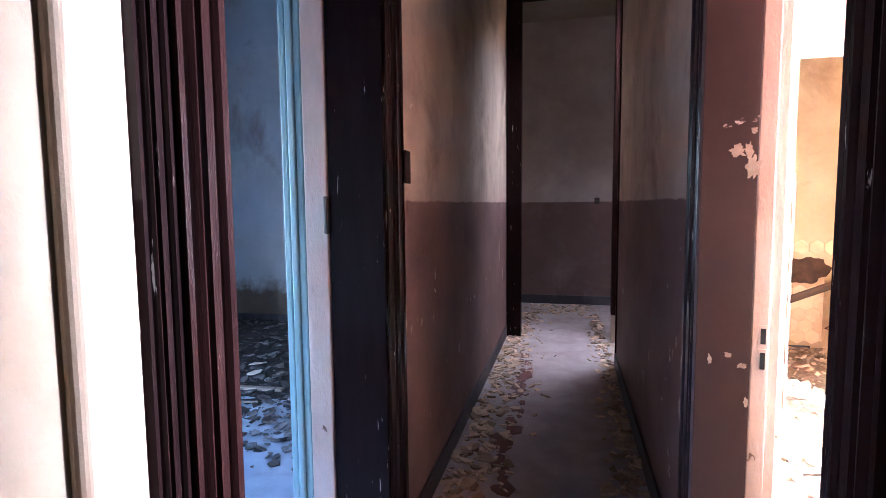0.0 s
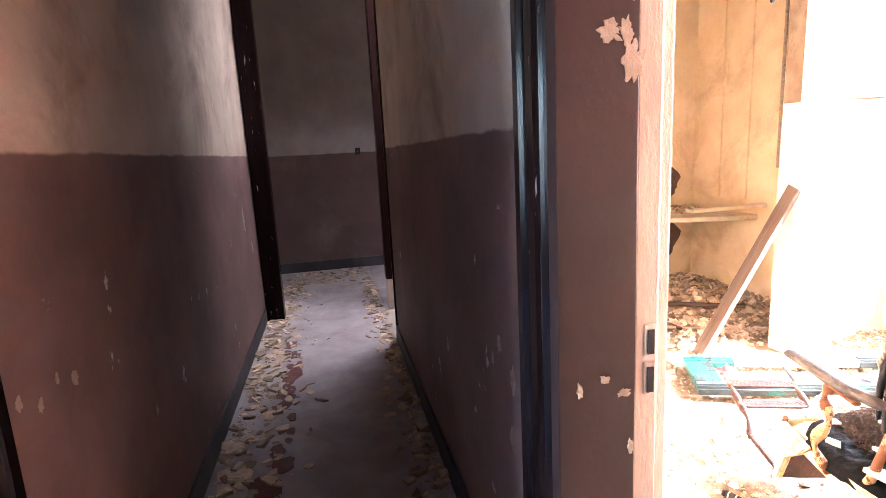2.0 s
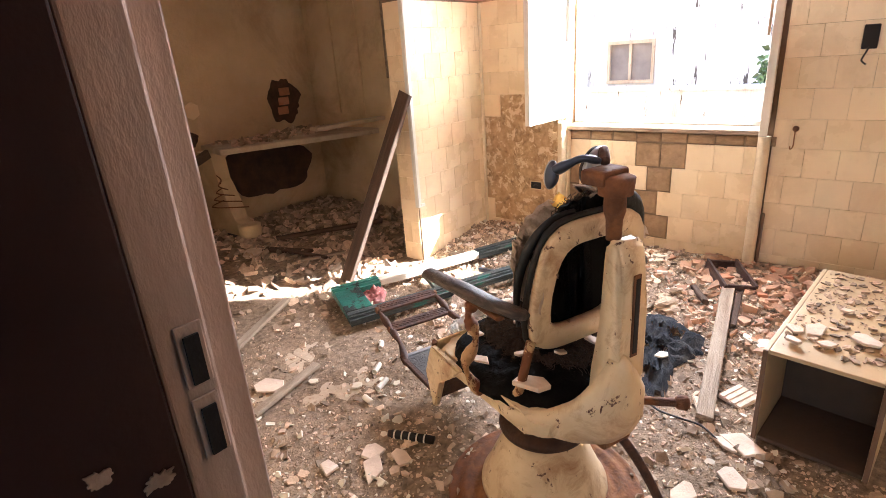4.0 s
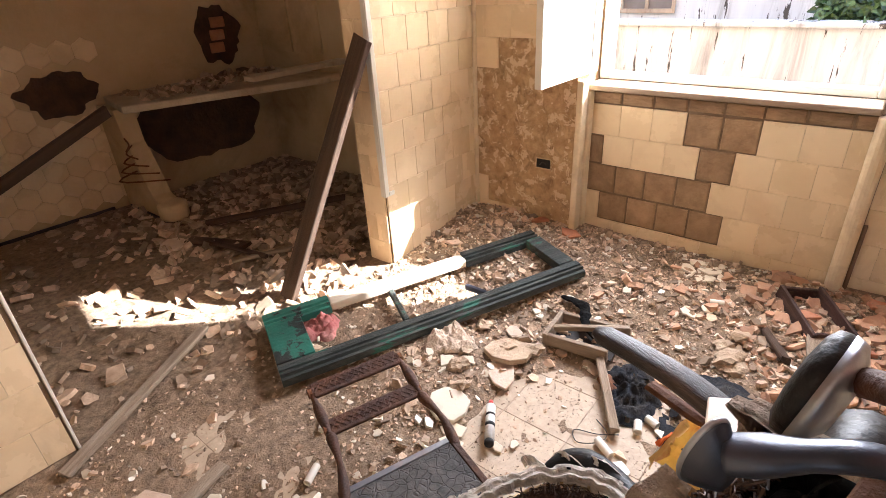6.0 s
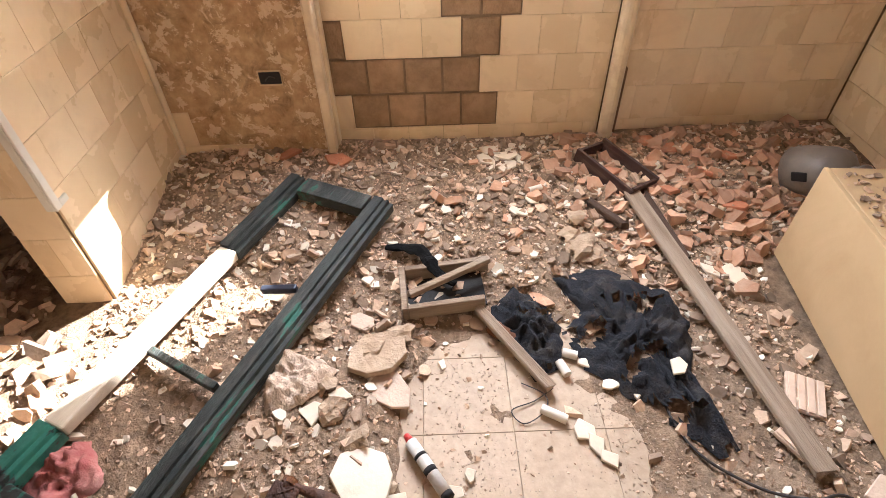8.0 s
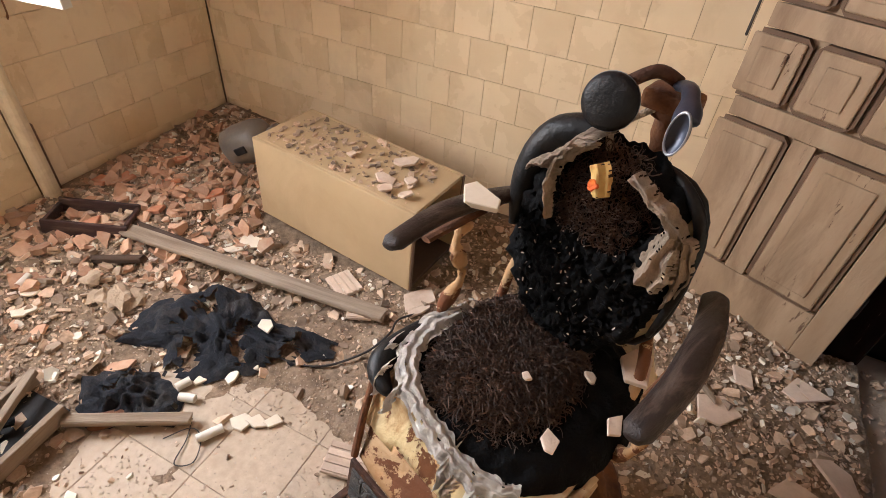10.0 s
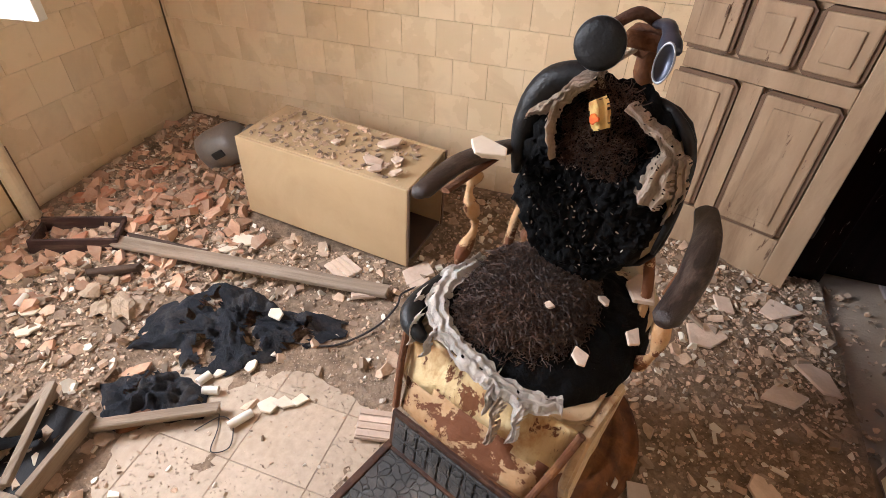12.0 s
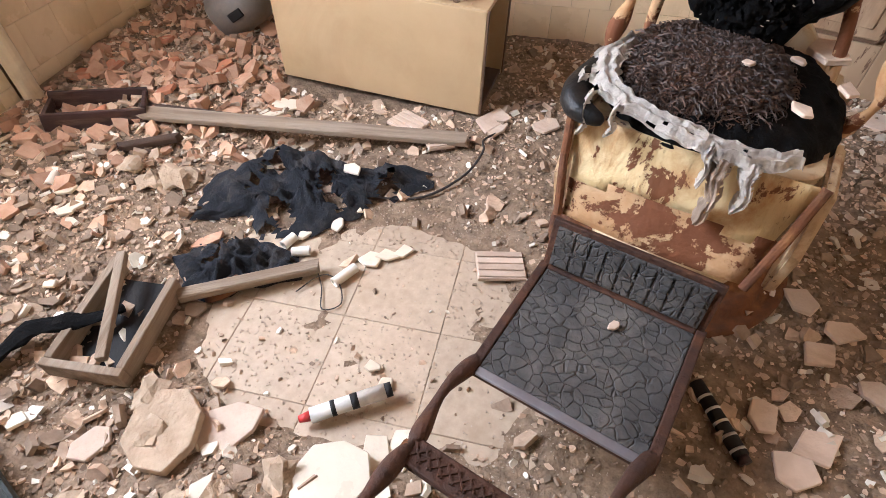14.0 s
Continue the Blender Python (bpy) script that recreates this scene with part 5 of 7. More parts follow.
def room_spot(rng):
    """A place on the room's floor, more often where rubble lies thick."""
    x, y = rng.uniform(0.74, 3.82), rng.uniform(1.04, 3.90)
    d = 0.30 + 0.7 * smooth(2.5, 3.4, x) + 0.35 * smooth(2.3, 1.6, y) + 0.45 * smooth(0.55, 0.2, math.hypot(x - 2.5, y - 3.12)) + 0.25 * smooth(2.2, 1.2, x) * smooth(3.3, 2.6, y)
    d *= 1 - 0.88 * smooth(1.05, 0.6, math.hypot((x - 2.42) / 0.62, (y - 2.60) / 0.46))
    d *= 1 - 0.6 * smooth(0.75, 0.45, math.hypot((x - 1.75) / 0.9, (y - 3.5) / 0.5))
    if rng.random() > d or (x > 2.28 and 1.30 < y < 1.68 and x < 3.08):
        return None, None, None
    return x, y, max(heap(x, y), 0.0)


def heap_spot(rng):
    x, y, z = room_spot(rng)
    if x is None or x < 2.6:
        return None, None, None
    return x, y, z + 0.004


def clay_spot(rng):
    x, y = rng.gauss(3.45, 0.28), rng.gauss(1.75, 0.42)
    if not (2.9 < x < 3.82 and 1.05 < y < 3.0) or (x < 3.08 and y < 1.68):
        return None, None, None
    return x, y, heap(x, y) + 0.004


def alcove_spot(rng):
    x, y = rng.uniform(1.46, 3.78), rng.uniform(3.92, 5.95)
    if y < 4.08 and (x < 1.45 or x > 2.82):
        return None, None, None
    if rng.random() > 0.25 + 0.75 * smooth(2.0, 2.7, x):
        return None, None, None
    return x, y, heap(x, y)


def hall_spot(rng):
    side = rng.random()
    y = rng.uniform(1.2, 8.3)
    x = -0.66 + abs(rng.gauss(0, 0.16)) if side < 0.62 else 0.44 - abs(rng.gauss(0, 0.09))
    if y > 7.6:
        x = rng.uniform(-0.6, 0.6)
    if not -0.67 < x < 0.44:
        return None, None, None
    return x, y, 0.002


def door_spot(rng):
    x, y = rng.uniform(0.45, 1.15), rng.uniform(1.15, 1.95)
    return x, y, max(0.0, heap(x, y)) if x > 0.74 else 0.0


def grit_spot(rng):
    x, y = rng.uniform(1.75, 3.0), rng.uniform(2.15, 3.05)
    return (x, y, max(0.0, heap(x, y))) if noise.noise(Vector((x * 5, y * 5, 3.0))) > rng.uniform(-0.5, 0.4) else (None, None, None)


def side_spot(rng):
    x, y = rng.uniform(-4.66, -1.0), rng.uniform(2.2, 6.36)
    if rng.random() > smooth(2.5, 3.7, y) * (1.0 - 0.45 * smooth(4.2, 5.2, y)):
        return None, None, None
    return x, y, max(-0.002, ash_height(x, y))


def ash_height(x, y):
    """Top of the burnt layer that covers the far part of the side room floor."""
    edge = 3.75 + 0.45 * noise.noise(Vector((x * 1.3, 0.4, 2.0))) - 0.30 * smooth(-3.4, -4.6, x)
    return -0.012 + 0.034 * smooth(edge - 0.25, edge + 0.9, y) * (1 + 0.5 * noise.noise(Vector((x * 2.5, y * 2.5, 5.0)))) + 0.007 * noise.noise(Vector((x * 13, y * 13, 1.0)))


M_ASH = surf("soot_and_ash", (0.030, 0.022, 0.017), (0.012, 0.009, 0.007), 14.0, 0.95, stain=(0.075, 0.052, 0.035), stain_amount=0.5, stain_scale=3.0, bump=0.7, bump_scale=50)
bm = bmesh.new()
NX, NY = 74, 64
rows_of = [[bm.verts.new((x, y, ash_height(x, y))) for x in (-4.69 + 3.74 * i / NX for i in range(NX + 1))] for y in (3.0 + 3.39 * j / NY for j in range(NY + 1))]
for p, q in zip(rows_of, rows_of[1:]):
    for i in range(NX):
        bm.faces.new((p[i], p[i + 1], q[i + 1], q[i]))
tagged(mesh_ob("burnt_residue", bm, M_ASH), "black soot and burnt residue covering the side room floor", "soot", kind="stuff")


for nm, n, spot, size, mat, seed, label in (
        ("plaster_gravel", 44000, room_spot, (0.0025, 0.011), M_CHIP, 31, "fine plaster gravel on the floor"),
        ("floor_grit", 5000, grit_spot, (0.0014, 0.0045), M_FLOOR, 41, "fine grit over the bare floor tiles"),
        ("plaster_rubble", 3300, room_spot, (0.006, 0.031), M_CHIP, 32, "broken plaster and tile rubble on the floor"),
        ("heaped_rubble", 1100, heap_spot, (0.009, 0.030), M_CHIP, 33, "heaped beige rubble below the window"),
        ("brick_rubble", 460, clay_spot, (0.014, 0.050), M_CLAY, 34, "orange brick rubble in the corner"),
        ("white_chips", 2300, room_spot, (0.005, 0.024), M_WHITECHIP, 35, "scattered white tile chips"),
        ("alcove_rubble", 2600, alcove_spot, (0.010, 0.055), M_CHIP, 36, "rubble on the floor of the alcove"),
        ("hall_debris", 2300, hall_spot, (0.006, 0.055), M_CHIP, 37, "fallen paint and plaster flakes along the hall"),
        ("doorway_debris", 420, door_spot, (0.004, 0.020), M_CHIP, 38, "plaster crumbs in the doorway"),
        ("side_room_debris", 3000, side_spot, (0.006, 0.065), M_LITTER, 39, "dark litter and flakes on the side room floor")):
    me = chip_mesh(nm, n, spot, size, mat, seed, (0.12, 0.4) if "hall" in nm or "side" in nm else (0.22, 0.62), 0.25 if "hall" in nm or "side" in nm else 0.5)
    tagged(new(nm, me), label, "rubble", kind="stuff")

# a trail of dried stain along the hall floor
M_TRAIL = surf("dried_red_stain", (0.16, 0.040, 0.026), (0.075, 0.020, 0.014), 9.0, 0.6, stain=(0.2, 0.14, 0.12), stain_amount=0.4, stain_scale=8.0)
rng = random.Random(66)
bm = bmesh.new()
for i in range(46):
    v = i / 45
    y = 2.2 + 3.3 * v + rng.uniform(-0.05, 0.05)
    x = -0.34 - 0.06 * v + rng.gauss(0, 0.035)
    r = rng.uniform(0.018, 0.062)
    k = 11
    pts = []
    for j in range(k):
        a = 2 * math.pi * j / k
        q = r * rng.uniform(0.65, 1.2)
        pts.append((x + q * math.cos(a), y + 1.5 * q * math.sin(a)))
    add_prism(bm, pts, "z", 0.0005, 0.0022 + 0.00002 * i)
tagged(mesh_ob("stain_trail", bm, M_TRAIL), "trail of dried dark red stains on the hall floor", "stain", kind="stuff")

# single shards that can be told apart


def shard(x, y, r, seed, mat, label, z=None, thick=0.012, tilt=6.0, sides=None, group="broken tile shards", name="tile_shard", asp=0.75):
    rng = random.Random(seed * 7 + 3)
    k = sides or rng.randint(4, 6)
    pts = []
    for i in range(k):
        a = 2 * math.pi * (i + (rng.uniform(-0.28, 0.28) if sides != 8 else 0)) / k
        rr = r * (rng.uniform(0.8, 1.15) if not sides else rng.uniform(0.93, 1.05))
        pts.append((rr * math.cos(a), rr * asp * math.sin(a)))
    bm = add_prism(bmesh.new(), pts, "z", -thick / 2, thick / 2)
    bmesh.ops.bevel(bm, geom=bm.edges[:], offset=min(0.002, thick * 0.2), segments=1, affect="EDGES")
    for v in bm.verts:
        v.co += 0.0016 * noise.noise_vector(v.co * 60 + Vector((seed, 0, 0)))
    ob = mesh_ob(name, bm, mat)
    zz = max(heap(x, y), 0.0) + thick * 0.5 + 0.005 if z is None else z
    ob.matrix_world = pose(x, y, zz, rng.uniform(-tilt, tilt), rng.uniform(-tilt, tilt), rng.uniform(0, 360))
    return tagged(ob, label, "tile shard" if name == "tile_shard" else "stone", group)


PALE = ((2.24, 1.70, 0.085), (2.05, 1.69, 0.06), (2.85, 3.04, 0.045), (2.60, 2.95, 0.085), (1.39, 2.71, 0.07), (1.24, 2.56, 0.05), (1.35, 2.32, 0.055), (0.98, 2.23, 0.06), (1.10, 1.47, 0.06), (0.90, 1.40, 0.075),
        (1.17, 1.64, 0.085), (0.82, 1.72, 0.075), (0.93, 1.83, 0.07), (1.02, 2.19, 0.06), (1.06, 2.31, 0.09), (1.35, 2.47, 0.055), (1.28, 2.40, 0.05), (2.23, 1.74, 0.06), (1.91, 1.80, 0.05), (1.47, 3.50, 0.085),
        (1.30, 2.84, 0.05), (1.45, 2.77, 0.06), (1.50, 2.66, 0.045), (3.27, 3.69, 0.05), (3.35, 3.80, 0.05))
for i, (x, y, r) in enumerate(PALE):
    shard(x, y, r, i, M_SHARD, "dusty pinkish tile shard lying on the floor")
GLAZED = ((3.66, 2.49, 0.055), (3.64, 2.58, 0.055), (3.38, 2.42, 0.032), (3.33, 2.49, 0.030), (3.20, 2.72, 0.022), (3.37, 2.84, 0.026), (3.03, 3.04, 0.035), (2.42, 2.38, 0.036), (2.46, 2.41, 0.040), (2.38, 2.36, 0.034),
          (2.23, 2.90, 0.045), (2.28, 2.93, 0.05), (2.35, 2.73, 0.020), (2.31, 2.77, 0.026), (2.52, 3.15, 0.05), (2.57, 3.08, 0.038), (3.71, 2.56, 0.05), (3.60, 2.50, 0.055), (3.32, 2.47, 0.035), (2.99, 1.78, 0.05),
          (2.60, 2.30, 0.03), (2.57, 2.24, 0.03), (2.68, 2.36, 0.026), (1.72, 3.16, 0.03), (1.62, 3.36, 0.03), (1.30, 3.33, 0.03), (3.02, 1.85, 0.045))
for i, (x, y, r) in enumerate(GLAZED):
    shard(x, y, r, 60 + i, M_SHARDWHITE, "cream glazed tile shard on the rubble", thick=0.009)
for i, (x, y, r) in enumerate(((3.74, 1.87, 0.06), (3.67, 1.80, 0.055), (3.66, 3.20, 0.06), (3.50, 1.70, 0.055), (3.40, 1.88, 0.05), (3.30, 1.66, 0.05), (3.58, 1.58, 0.05), (3.70, 3.42, 0.06))):
    shard(x, y, r, 110 + i, M_BIT, "orange broken brick flake in the corner", thick=0.016, tilt=14, group="brick flakes")
# floor tiles of eight sides, lifted
shard(2.342, 3.000, 0.085, 140, M_SHARDWHITE, "pale octagonal floor tile lying loose", thick=0.018, sides=8, asp=0.9, tilt=3)
shard(2.714, 2.985, 0.10, 141, M_STONE, "broken octagonal floor tile caked with mortar", thick=0.022, sides=8, asp=0.85, tilt=5)
shard(2.36, 5.09, 0.08, 142, M_SHARD, "octagonal floor tile lying in the alcove", thick=0.018, sides=8, asp=0.9, tilt=8)
for i, (x, y, r) in enumerate(((3.12, 2.26, 0.075), (3.20, 2.30, 0.055), (2.72, 3.01, 0.05), (2.78, 2.93, 0.06), (2.44, 3.02, 0.05), (2.53, 3.10, 0.055), (2.80, 3.17, 0.05), (2.32, 2.95, 0.035), (3.28, 2.27, 0.05), (2.62, 3.12, 0.045))):
    rng = random.Random(i + 900)
    bm = bmesh.new()
    bmesh.ops.create_icosphere(bm, subdivisions=2, radius=r * 0.68)
    for v in bm.verts:
        v.co += v.co.normalized() * r * 0.75 * noise.noise(v.co * (1.7 / r) + Vector((i * 3.3, 0, 0)))
        v.co.z *= 0.48
    ob = mesh_ob("stone", bm, M_STONE)
    ob.matrix_world = pose(x, y, max(0, heap(x, y)) + r * 0.30, rng.uniform(-15, 15), rng.uniform(-15, 15), rng.uniform(0, 360))
    tagged(ob, "rough lump of mortar stone in the rubble", "stone", "mortar lumps")
# ribbed hollow-brick shards
for i, (x, y, w, l, rz) in enumerate(((2.11, 2.36, 0.10, 0.13, 15), (2.53, 1.78, 0.10, 0.12, -25), (0.83, 2.30, 0.11, 0.15, 5), (2.40, 1.87, 0.08, 0.09, 30))):
    t = thing("ribbed_shard", pose(x, y, max(0, heap(x, y)) + 0.015, 3, -4, rz), "ribbed pinkish hollow-brick shard on the floor", "brick shard", "ribbed shards")
    part("slab", box((-l / 2, -w / 2, -0.008), (l / 2, w / 2, 0.004), 0.002), M_SHARD, t)
    for k in range(4):
        y0 = -w / 2 + w * (k + 0.08) / 4
        part("rib", box((-l / 2 + 0.002, y0, 0.0042), (l / 2 - 0.003, y0 + w * 0.19, 0.009), 0.0015), M_SHARD, t)

# ---- things of the treatment room ----
M_CABINET = surf("mustard_cream_board", (0.54, 0.39, 0.22), (0.45, 0.32, 0.17), 3.0, 0.5, stain=(0.32, 0.2, 0.09), stain_amount=0.3, stain_scale=3.0, flake=(0.2, 0.12, 0.06), flake_amount=-0.02, flake_scale=14, bump=0.08)
# the dark of the cabinet's inside is put into these boards' colour
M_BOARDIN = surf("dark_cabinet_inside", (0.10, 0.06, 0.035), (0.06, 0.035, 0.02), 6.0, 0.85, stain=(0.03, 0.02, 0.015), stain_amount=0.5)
cab = thing("cabinet", pose(2.297, 1.692, 0.042, 0, -2.2, -5.4), "mustard cream cabinet lying on its side, one end open", "cabinet")
CL, CD, CH = 0.775, 0.335, 0.365
part("front_panel", box((0, -0.016, 0), (CL, 0, CH), 0.003), M_CABINET, cab)
part("back_panel", box((0, -CD, 0), (CL, -CD + 0.016, CH), 0.003), M_CABINET, cab)
part("top_panel", box((0.002, -CD + 0.017, CH - 0.016), (CL - 0.002, -0.017, CH), 0.003), M_CABINET, cab, "dusty upper side")
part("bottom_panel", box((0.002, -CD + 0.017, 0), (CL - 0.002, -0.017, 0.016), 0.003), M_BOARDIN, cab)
part("end_panel", box((CL - 0.02, -CD + 0.017, 0.017), (CL - 0.004, -0.017, CH - 0.017), 0.002), M_CABINET, cab)
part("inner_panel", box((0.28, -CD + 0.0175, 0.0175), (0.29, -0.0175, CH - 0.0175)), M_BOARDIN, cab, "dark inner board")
for y in (-0.014, -CD + 0.002):
    part("edge_strip", box((-0.006, y - 0.001, 0.0), (-0.0005, y + 0.013, CH), 0.001), M_BROWN_DOOR, cab)
rng = random.Random(77)


def cab_spot(rng):
    u = rng.uniform(0.06, 0.74)
    v = rng.uniform(0.03, 0.31)
    if rng.random() > 0.2 + 0.8 * max(0, 1 - abs(u - 0.35) * 3.0) + 0.5 * (u > 0.5 and v < 0.25):
        return None, None, None
    return u, -v, CH + 0.001


me = chip_mesh("cabinet_crumbs", 420, cab_spot, (0.003, 0.018), M_CHIP, 78, (0.25, 0.5), 0.25)
cc = new("cabinet_crumbs", me)
cc.matrix_world = pose(2.297, 1.692, 0.042, 0, -2.2, -5.4)
tagged(cc, "plaster crumbs on the cabinet", "rubble", kind="stuff")
for i, (u, v, r) in enumerate(((0.20, 0.10, 0.05), (0.20, 0.24, 0.055), (0.12, 0.15, 0.035), (0.16, 0.05, 0.03), (0.40, 0.15, 0.028), (0.08, 0.06, 0.03))):
    p = pose(2.297, 1.692, 0.042, 0, -2.2, -5.4) @ Vector((u, -v, CH + 0.012 + 0.006 * (i % 2)))
    shard(p.x, p.y, r, 160 + i, M_SHARD, "pale plaster shard lying on the cabinet", z=p.z, thick=0.010, tilt=6)

# jug in the corner
jug = thing("jug", pose(3.36, 1.36, 0.20, 0, 62, 200), "grey dented plastic jug lying in the corner", "jug")
M_JUG = surf("grey_plastic", (0.20, 0.175, 0.15), (0.14, 0.12, 0.105), 5.0, 0.4, stain=(0.34, 0.26, 0.18), stain_amount=0.5, stain_scale=6.0, bump=0.2)
part("body", wobble(lathe([(0.070, -0.11), (0.085, -0.10), (0.092, -0.04), (0.092, 0.05), (0.085, 0.09), (0.055, 0.12), (0.03, 0.13)], 32), 0.012, 7, 9), M_JUG, jug, "", True)
part("neck", lathe([(0.028, 0.128), (0.028, 0.155), (0.034, 0.156), (0.034, 0.175), (0.02, 0.176)], 20), M_JUG, jug, "", True)
part("dent", box((-0.02, -0.098, -0.03), (0.015, -0.086, 0.03), 0.005), M_BLACK, jug, "torn hole")

# green frame
M_GREEN = surf("green_flaking_paint", (0.035, 0.17, 0.125), (0.02, 0.11, 0.08), 7.0, 0.5, stain=(0.015, 0.02, 0.018), stain_amount=0.8, stain_scale=2.2, flake=(0.022, 0.02, 0.018), flake_amount=0.20, flake_scale=10.0, bump=0.35)
M_GREENDARK = surf("weathered_green_black", (0.030, 0.042, 0.036), (0.010, 0.012, 0.011), 14.0, 0.6, stain=(0.17, 0.165, 0.145), stain_amount=0.6, stain_scale=9.0, flake=(0.025, 0.12, 0.085), flake_amount=0.14, flake_scale=9.0, stretch=(0.45, 2.2, 2.2), bump=0.8)
# pale colour puts the sunlight on the upper rail into the paint
M_SUNPALE = surf("sun_paled_rail", (0.62, 0.55, 0.44), (0.50, 0.42, 0.32), 8.0, 0.8, stretch=(0.6, 5, 5), bump=0.3)
gf = thing("green_wooden_frame", pose(2.035, 3.565, 0.045, 1.5, -2.4, -25.1), "old green wooden frame lying on the rubble, paint flaking off", "wooden frame")
GL, GW = 1.435, 0.45


def grooved(x0, x1, y0, y1, mat, name, label=""):
    """A rail with two long grooves along its outer edge."""
    t = 0.052
    if x1 - x0 > y1 - y0:
        prof = [(y0, 0), (y1, 0), (y1, t), (y0 + 0.040, t), (y0 + 0.038, t - 0.010), (y0 + 0.028, t - 0.010), (y0 + 0.026, t - 0.004), (y0 + 0.018, t - 0.004), (y0 + 0.015, t - 0.018), (y0, t - 0.018)]
        bm = add_prism(bmesh.new(), prof, "x", x0, x1)
    else:
        bm = box((x0, y0, 0.002), (x1, y1, t - 0.002), 0.004)
    return part(name, bm, mat, gf, label)


grooved(0.0, GL, 0.0, 0.076, M_GREENDARK, "long_rail", "dark grooved lower rail")
grooved(1.00, GL - 0.002, GW - 0.075, GW, M_GREENDARK, "long_rail")
part("long_rail", box((0.30, GW - 0.072, 0.004), (0.998, GW - 0.004, 0.046), 0.006), M_SUNPALE, gf, "length of the rail coloured pale to imitate sunlight")
grooved(0.0, 0.298, GW - 0.075, GW, M_GREEN, "long_rail")
grooved(0.0, 0.155, 0.089, GW - 0.076, M_GREEN, "end_rail", "wide bright green end rail")
grooved(GL - 0.085, GL - 0.001, 0.089, GW - 0.076, M_GREENDARK, "end_rail")
part("glazing_bar", box((0, -0.012, 0.006), (0.30, 0.012, 0.036), 0.004, pose(0.56, 0.10, 0, 0, 4, 84)), M_GREENDARK, gf, "loose glazing bar")
part("glazing_bar", box((0, -0.011, 0.0), (0.12, 0.011, 0.025), 0.004, pose(0.95, 0.10, 0.012, 0, 6, 110)), M_BLUEMETAL, gf, "broken bluish bar stub")

# planks, beams and battens
M_OLDWOOD = surf("weathered_grey_wood", (0.36, 0.28, 0.20), (0.20, 0.14, 0.09), 6.0, 0.85, stain=(0.5, 0.42, 0.33), stain_amount=0.5, stain_scale=5.0, stretch=(0.5, 6, 6), bump=0.6, bump_scale=50)
M_DARKBEAM = surf("dark_old_beam", (0.11, 0.065, 0.042), (0.055, 0.032, 0.02), 5.0, 0.85, stain=(0.2, 0.13, 0.08), stain_amount=0.4, stain_scale=4.0, stretch=(0.5, 5, 5), bump=0.6)


def plank(a, b, width, thick, mat, label, name="plank", roll=0.0, seed=0, group=""):
    """A sawn board from a to b, its ends splintered and edges worn."""
    a, b = Vector(a), Vector(b)
    L = (b - a).length
    n = max(6, int(L / 0.05))
    bm = bmesh.new()
    rings = []
    for i in range(n + 1):
        x = L * i / n
        w = width / 2 * (1 + 0.05 * noise.noise(Vector((x * 5, seed, 0))))
        e = 0.004
        ring = []
        for u, v in ((-w + e, -thick / 2), (w - e, -thick / 2), (w, -thick / 2 + e), (w, thick / 2 - e), (w - e, thick / 2), (-w + e, thick / 2), (-w, thick / 2 - e), (-w, -thick / 2 + e)):
            dx = (0.03 * noise.noise(Vector((u * 40, v * 40, seed + i * 7.7)))) if i in (0, n) else 0
            ring.append(bm.verts.new((x + dx, u, v + 0.0015 * noise.noise(Vector((x * 9, u * 30, seed))))))
        rings.append(ring)
    for p, q in zip(rings, rings[1:]):
        for k in range(8):
            bm.faces.new((p[k], p[(k + 1) % 8], q[(k + 1) % 8], q[k]))
    bm.faces.new(rings[0][::-1])
    bm.faces.new(rings[-1])
    ob = mesh_ob(name, bm, mat)
    d = (b - a).normalized()
    q = d.to_track_quat("X", "Z").to_matrix().to_4x4()
    ob.matrix_world = Matrix.Translation(a) @ q @ pose(0, 0, 0, roll)
    return tagged(ob, label, name.replace("_", " "), group)


plank((3.385, 2.034, 0.115), (2.305, 1.850, 0.045), 0.062, 0.022, M_OLDWOOD, "long weathered plank lying across the rubble", seed=1)
plank((3.43, 1.985, 0.105), (3.05, 1.93, 0.07), 0.03, 0.02, M_DARKBEAM, "short dark batten beside the plank", "batten", seed=2)
plank((3.22, 2.10, 0.085), (3.36, 2.20, 0.095), 0.03, 0.025, M_DARKBEAM, "broken dark stick on the rubble", "stick", seed=3)
bp = plank((2.435, 4.10, 0.02), (2.925, 3.865, 1.20), 0.115, 0.030, M_DARKBEAM, "dark board leaning against the tiled pier", "leaning_board", roll=17, seed=4)
tagged(mesh_ob("nail_rag", wobble(box((2.795, 3.885, 0.88), (2.815, 3.895, 0.93), 0.003), 0.012, 40, 3), M_LINING), "white plaster dab on the leaning board", "plaster dab")
plank((-3.39, 3.10, 0.012), (-2.36, 3.10, 0.012), 0.075, 0.026, M_OLDWOOD, "splintered grey door rail on the side room floor", "door_rail", seed=31, group="broken door pieces")
plank((-3.44, 3.89, 0.016), (-2.33, 3.97, 0.016), 0.060, 0.026, M_OLDWOOD, "splintered grey door rail on the side room floor", "door_rail", seed=32, group="broken door pieces")
plank((-3.56, 3.25, 0.014), (-3.62, 3.86, 0.020), 0.085, 0.024, M_DARKBEAM, "dark broken door stile on the side room floor", "door_stile", seed=33, group="broken door pieces")
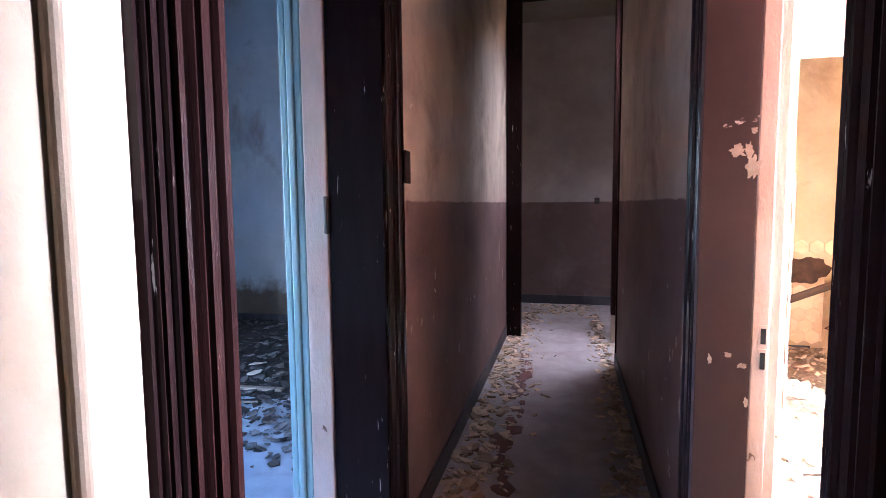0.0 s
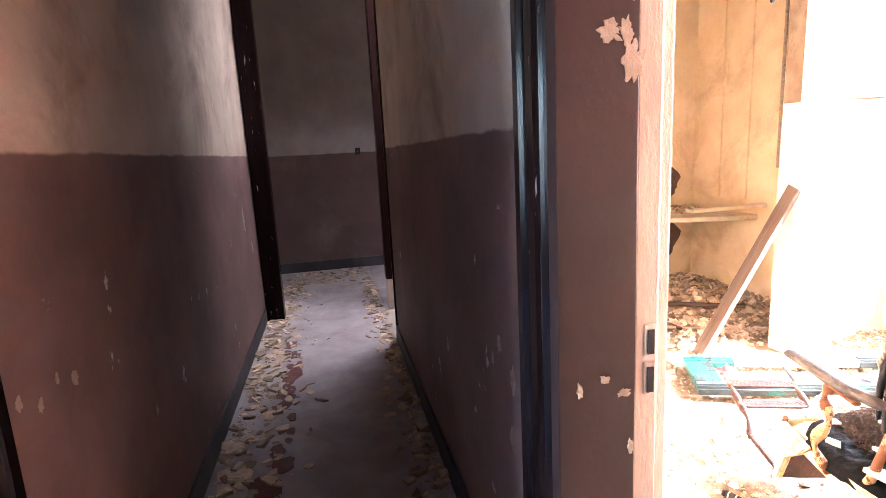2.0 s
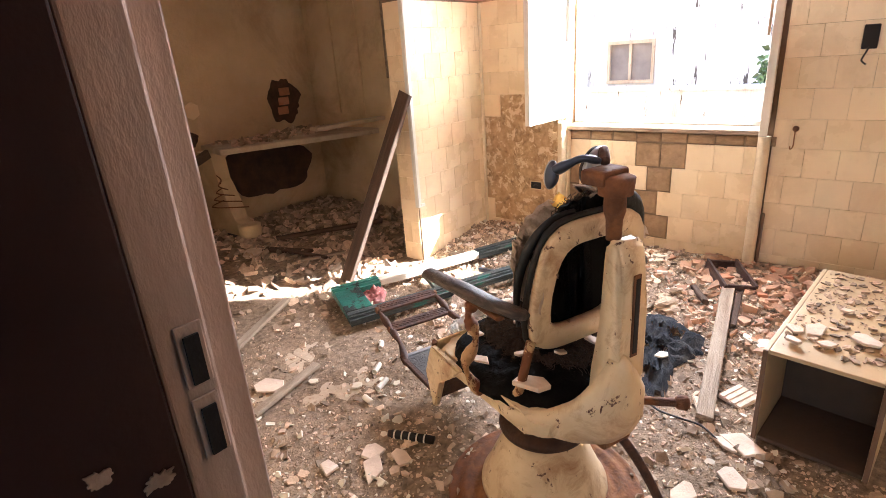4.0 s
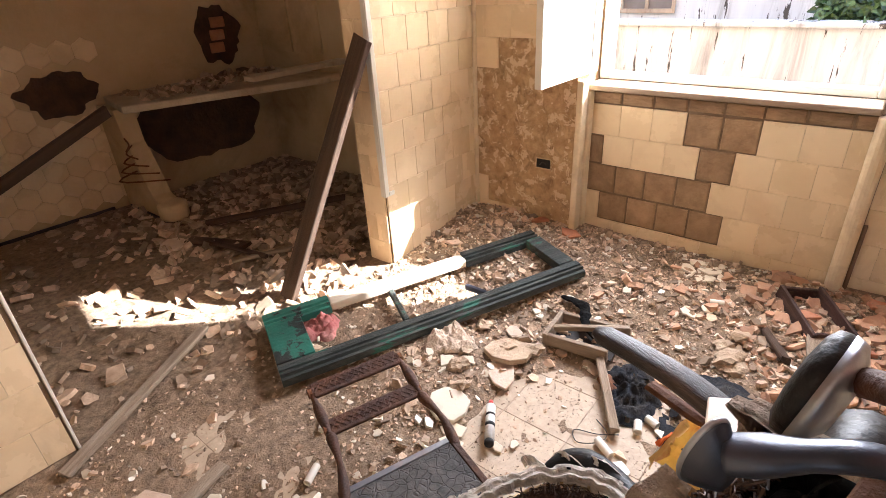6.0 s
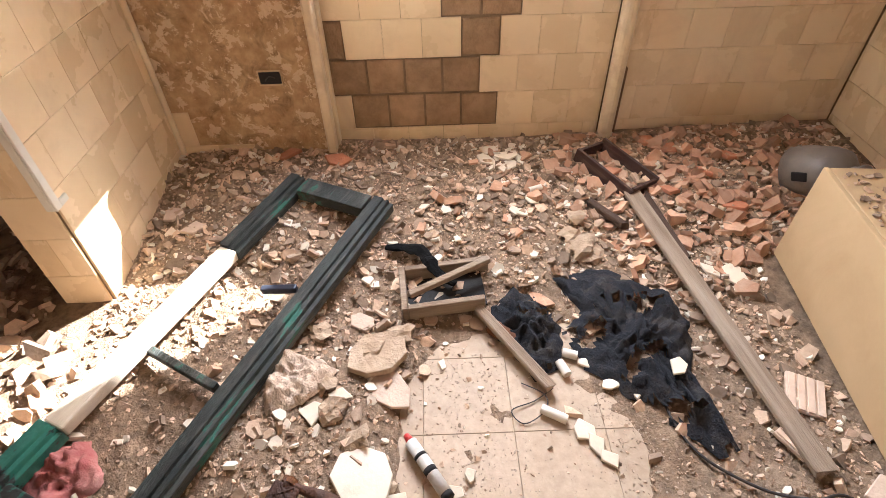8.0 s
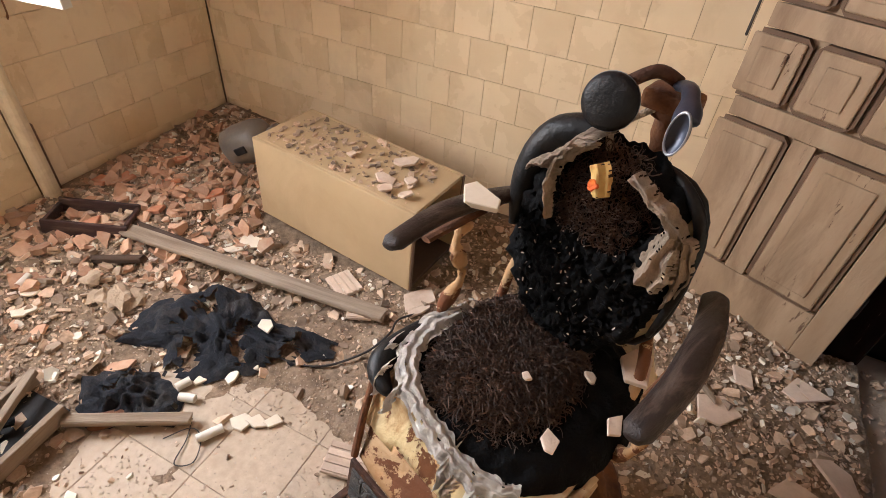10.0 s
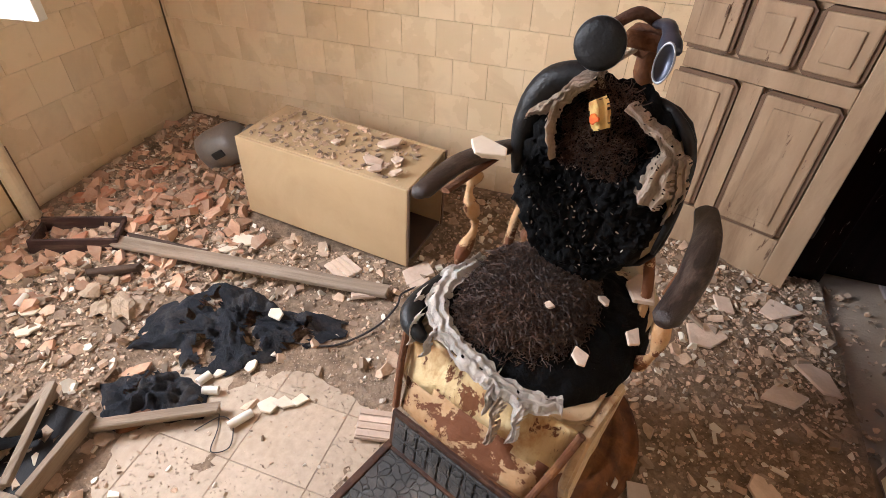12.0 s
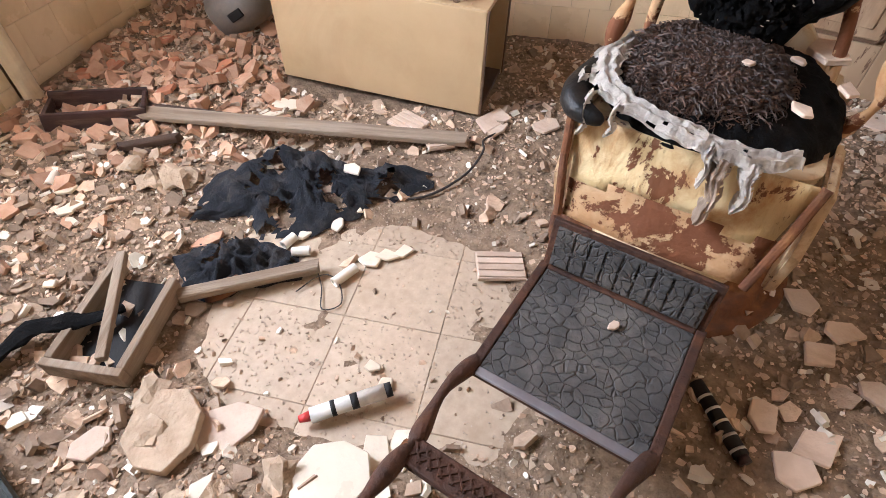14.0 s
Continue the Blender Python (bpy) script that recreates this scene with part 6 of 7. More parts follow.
for i, (x, y, l, a) in enumerate(((-3.05, 3.30, 0.55, 8), (-2.85, 3.42, 0.70, 3), (-3.20, 3.55, 0.60, -9), (-2.70, 3.62, 0.65, 12), (-3.10, 3.74, 0.50, 5), (-2.50, 3.30, 0.40, -14))):
    c, d = l / 2 * math.cos(math.radians(a)), l / 2 * math.sin(math.radians(a))
    plank((x - c, y - d, 0.008), (x + c, y + d, 0.012), 0.028, 0.012, M_OLDWOOD if i % 2 else M_DARKBEAM, "thin splintered lath on the side room floor", "lath", seed=40 + i, group="broken door pieces")
for i, (x, y, rr) in enumerate(((-3.35, 4.25, 0.17), (-3.13, 4.33, 0.12), (-2.93, 4.52, 0.09), (-2.98, 4.15, 0.11), (-2.80, 4.28, 0.08), (-3.75, 4.6, 0.06))):
    shard(x, y, rr, 300 + i, M_SHARDWHITE, "pale plaster flake lying on black residue", z=max(0.0, ash_height(x, y)) + 0.022, thick=0.008, tilt=7, group="pale plaster flakes", name="plaster_flake", asp=0.6)
plank((2.06, 4.22, 0.03), (1.36, 3.84, 0.022), 0.05, 0.022, M_OLDWOOD, "grey batten lying on the dusty floor", "batten", seed=5)
plank((1.30, 3.34, 0.03), (1.71, 3.44, 0.03), 0.045, 0.022, M_OLDWOOD, "short grey batten among the crumbs", "batten", seed=6)
plank((2.47, 4.62, 0.075), (2.74, 4.45, 0.085), 0.035, 0.018, M_OLDWOOD, "pale split lath in the alcove", "lath", seed=7)
plank((2.45, 5.05, 0.09), (2.62, 4.72, 0.075), 0.08, 0.02, M_DARKBEAM, "brown board end in the alcove", "board", seed=8)
plank((2.62, 5.15, 0.11), (3.4, 4.75, 0.10), 0.05, 0.03, M_DARKBEAM, "dark beam lying in the alcove", "beam", seed=9)
plank((2.50, 4.95, 0.09), (2.60, 4.50, 0.08), 0.03, 0.02, M_DARKBEAM, "dark stick in the alcove", "stick", seed=10)
plank((1.55, 5.75, 0.38), (2.44, 5.62, 0.80), 0.07, 0.06, M_DARKBEAM, "rusty brown beam leaning on the broken counter", "beam", seed=11)
plank((1.18, 1.62, 0.05), (1.28, 1.52, 0.05), 0.02, 0.012, M_OLDWOOD, "small splinter on the floor", "stick", seed=12)

# small box frame with a stick across it
sf = thing("small_frame", pose(2.872, 2.905, 0.028, 2, -3, 62), "small weathered wooden box frame lying empty", "wooden frame")
part("side", box((0, 0, 0), (0.020, 0.19, 0.058), 0.003), M_OLDWOOD, sf)
S1, S2 = 0.27, 0.19
sf.matrix_world = Matrix.Translation((2.858, 2.912, 0.024)) @ pose(0, 0, 0, 2, -3, -85)
part("side", box((0.021, 0, 0), (S1, 0.020, 0.056), 0.003), M_OLDWOOD, sf)
part("side", box((0.021, S2 - 0.020, 0), (S1 + 0.04, S2, 0.056), 0.003), M_OLDWOOD, sf)
part("cross_stick", box((0, -0.011, 0), (0.30, 0.011, 0.022), 0.003, pose(0.03, 0.055, 0.05, 0, -2, 20)), M_OLDWOOD, sf)
# black sheet stands in for the dark inside of the frame
part("bottom", box((0.02, 0.02, -0.004), (0.28, S2 - 0.02, 0.001)), M_BLACK, sf)
plank((2.88, 2.67, 0.05), (2.575, 2.475, 0.030), 0.032, 0.030, M_OLDWOOD, "square stick with dark ends beside the frame", "stick", roll=10, seed=14)
tagged(mesh_ob("shoe_sole", wobble(tube(bent([(3.16, 2.98, 0.075), (3.12, 2.86, 0.09), (3.02, 2.80, 0.085), (2.98, 2.74, 0.06)], 5), [0.012 + 0.013 * math.sin(math.pi * i / 15) for i in range(16)], 10, flat=0.4), 0.012, 25, 4), M_VINYL), "curled dark strip of leather by the frame", "leather strip")
tagged(mesh_ob("rust_lump", wobble(lathe([(0.03, 0.0), (0.05, 0.02), (0.045, 0.05), (0.02, 0.065)], 20), 0.02, 18, 2), M_RUST, None, True), "rusted lump half under the cloth", "rusty lump").matrix_world = pose(2.80, 2.60, 0.004, 10, 8, 40) @ Matrix.Diagonal((1.2, 0.7, 0.5, 1))


def cloth(name, outline_pts, z, label, mat, seed, lift=0.03, torn=9.0):
    """Crumpled cloth inside an outline, with folds and a ragged rim."""
    P = [Vector((*p, 0)) for p in outline_pts]
    c = sum(P, Vector()) / len(P)
    rim = []
    for i in range(len(P)):
        a, b = P[i], P[(i + 1) % len(P)]
        for k in range(10):
            q = a.lerp(b, k / 10)
            rim.append(q + (q - c).normalized() * 0.022 * noise.noise(q * 24 + Vector((seed, 0, 0))))
    bm = bmesh.new()
    rings = [[bm.verts.new(c)]]
    R = 16
    for j in range(1, R + 1):
        ring = []
        for q in rim:
            p = c.lerp(q, j / R)
            f = abs(noise.noise(Vector((p.x * 9, p.y * 9, seed)))) + 0.55 * abs(noise.noise(Vector((p.x * 26, p.y * 26, seed + 3)))) + 0.3 * noise.noise(Vector((p.x * 60, p.y * 60, seed + 5)))
            ring.append(bm.verts.new((p.x, p.y, max(0, heap(p.x, p.y)) + z + lift * (1 - (j / R) ** 5) * (0.25 + 1.5 * f))))
        rings.append(ring)
    n = len(rim)
    rings[0][0].co.z = max(0, heap(c.x, c.y)) + z + lift * 0.5
    for i in range(n):
        bm.faces.new((rings[0][0], rings[1][i], rings[1][(i + 1) % n]))
    for a, b in zip(rings[1:], rings[2:]):
        for i in range(n):
            q = a[i].co
            if noise.noise(Vector((q.x * 11, q.y * 11, seed + 20))) + 0.5 * noise.noise(Vector((q.x * 31, q.y * 31, seed + 30))) < torn:
                bm.faces.new((a[i], b[i], b[(i + 1) % n], a[(i + 1) % n]))
    ob = mesh_ob(name, bm, mat, None, True)
    return tagged(ob, label, "cloth")


M_CLOTH = surf("navy_knit", (0.017, 0.019, 0.027), (0.006, 0.0065, 0.009), 34.0, 0.95, stain=(0.16, 0.13, 0.10), stain_amount=0.35, stain_scale=9.0, bump=0.9, bump_scale=160)
M_PINKRAG = surf("faded_pink_cloth", (0.42, 0.13, 0.12), (0.28, 0.08, 0.075), 9.0, 0.95, stain=(0.55, 0.38, 0.32), stain_amount=0.5, stain_scale=6.0, bump=0.5)
cloth("navy_garment", ((3.02, 2.40), (3.05, 2.22), (2.94, 2.02), (2.80, 2.00), (2.62, 2.06), (2.38, 2.02), (2.36, 2.08), (2.52, 2.22), (2.66, 2.36), (2.80, 2.40), (2.88, 2.33)), 0.006, "torn navy knitted garment lying on the floor", M_CLOTH, 3.0, 0.052, 0.36)
cloth("navy_rag", ((2.98, 2.54), (2.92, 2.43), (2.78, 2.40), (2.66, 2.44), (2.62, 2.52), (2.74, 2.57), (2.82, 2.64), (2.92, 2.62)), 0.005, "crumpled dark rag beside the small frame", M_CLOTH, 8.0, 0.045, 0.40)
cloth("pink_rag", ((2.36, 3.66), (2.47, 3.74), (2.44, 3.84), (2.32, 3.86), (2.26, 3.76)), 0.005, "faded pink rag inside the green sash", M_PINKRAG, 5.0, 0.05)
cloth("grey_rag", ((2.62, 3.30), (2.74, 3.34), (2.72, 3.20), (2.66, 3.10), (2.54, 3.18), (2.52, 3.28)), 0.006, "grey shredded rag in the rubble", M_RAG, 6.0, 0.04)
shard(2.615, 2.115, 0.036, 190, M_SHARDWHITE, "cream tile shard lying on the cloth", z=0.070, thick=0.009)

# white pipe, tubes, sandal, drawer, cable
M_PVC = surf("white_pipe", (0.80, 0.76, 0.68), (0.70, 0.64, 0.54), 8.0, 0.4, stain=(0.4, 0.3, 0.2), stain_amount=0.35, stain_scale=12.0, bump=0.05)


def pipe(x, y, l, r, rz, label="short piece of white plastic pipe"):
    bm = bmesh.new()
    seg = 18
    rings = []
    for rad, xx in ((r * 0.8, -l / 2 + 0.004), (r * 0.8, -l / 2), (r, -l / 2), (r, l / 2), (r * 0.8, l / 2), (r * 0.8, l / 2 - 0.004)):
        rings.append([bm.verts.new((xx, rad * math.cos(2 * math.pi * i / seg), rad * math.sin(2 * math.pi * i / seg))) for i in range(seg)])
    for a, b in zip(rings, rings[1:]):
        for i in range(seg):
            bm.faces.new((a[i], a[(i + 1) % seg], b[(i + 1) % seg], b[i]))
    bm.faces.new(rings[0][::-1])
    bm.faces.new(rings[-1])
    ob = mesh_ob("pipe_piece", bm, M_PVC)
    ob.matrix_world = pose(x, y, max(0, heap(x, y)) + r + 0.002, 0, 0, rz)
    return tagged(ob, label, "pipe", "white pipe pieces")


pipe(2.51, 2.485, 0.075, 0.014, 60)
pipe(2.66, 2.43, 0.05, 0.014, 20)
pipe(2.71, 2.40, 0.045, 0.014, 70)
pipe(3.44, 2.40, 0.055, 0.012, 110)
pipe(1.86, 3.18, 0.07, 0.013, 25)
pipe(1.78, 3.06, 0.08, 0.013, 15)
pipe(1.66, 3.02, 0.06, 0.013, 80)
pipe(2.02, 3.32, 0.06, 0.012, 40)
M_TUBE = surf("white_paint_tube", (0.72, 0.70, 0.66), (0.60, 0.56, 0.5), 9.0, 0.4, stain=(0.2, 0.15, 0.1), stain_amount=0.4, stain_scale=20)
tb = thing("sealant_tube", pose(2.374, 2.842, 0.030, 0, 2, 32.5), "white printed sealant tube with a red cap on the floor", "tube")
part("barrel", tube([(-0.09, 0, 0), (0.075, 0, 0)], 0.017, 18), M_TUBE, tb, "", True)
part("band", tube([(-0.03, 0, 0), (-0.014, 0, 0)], 0.0175, 18), M_BLACK, tb, "black printed band", True)
part("band", tube([(0.02, 0, 0), (0.03, 0, 0)], 0.0175, 18), M_BLACK, tb, "", True)
part("plunger", tube([(-0.105, 0, 0), (-0.0905, 0, 0)], 0.016, 18), M_BLACK, tb, "", True)
M_RED = surf("red_plastic", (0.6, 0.05, 0.04), (0.45, 0.03, 0.03), 9.0, 0.4)
part("cap", tube([(0.0755, 0, 0), (0.10, 0, 0)], [0.012, 0.008], 14), M_RED, tb, "red cap", True)
tb = thing("sealant_tube", pose(1.596, 2.694, 0.030, 0, -2, 115), "black and white printed tube lying by the chair's base", "tube")
part("barrel", tube([(-0.085, 0, 0), (0.085, 0, 0)], 0.016, 18), M_BLACK, tb, "", True)
for x in (-0.05, -0.02, 0.01, 0.04, 0.07):
    part("band", tube([(x, 0, 0), (x + 0.006, 0, 0)], 0.0165, 18), M_TUBE, tb, "", True)
part("plunger", tube([(0.0855, 0, 0), (0.10, 0, 0)], 0.013, 18), M_BROWN, tb, "", True)
M_TRAY = surf("dark_red_drawer_wood", (0.06, 0.022, 0.016), (0.028, 0.012, 0.009), 6.0, 0.7, stain=(0.3, 0.2, 0.13), stain_amount=0.4, stain_scale=8.0, stretch=(0.6, 4, 4), bump=0.4)
dr = thing("drawer_box", pose(3.535, 2.068, 0.078, 6, -8, 33), "dark broken wooden drawer tray full of rubble", "drawer")
part("front", box((-0.15, -0.085, 0), (0.15, -0.070, 0.085), 0.003), M_TRAY, dr)
part("back", box((-0.15, 0.070, 0), (0.15, 0.085, 0.075), 0.003), M_TRAY, dr)
part("end", box((-0.15, -0.0695, 0), (-0.136, 0.0695, 0.08), 0.003), M_TRAY, dr)
part("end", box((0.136, -0.0695, 0), (0.15, 0.0695, 0.07), 0.003), M_TRAY, dr)
part("bottom", box((-0.135, -0.069, 0.0), (0.135, 0.069, 0.008)), M_BOARDIN, dr)
shard(3.515, 2.085, 0.05, 195, M_BIT, "orange brick flake lying in the drawer", z=0.125, thick=0.012, group="brick flakes")
M_CABLE = surf("dark_cable", (0.04, 0.03, 0.025), (0.025, 0.02, 0.018), 9.0, 0.6)


def wire(points, r, label):
    line = bent([(x, y, max(0.0, heap(x, y)) + r + 0.004 + dz) for x, y, dz in points], 6)
    return tagged(mesh_ob("cable", tube(line, r, 7), M_CABLE, None, True), label, "cable", "loose cables")


wire(((2.62, 2.16, 0), (2.50, 2.17, 0.004), (2.38, 2.13, 0.0), (2.28, 2.02, 0.01), (2.24, 1.92, 0.03), (2.25, 1.84, 0.02), (2.20, 1.75, 0)), 0.004, "dark cable curling over the rubble")
wire(((2.60, 2.47, 0), (2.56, 2.53, 0.0), (2.53, 2.60, 0.004), (2.49, 2.57, 0.0), (2.52, 2.51, 0.01), (2.57, 2.50, 0.012), (2.62, 2.56, 0)), 0.0018, "thin looped wire by the white pipe")

# shards lying on the chair
for i, (x, y, z, r) in enumerate(((-0.15, -0.13, 0.560, 0.055), (-0.02, 0.10, 0.602, 0.014), (-0.135, 0.16, 0.572, 0.026), (0.06, -0.07, 0.598, 0.018), (-0.10, -0.02, 0.577, 0.018), (-0.02, -0.10, 0.592, 0.018), (-0.20, 0.03, 0.567, 0.030), (0.10, -0.10, 0.590, 0.030), (0.228, 0.02, 0.868, 0.050), (0.0, 0.50, 0.2155, 0.014))):
    p = CHAIR @ Vector((x, y, z))
    shard(p.x, p.y, r, 200 + i, M_SHARD if i != 8 else M_SHARDWHITE, "plaster shard lying on the chair", z=p.z, thick=0.008 if i not in (0, 8) else 0.014, tilt=8, group="shards on the chair")

# ---- the alcove ----
M_CONCRETE = surf("old_counter_slab", (0.58, 0.48, 0.35), (0.44, 0.35, 0.24), 8.0, 0.85, stain=(0.2, 0.13, 0.08), stain_amount=0.5, stain_scale=3.0, bump=0.6)
ct = thing("counter", pose(0, 0, 0), "broken masonry kitchen counter with a thin slab, littered", "counter")
bm = add_prism(bmesh.new(), [(2.47, 5.50), (3.66, 5.10), (3.80, 5.10), (3.80, 5.998), (2.56, 5.998)], "z", 0.780, 0.825)
bmesh.ops.bevel(bm, geom=bm.edges[:], offset=0.006, segments=1, affect="EDGES")
part("slab", bm, M_CONCRETE, ct, "pale counter slab with a worn edge")
prof = [(5.48, 0.10), (5.46, 0.20), (5.55, 0.24), (5.60, 0.34), (5.66, 0.50), (5.70, 0.56), (5.74, 0.77), (5.998, 0.778), (5.998, 0.10)]
part("support", wobble(add_prism(bmesh.new(), prof, "x", 2.50, 2.62), 0.01, 9, 3), M_CREAM, ct, "broken plastered support")
part("support_foot", box((2.49, 5.42, 0.0), (2.63, 5.996, 0.099), 0.02), M_BASE, ct, "black painted foot")
part("support_cap", lathe([(0.075, 0.10), (0.09, 0.12), (0.09, 0.20), (0.06, 0.21)], 24), M_CREAM, ct, "rounded plaster end", True).matrix_local = pose(2.56, 5.44, 0)
for i in range(5):
    part("rebar", tube(bent([(2.50 + 0.03 * i, 5.70, 0.60 - 0.05 * i), (2.48 - 0.03 * i, 5.60, 0.58 - 0.05 * i), (2.42 + 0.05 * i, 5.50, 0.57 - 0.06 * i)], 4), 0.005), M_RUST, ct, "rusty bent bar")
part("ledge", box((3.05, 5.0, 0.90), (3.80, 5.10, 0.93), 0.004), M_CONCRETE, ct)
me = chip_mesh("counter_crumbs", 260, lambda rng: (rng.uniform(2.62, 3.75), rng.uniform(5.45, 5.95), 0.828), (0.008, 0.05), M_CHIP, 88)
tagged(new("counter_crumbs", me), "rubble lying on the counter slab", "rubble", kind="stuff")


def wall_patch(name, cx, cz, rx, rz, y, mat, seed, label):
    """A ragged patch for plaster that has fallen, with a lip of broken plaster round it, or for painted shade."""
    pts = []
    for i in range(36):
        a = 2 * math.pi * i / 36
        k = 1 + 0.30 * noise.noise(Vector((math.cos(a) * 2, math.sin(a) * 2, seed)))
        k += 0.12 * noise.noise(Vector((math.cos(a) * 7, math.sin(a) * 7, seed)))
        pts.append((cx + rx * k * math.cos(a), cz + rz * k * math.sin(a)))
    return structure(name, add_prism(bmesh.new(), pts, "y", y - 0.004, y + 0.004), mat, label, "wall")


M_BRICKSHADE = surf("dark_brick_and_shade", (0.12, 0.062, 0.038), (0.045, 0.026, 0.017), 9.0, 0.95, stain=(0.05, 0.03, 0.02), stain_amount=0.6, stain_scale=5.0, bump=1.0, bump_scale=30)
wall_patch("hole_wall_upper", 3.45, 1.10, 0.17, 0.20, 5.998, M_BRICKSHADE, 2.0, "hole in the plaster showing dark brick")
# dark patch stands in for the shaded recess below the counter slab
wall_patch("hole_wall_low", 3.16, 0.52, 0.50, 0.26, 5.997, M_BRICKSHADE, 4.0, "wide dark patch imitating the shaded recess under the counter")
wall_patch("hole_wall_left", 2.33, 0.88, 0.22, 0.13, 5.996, M_BRICKSHADE, 6.0, "broken plaster where the counter meets the wall")
for i in range(3):
    tagged(mesh_ob("brick", box((3.36 + 0.02 * i, 5.975, 0.98 + 0.085 * i), (3.47 + 0.02 * i, 5.993, 1.05 + 0.085 * i), 0.006), M_BIT), "bare brick showing in the wall hole", "brick", "bare bricks")
structure("alcove_pipe", tube([(3.79, 4.9, 1.25), (3.79, 4.9, CEIL - 0.01)], 0.018, 12), M_OLDWOOD, "old vertical pipe on the alcove wall", "pipe")
bm = bmesh.new()
for y in (4.3, 4.62, 5.25, 5.6):
    add_box(bm, (3.786, y, 0.95), (3.803, y + 0.30, CEIL - 0.005), 0.004)
structure("alcove_boards", bm, M_CREAM, "cream vertical boards on the alcove wall", "wall")

# ---- fixtures on the walls ----
ol = thing("wall_socket", pose(3.738, 3.425, 0.468), "empty dark socket hole in the bare plaster", "socket")
part("hole", box((-0.004, -0.042, -0.026), (0.0035, 0.042, 0.026), 0.002), M_BLACK, ol)
part("rim", tube([(-0.004, 0.044 * (1 if i in (0, 3, 4) else -1), 0.028 * (1 if i in (0, 1, 4) else -1)) for i in range(5)], 0.004, 6), M_CREAM, ol)
part("wire", tube(bent([(-0.005, 0.02, -0.01), (-0.015, 0.0, 0.01), (-0.006, -0.02, 0.0)], 4), 0.0025, 6), M_CABLE, ol)
sk = thing("broken_switch", pose(3.848, 1.655, 1.345), "broken black wall switch hanging by its wires", "switch")
part("box_hole", box((-0.012, -0.03, -0.06), (-0.001, 0.032, 0.05), 0.004), M_BLACK, sk)
part("wire", tube(bent([(-0.012, 0.0, -0.05), (-0.03, 0.01, -0.08), (-0.02, 0.02, -0.11), (-0.025, 0.0, -0.13)], 5), 0.004, 7), M_CABLE, sk)
hk = thing("wall_hook", pose(3.848, 1.90, 0.90), "rusted iron hook on the tiled wall", "hook")
part("plate", lathe([(0.016, 0.0), (0.014, 0.008), (0.004, 0.012)], 14), M_RUST, hk).matrix_local = pose(0, 0, 0, 0, -90, 0)
part("hook", tube(bent([(-0.01, 0, 0), (-0.014, 0, -0.04), (-0.012, 0, -0.09), (-0.022, 0.01, -0.105), (-0.03, 0.012, -0.09)], 5), 0.003, 7), M_RUST, hk)
cord = thing("hanging_cord", pose(2.05, 3.2, 0), "thin lamp cord hanging from the ceiling", "cord")
part("cord", tube([(0, 0, CEIL - 0.001), (0.005, 0, 2.6), (0.0, 0, 2.16)], 0.004, 7), M_CABLE, cord)
part("end", lathe([(0.006, 2.12), (0.010, 2.125), (0.010, 2.155), (0.005, 2.16)], 12), M_BLACK, cord)
M_GREENINK = surf("green_marker", (0.01, 0.16, 0.09), (0.008, 0.12, 0.07), 9.0, 0.6)


def scrawl(text, x, z, size, label):
    cu = bpy.data.curves.new("scrawl", "FONT")
    cu.body, cu.size, cu.extrude = text, size, 0.0008
    cu.align_x = "CENTER"
    tmp = bpy.data.objects.new("tmp", cu)
    scene.collection.objects.link(tmp)
    me = bpy.data.meshes.new_from_object(tmp.evaluated_get(bpy.context.evaluated_depsgraph_get()))
    bpy.data.objects.remove(tmp)
    me.materials.clear()
    me.materials.append(M_GREENINK)
    ob = new("scrawl", me)
    ob.matrix_world = pose(x, 3.921, z, 90, 0, 0)
    return tagged(ob, label, "writing", "green writing")


for tx, z, s in (("N", 1.62, 0.10), ("5", 1.49, 0.10), ("1", 1.39, 0.10), ("x", 1.25, 0.13), ("5 9", 1.17, 0.075)):
    scrawl(tx, 1.345, z, s, "green hand-scrawled figures on the partition tiles")

# ---- tiles ----
T = 0.155


def tile_mesh(w, h, d, name, mat, bev=0.0022):
    """One tile, its back on the wall and its front edges rounded: x across, y out, z up."""
    a, b = w / 2, h / 2
    vs = [(-a, 0, -b), (a, 0, -b), (a, 0, b), (-a, 0, b), (-a, -d + bev, -b), (a, -d + bev, -b), (a, -d + bev, b), (-a, -d + bev, b),
          (-a + bev, -d, -b + bev), (a - bev, -d, -b + bev), (a - bev, -d, b - bev), (-a + bev, -d, b - bev)]
    fs = [(8, 9, 10, 11)] + [(i, (i + 1) % 4, 4 + (i + 1) % 4, 4 + i) for i in range(4)] + [(4 + i, 4 + (i + 1) % 4, 8 + (i + 1) % 4, 8 + i) for i in range(4)]
    me = bpy.data.meshes.new(name)
    me.from_pydata(vs, [], fs)
    me.materials.append(mat)
    return me


TILE = tile_mesh(T - 0.0010, T - 0.0010, 0.008, "tile", M_TILE, 0.0011)
BLOCK = tile_mesh(T - 0.009, T - 0.011, 0.007, "block", M_BLOCK, 0.005)
byname = bpy.data.objects


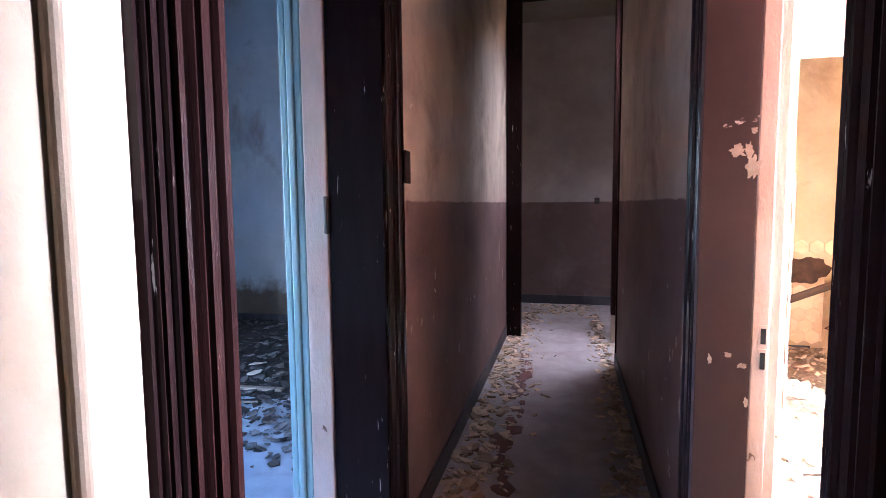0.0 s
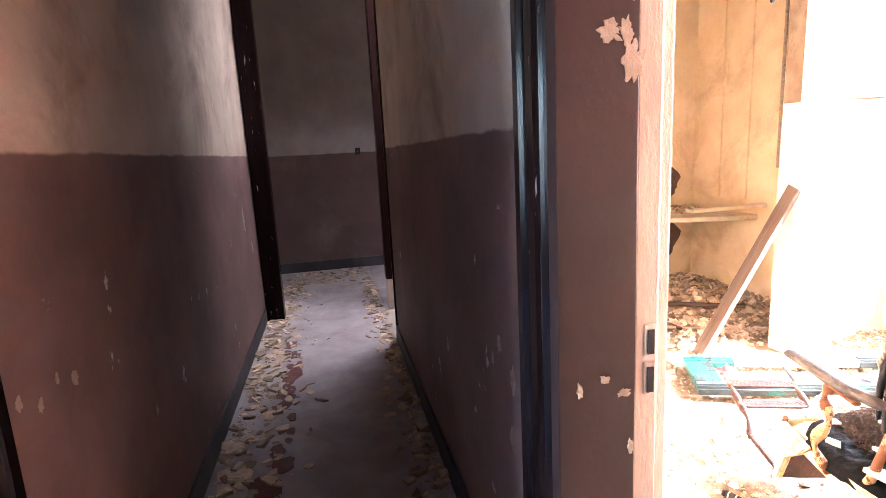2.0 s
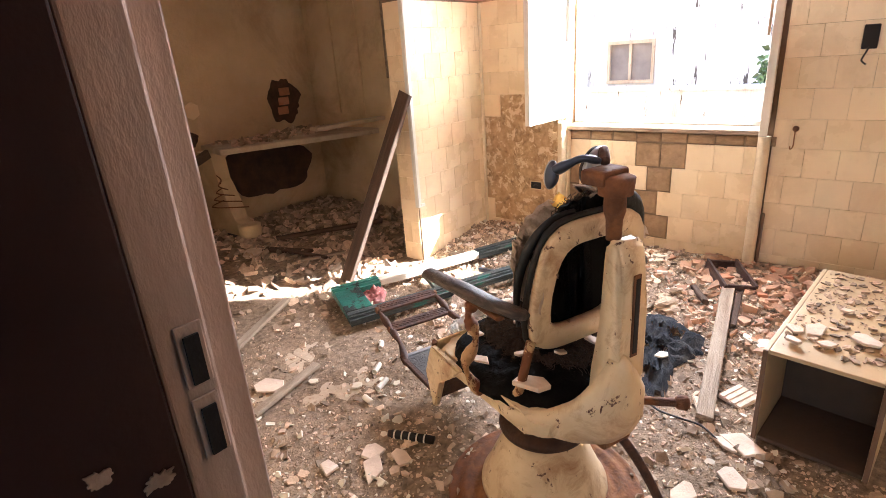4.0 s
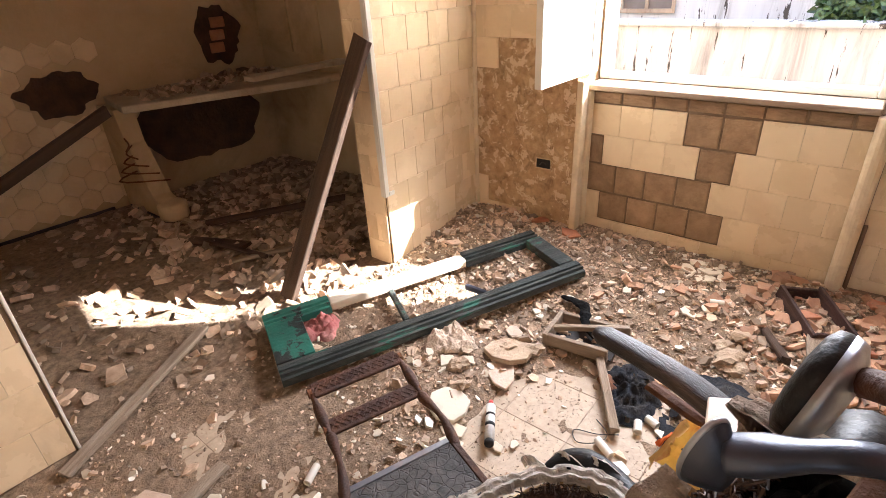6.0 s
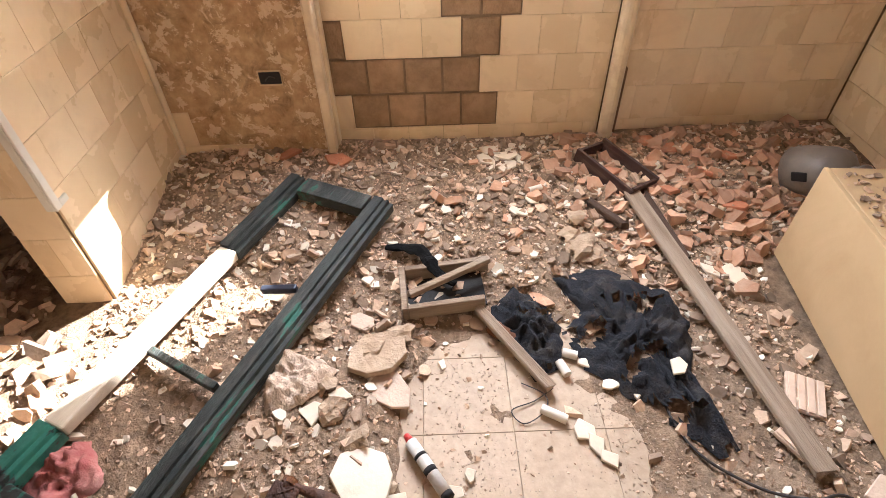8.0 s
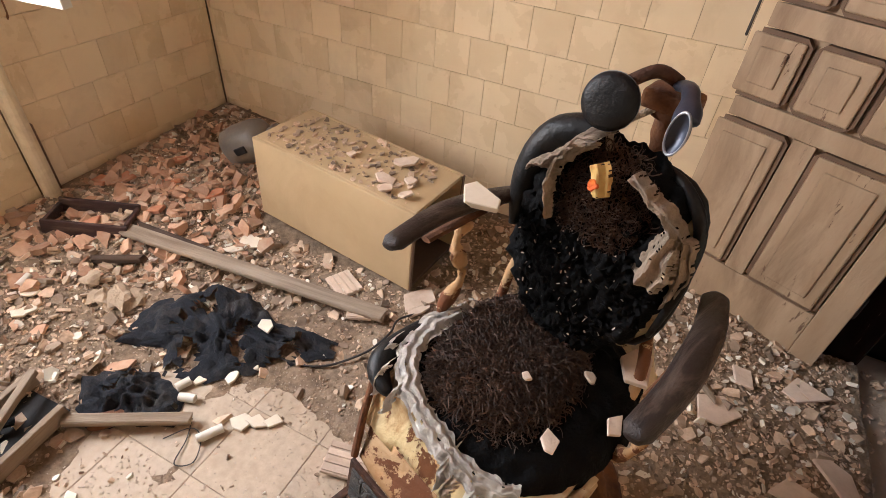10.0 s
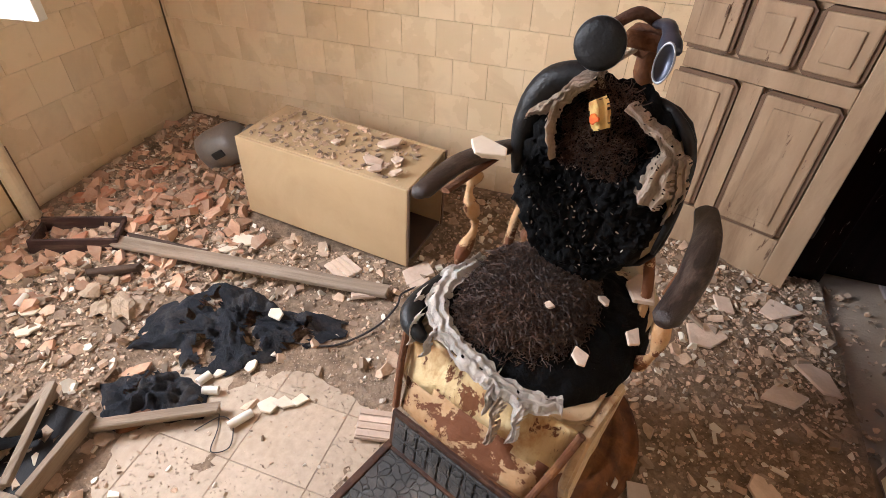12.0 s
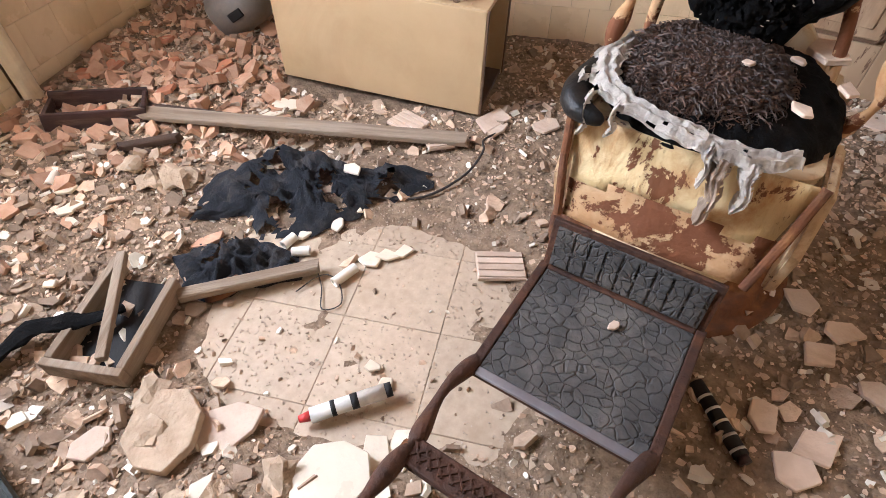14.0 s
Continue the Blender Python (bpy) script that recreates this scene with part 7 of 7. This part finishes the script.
def tiles(wall, start, along, turn, length, rows, keep=lambda u, r: "tile", z0=0.02):
    """Rows of square tiles in running bond on a wall; keep says what stands at a place: a tile, a bare block, or nothing."""
    rng = random.Random(hash_of(wall))
    parent = byname[wall]
    for r in range(rows):
        u = -T / 2 if r % 2 else 0.0
        while u < length - 0.004:
            a, b = max(u, 0.0), min(u + T, length)
            u += T
            if b - a < 0.012:
                continue
            what = keep((a + b) / 2, r)
            if not what:
                continue
            c = Vector(start) + Vector(along) * ((a + b) / 2)
            ob = new("tile" if what == "tile" else "mortar_block", TILE if what == "tile" else BLOCK)
            ob.matrix_world = pose(c.x, c.y, z0 + T * (r + 0.5), rng.uniform(-0.25, 0.25), 0, turn + rng.uniform(-0.3, 0.3)) @ Matrix.Diagonal(((b - a) / T, 1, 1, 1))
            ob.parent = parent


def hash_of(s):
    return sum(ord(c) * (i + 3) for i, c in enumerate(s))


def bay_keep(u, r):
    y = 3.225 - u
    if r == 4 and 2.42 < y < 2.73 or r == 3 and (y > 3.125 or 2.50 < y < 2.66) or r == 2 and y > 2.58 or r == 1 and 2.527 < y < 3.137:
        return "block"
    return "tile"


def peel_keep(u, r):
    y = 3.875 - u
    if r < 1 and y > 3.60 or r < 2 and y > 3.80:
        return "tile"
    if r >= 6 and (y > 3.72 or r >= 7):
        return "tile"
    return ""


tiles("wall_south", (0.72, 1.012, 0), (1, 0, 0), 180, 3.12, 11)
tiles("wall_east_south", (3.858, 2.0, 0), (0, -1, 0), -90, 0.98, 11)
tiles("wall_east_bay", (3.846, 3.215, 0), (0, -1, 0), -90, 1.15, 5, bay_keep)
for i in range(8):
    ob = new("mortar_block", BLOCK)
    ob.matrix_world = pose(3.846, 3.14 - i * T, 0.828, 0, 0, -90) @ Matrix.Diagonal((1, 1.2, 0.36, 1))
    ob.parent = byname["wall_east_bay"]
tiles("wall_east_north", (3.742, 3.872, 0), (0, -1, 0), -90, 0.60, 11, peel_keep)
tiles("wall_north_pier", (2.975, 3.884, 0), (1, 0, 0), 0, 0.745, 11)
tiles("wall_north_pier", (2.972, 4.043, 0), (0, -1, 0), -90, 0.157, 11, z0=0.02)
tiles("wall_hall_right", (0.70, 2.03, 0), (0, 1, 0), 90, 1.89, 11)
tiles("wall_north_left", (0.72, 3.934, 0), (1, 0, 0), 0, 0.705, 11)

# square floor tiles, bare where the rubble has been kicked aside
FT = tile_mesh(0.2492, 0.2492, 0.012, "floor_tile", M_FLOORTILE, 0.0015)
floor = byname["floor_room"]
for i in range(12):
    for j in range(11):
        ob = new("floor_tile", FT)
        ob.matrix_world = pose(0.72 + 0.25 * (i + 0.5), 1.10 + 0.25 * (j + 0.5), -0.012 + random.Random(i * 31 + j).uniform(-0.001, 0.001), -90, 0, 0)
        ob.parent = floor
# hexagonal tiles on the alcove wall
vs = [(0.075 * math.cos(radians(60 * i + 30)), 0, 0.075 * math.sin(radians(60 * i + 30))) for i in range(6)] + [(0.0715 * math.cos(radians(60 * i + 30)), -0.007, 0.0715 * math.sin(radians(60 * i + 30))) for i in range(6)]
HEX = bpy.data.meshes.new("hexagon_tile")
HEX.from_pydata(vs, [], [(6, 7, 8, 9, 10, 11)] + [(i, (i + 1) % 6, 6 + (i + 1) % 6, 6 + i) for i in range(6)])
HEX.materials.append(M_TILE)
for r in range(9):
    for k in range(9):
        x = 1.50 + 0.131 * k + (0.0655 if r % 2 else 0)
        z = 0.20 + 0.1135 * r
        if x > 2.56 or math.hypot((x - 2.33) / 0.24, (z - 0.88) / 0.15) < 1.0:
            continue
        ob = new("hexagon_tile", HEX)
        ob.matrix_world = pose(x, 6.0, z)
        ob.parent = byname["wall_alcove_north"]
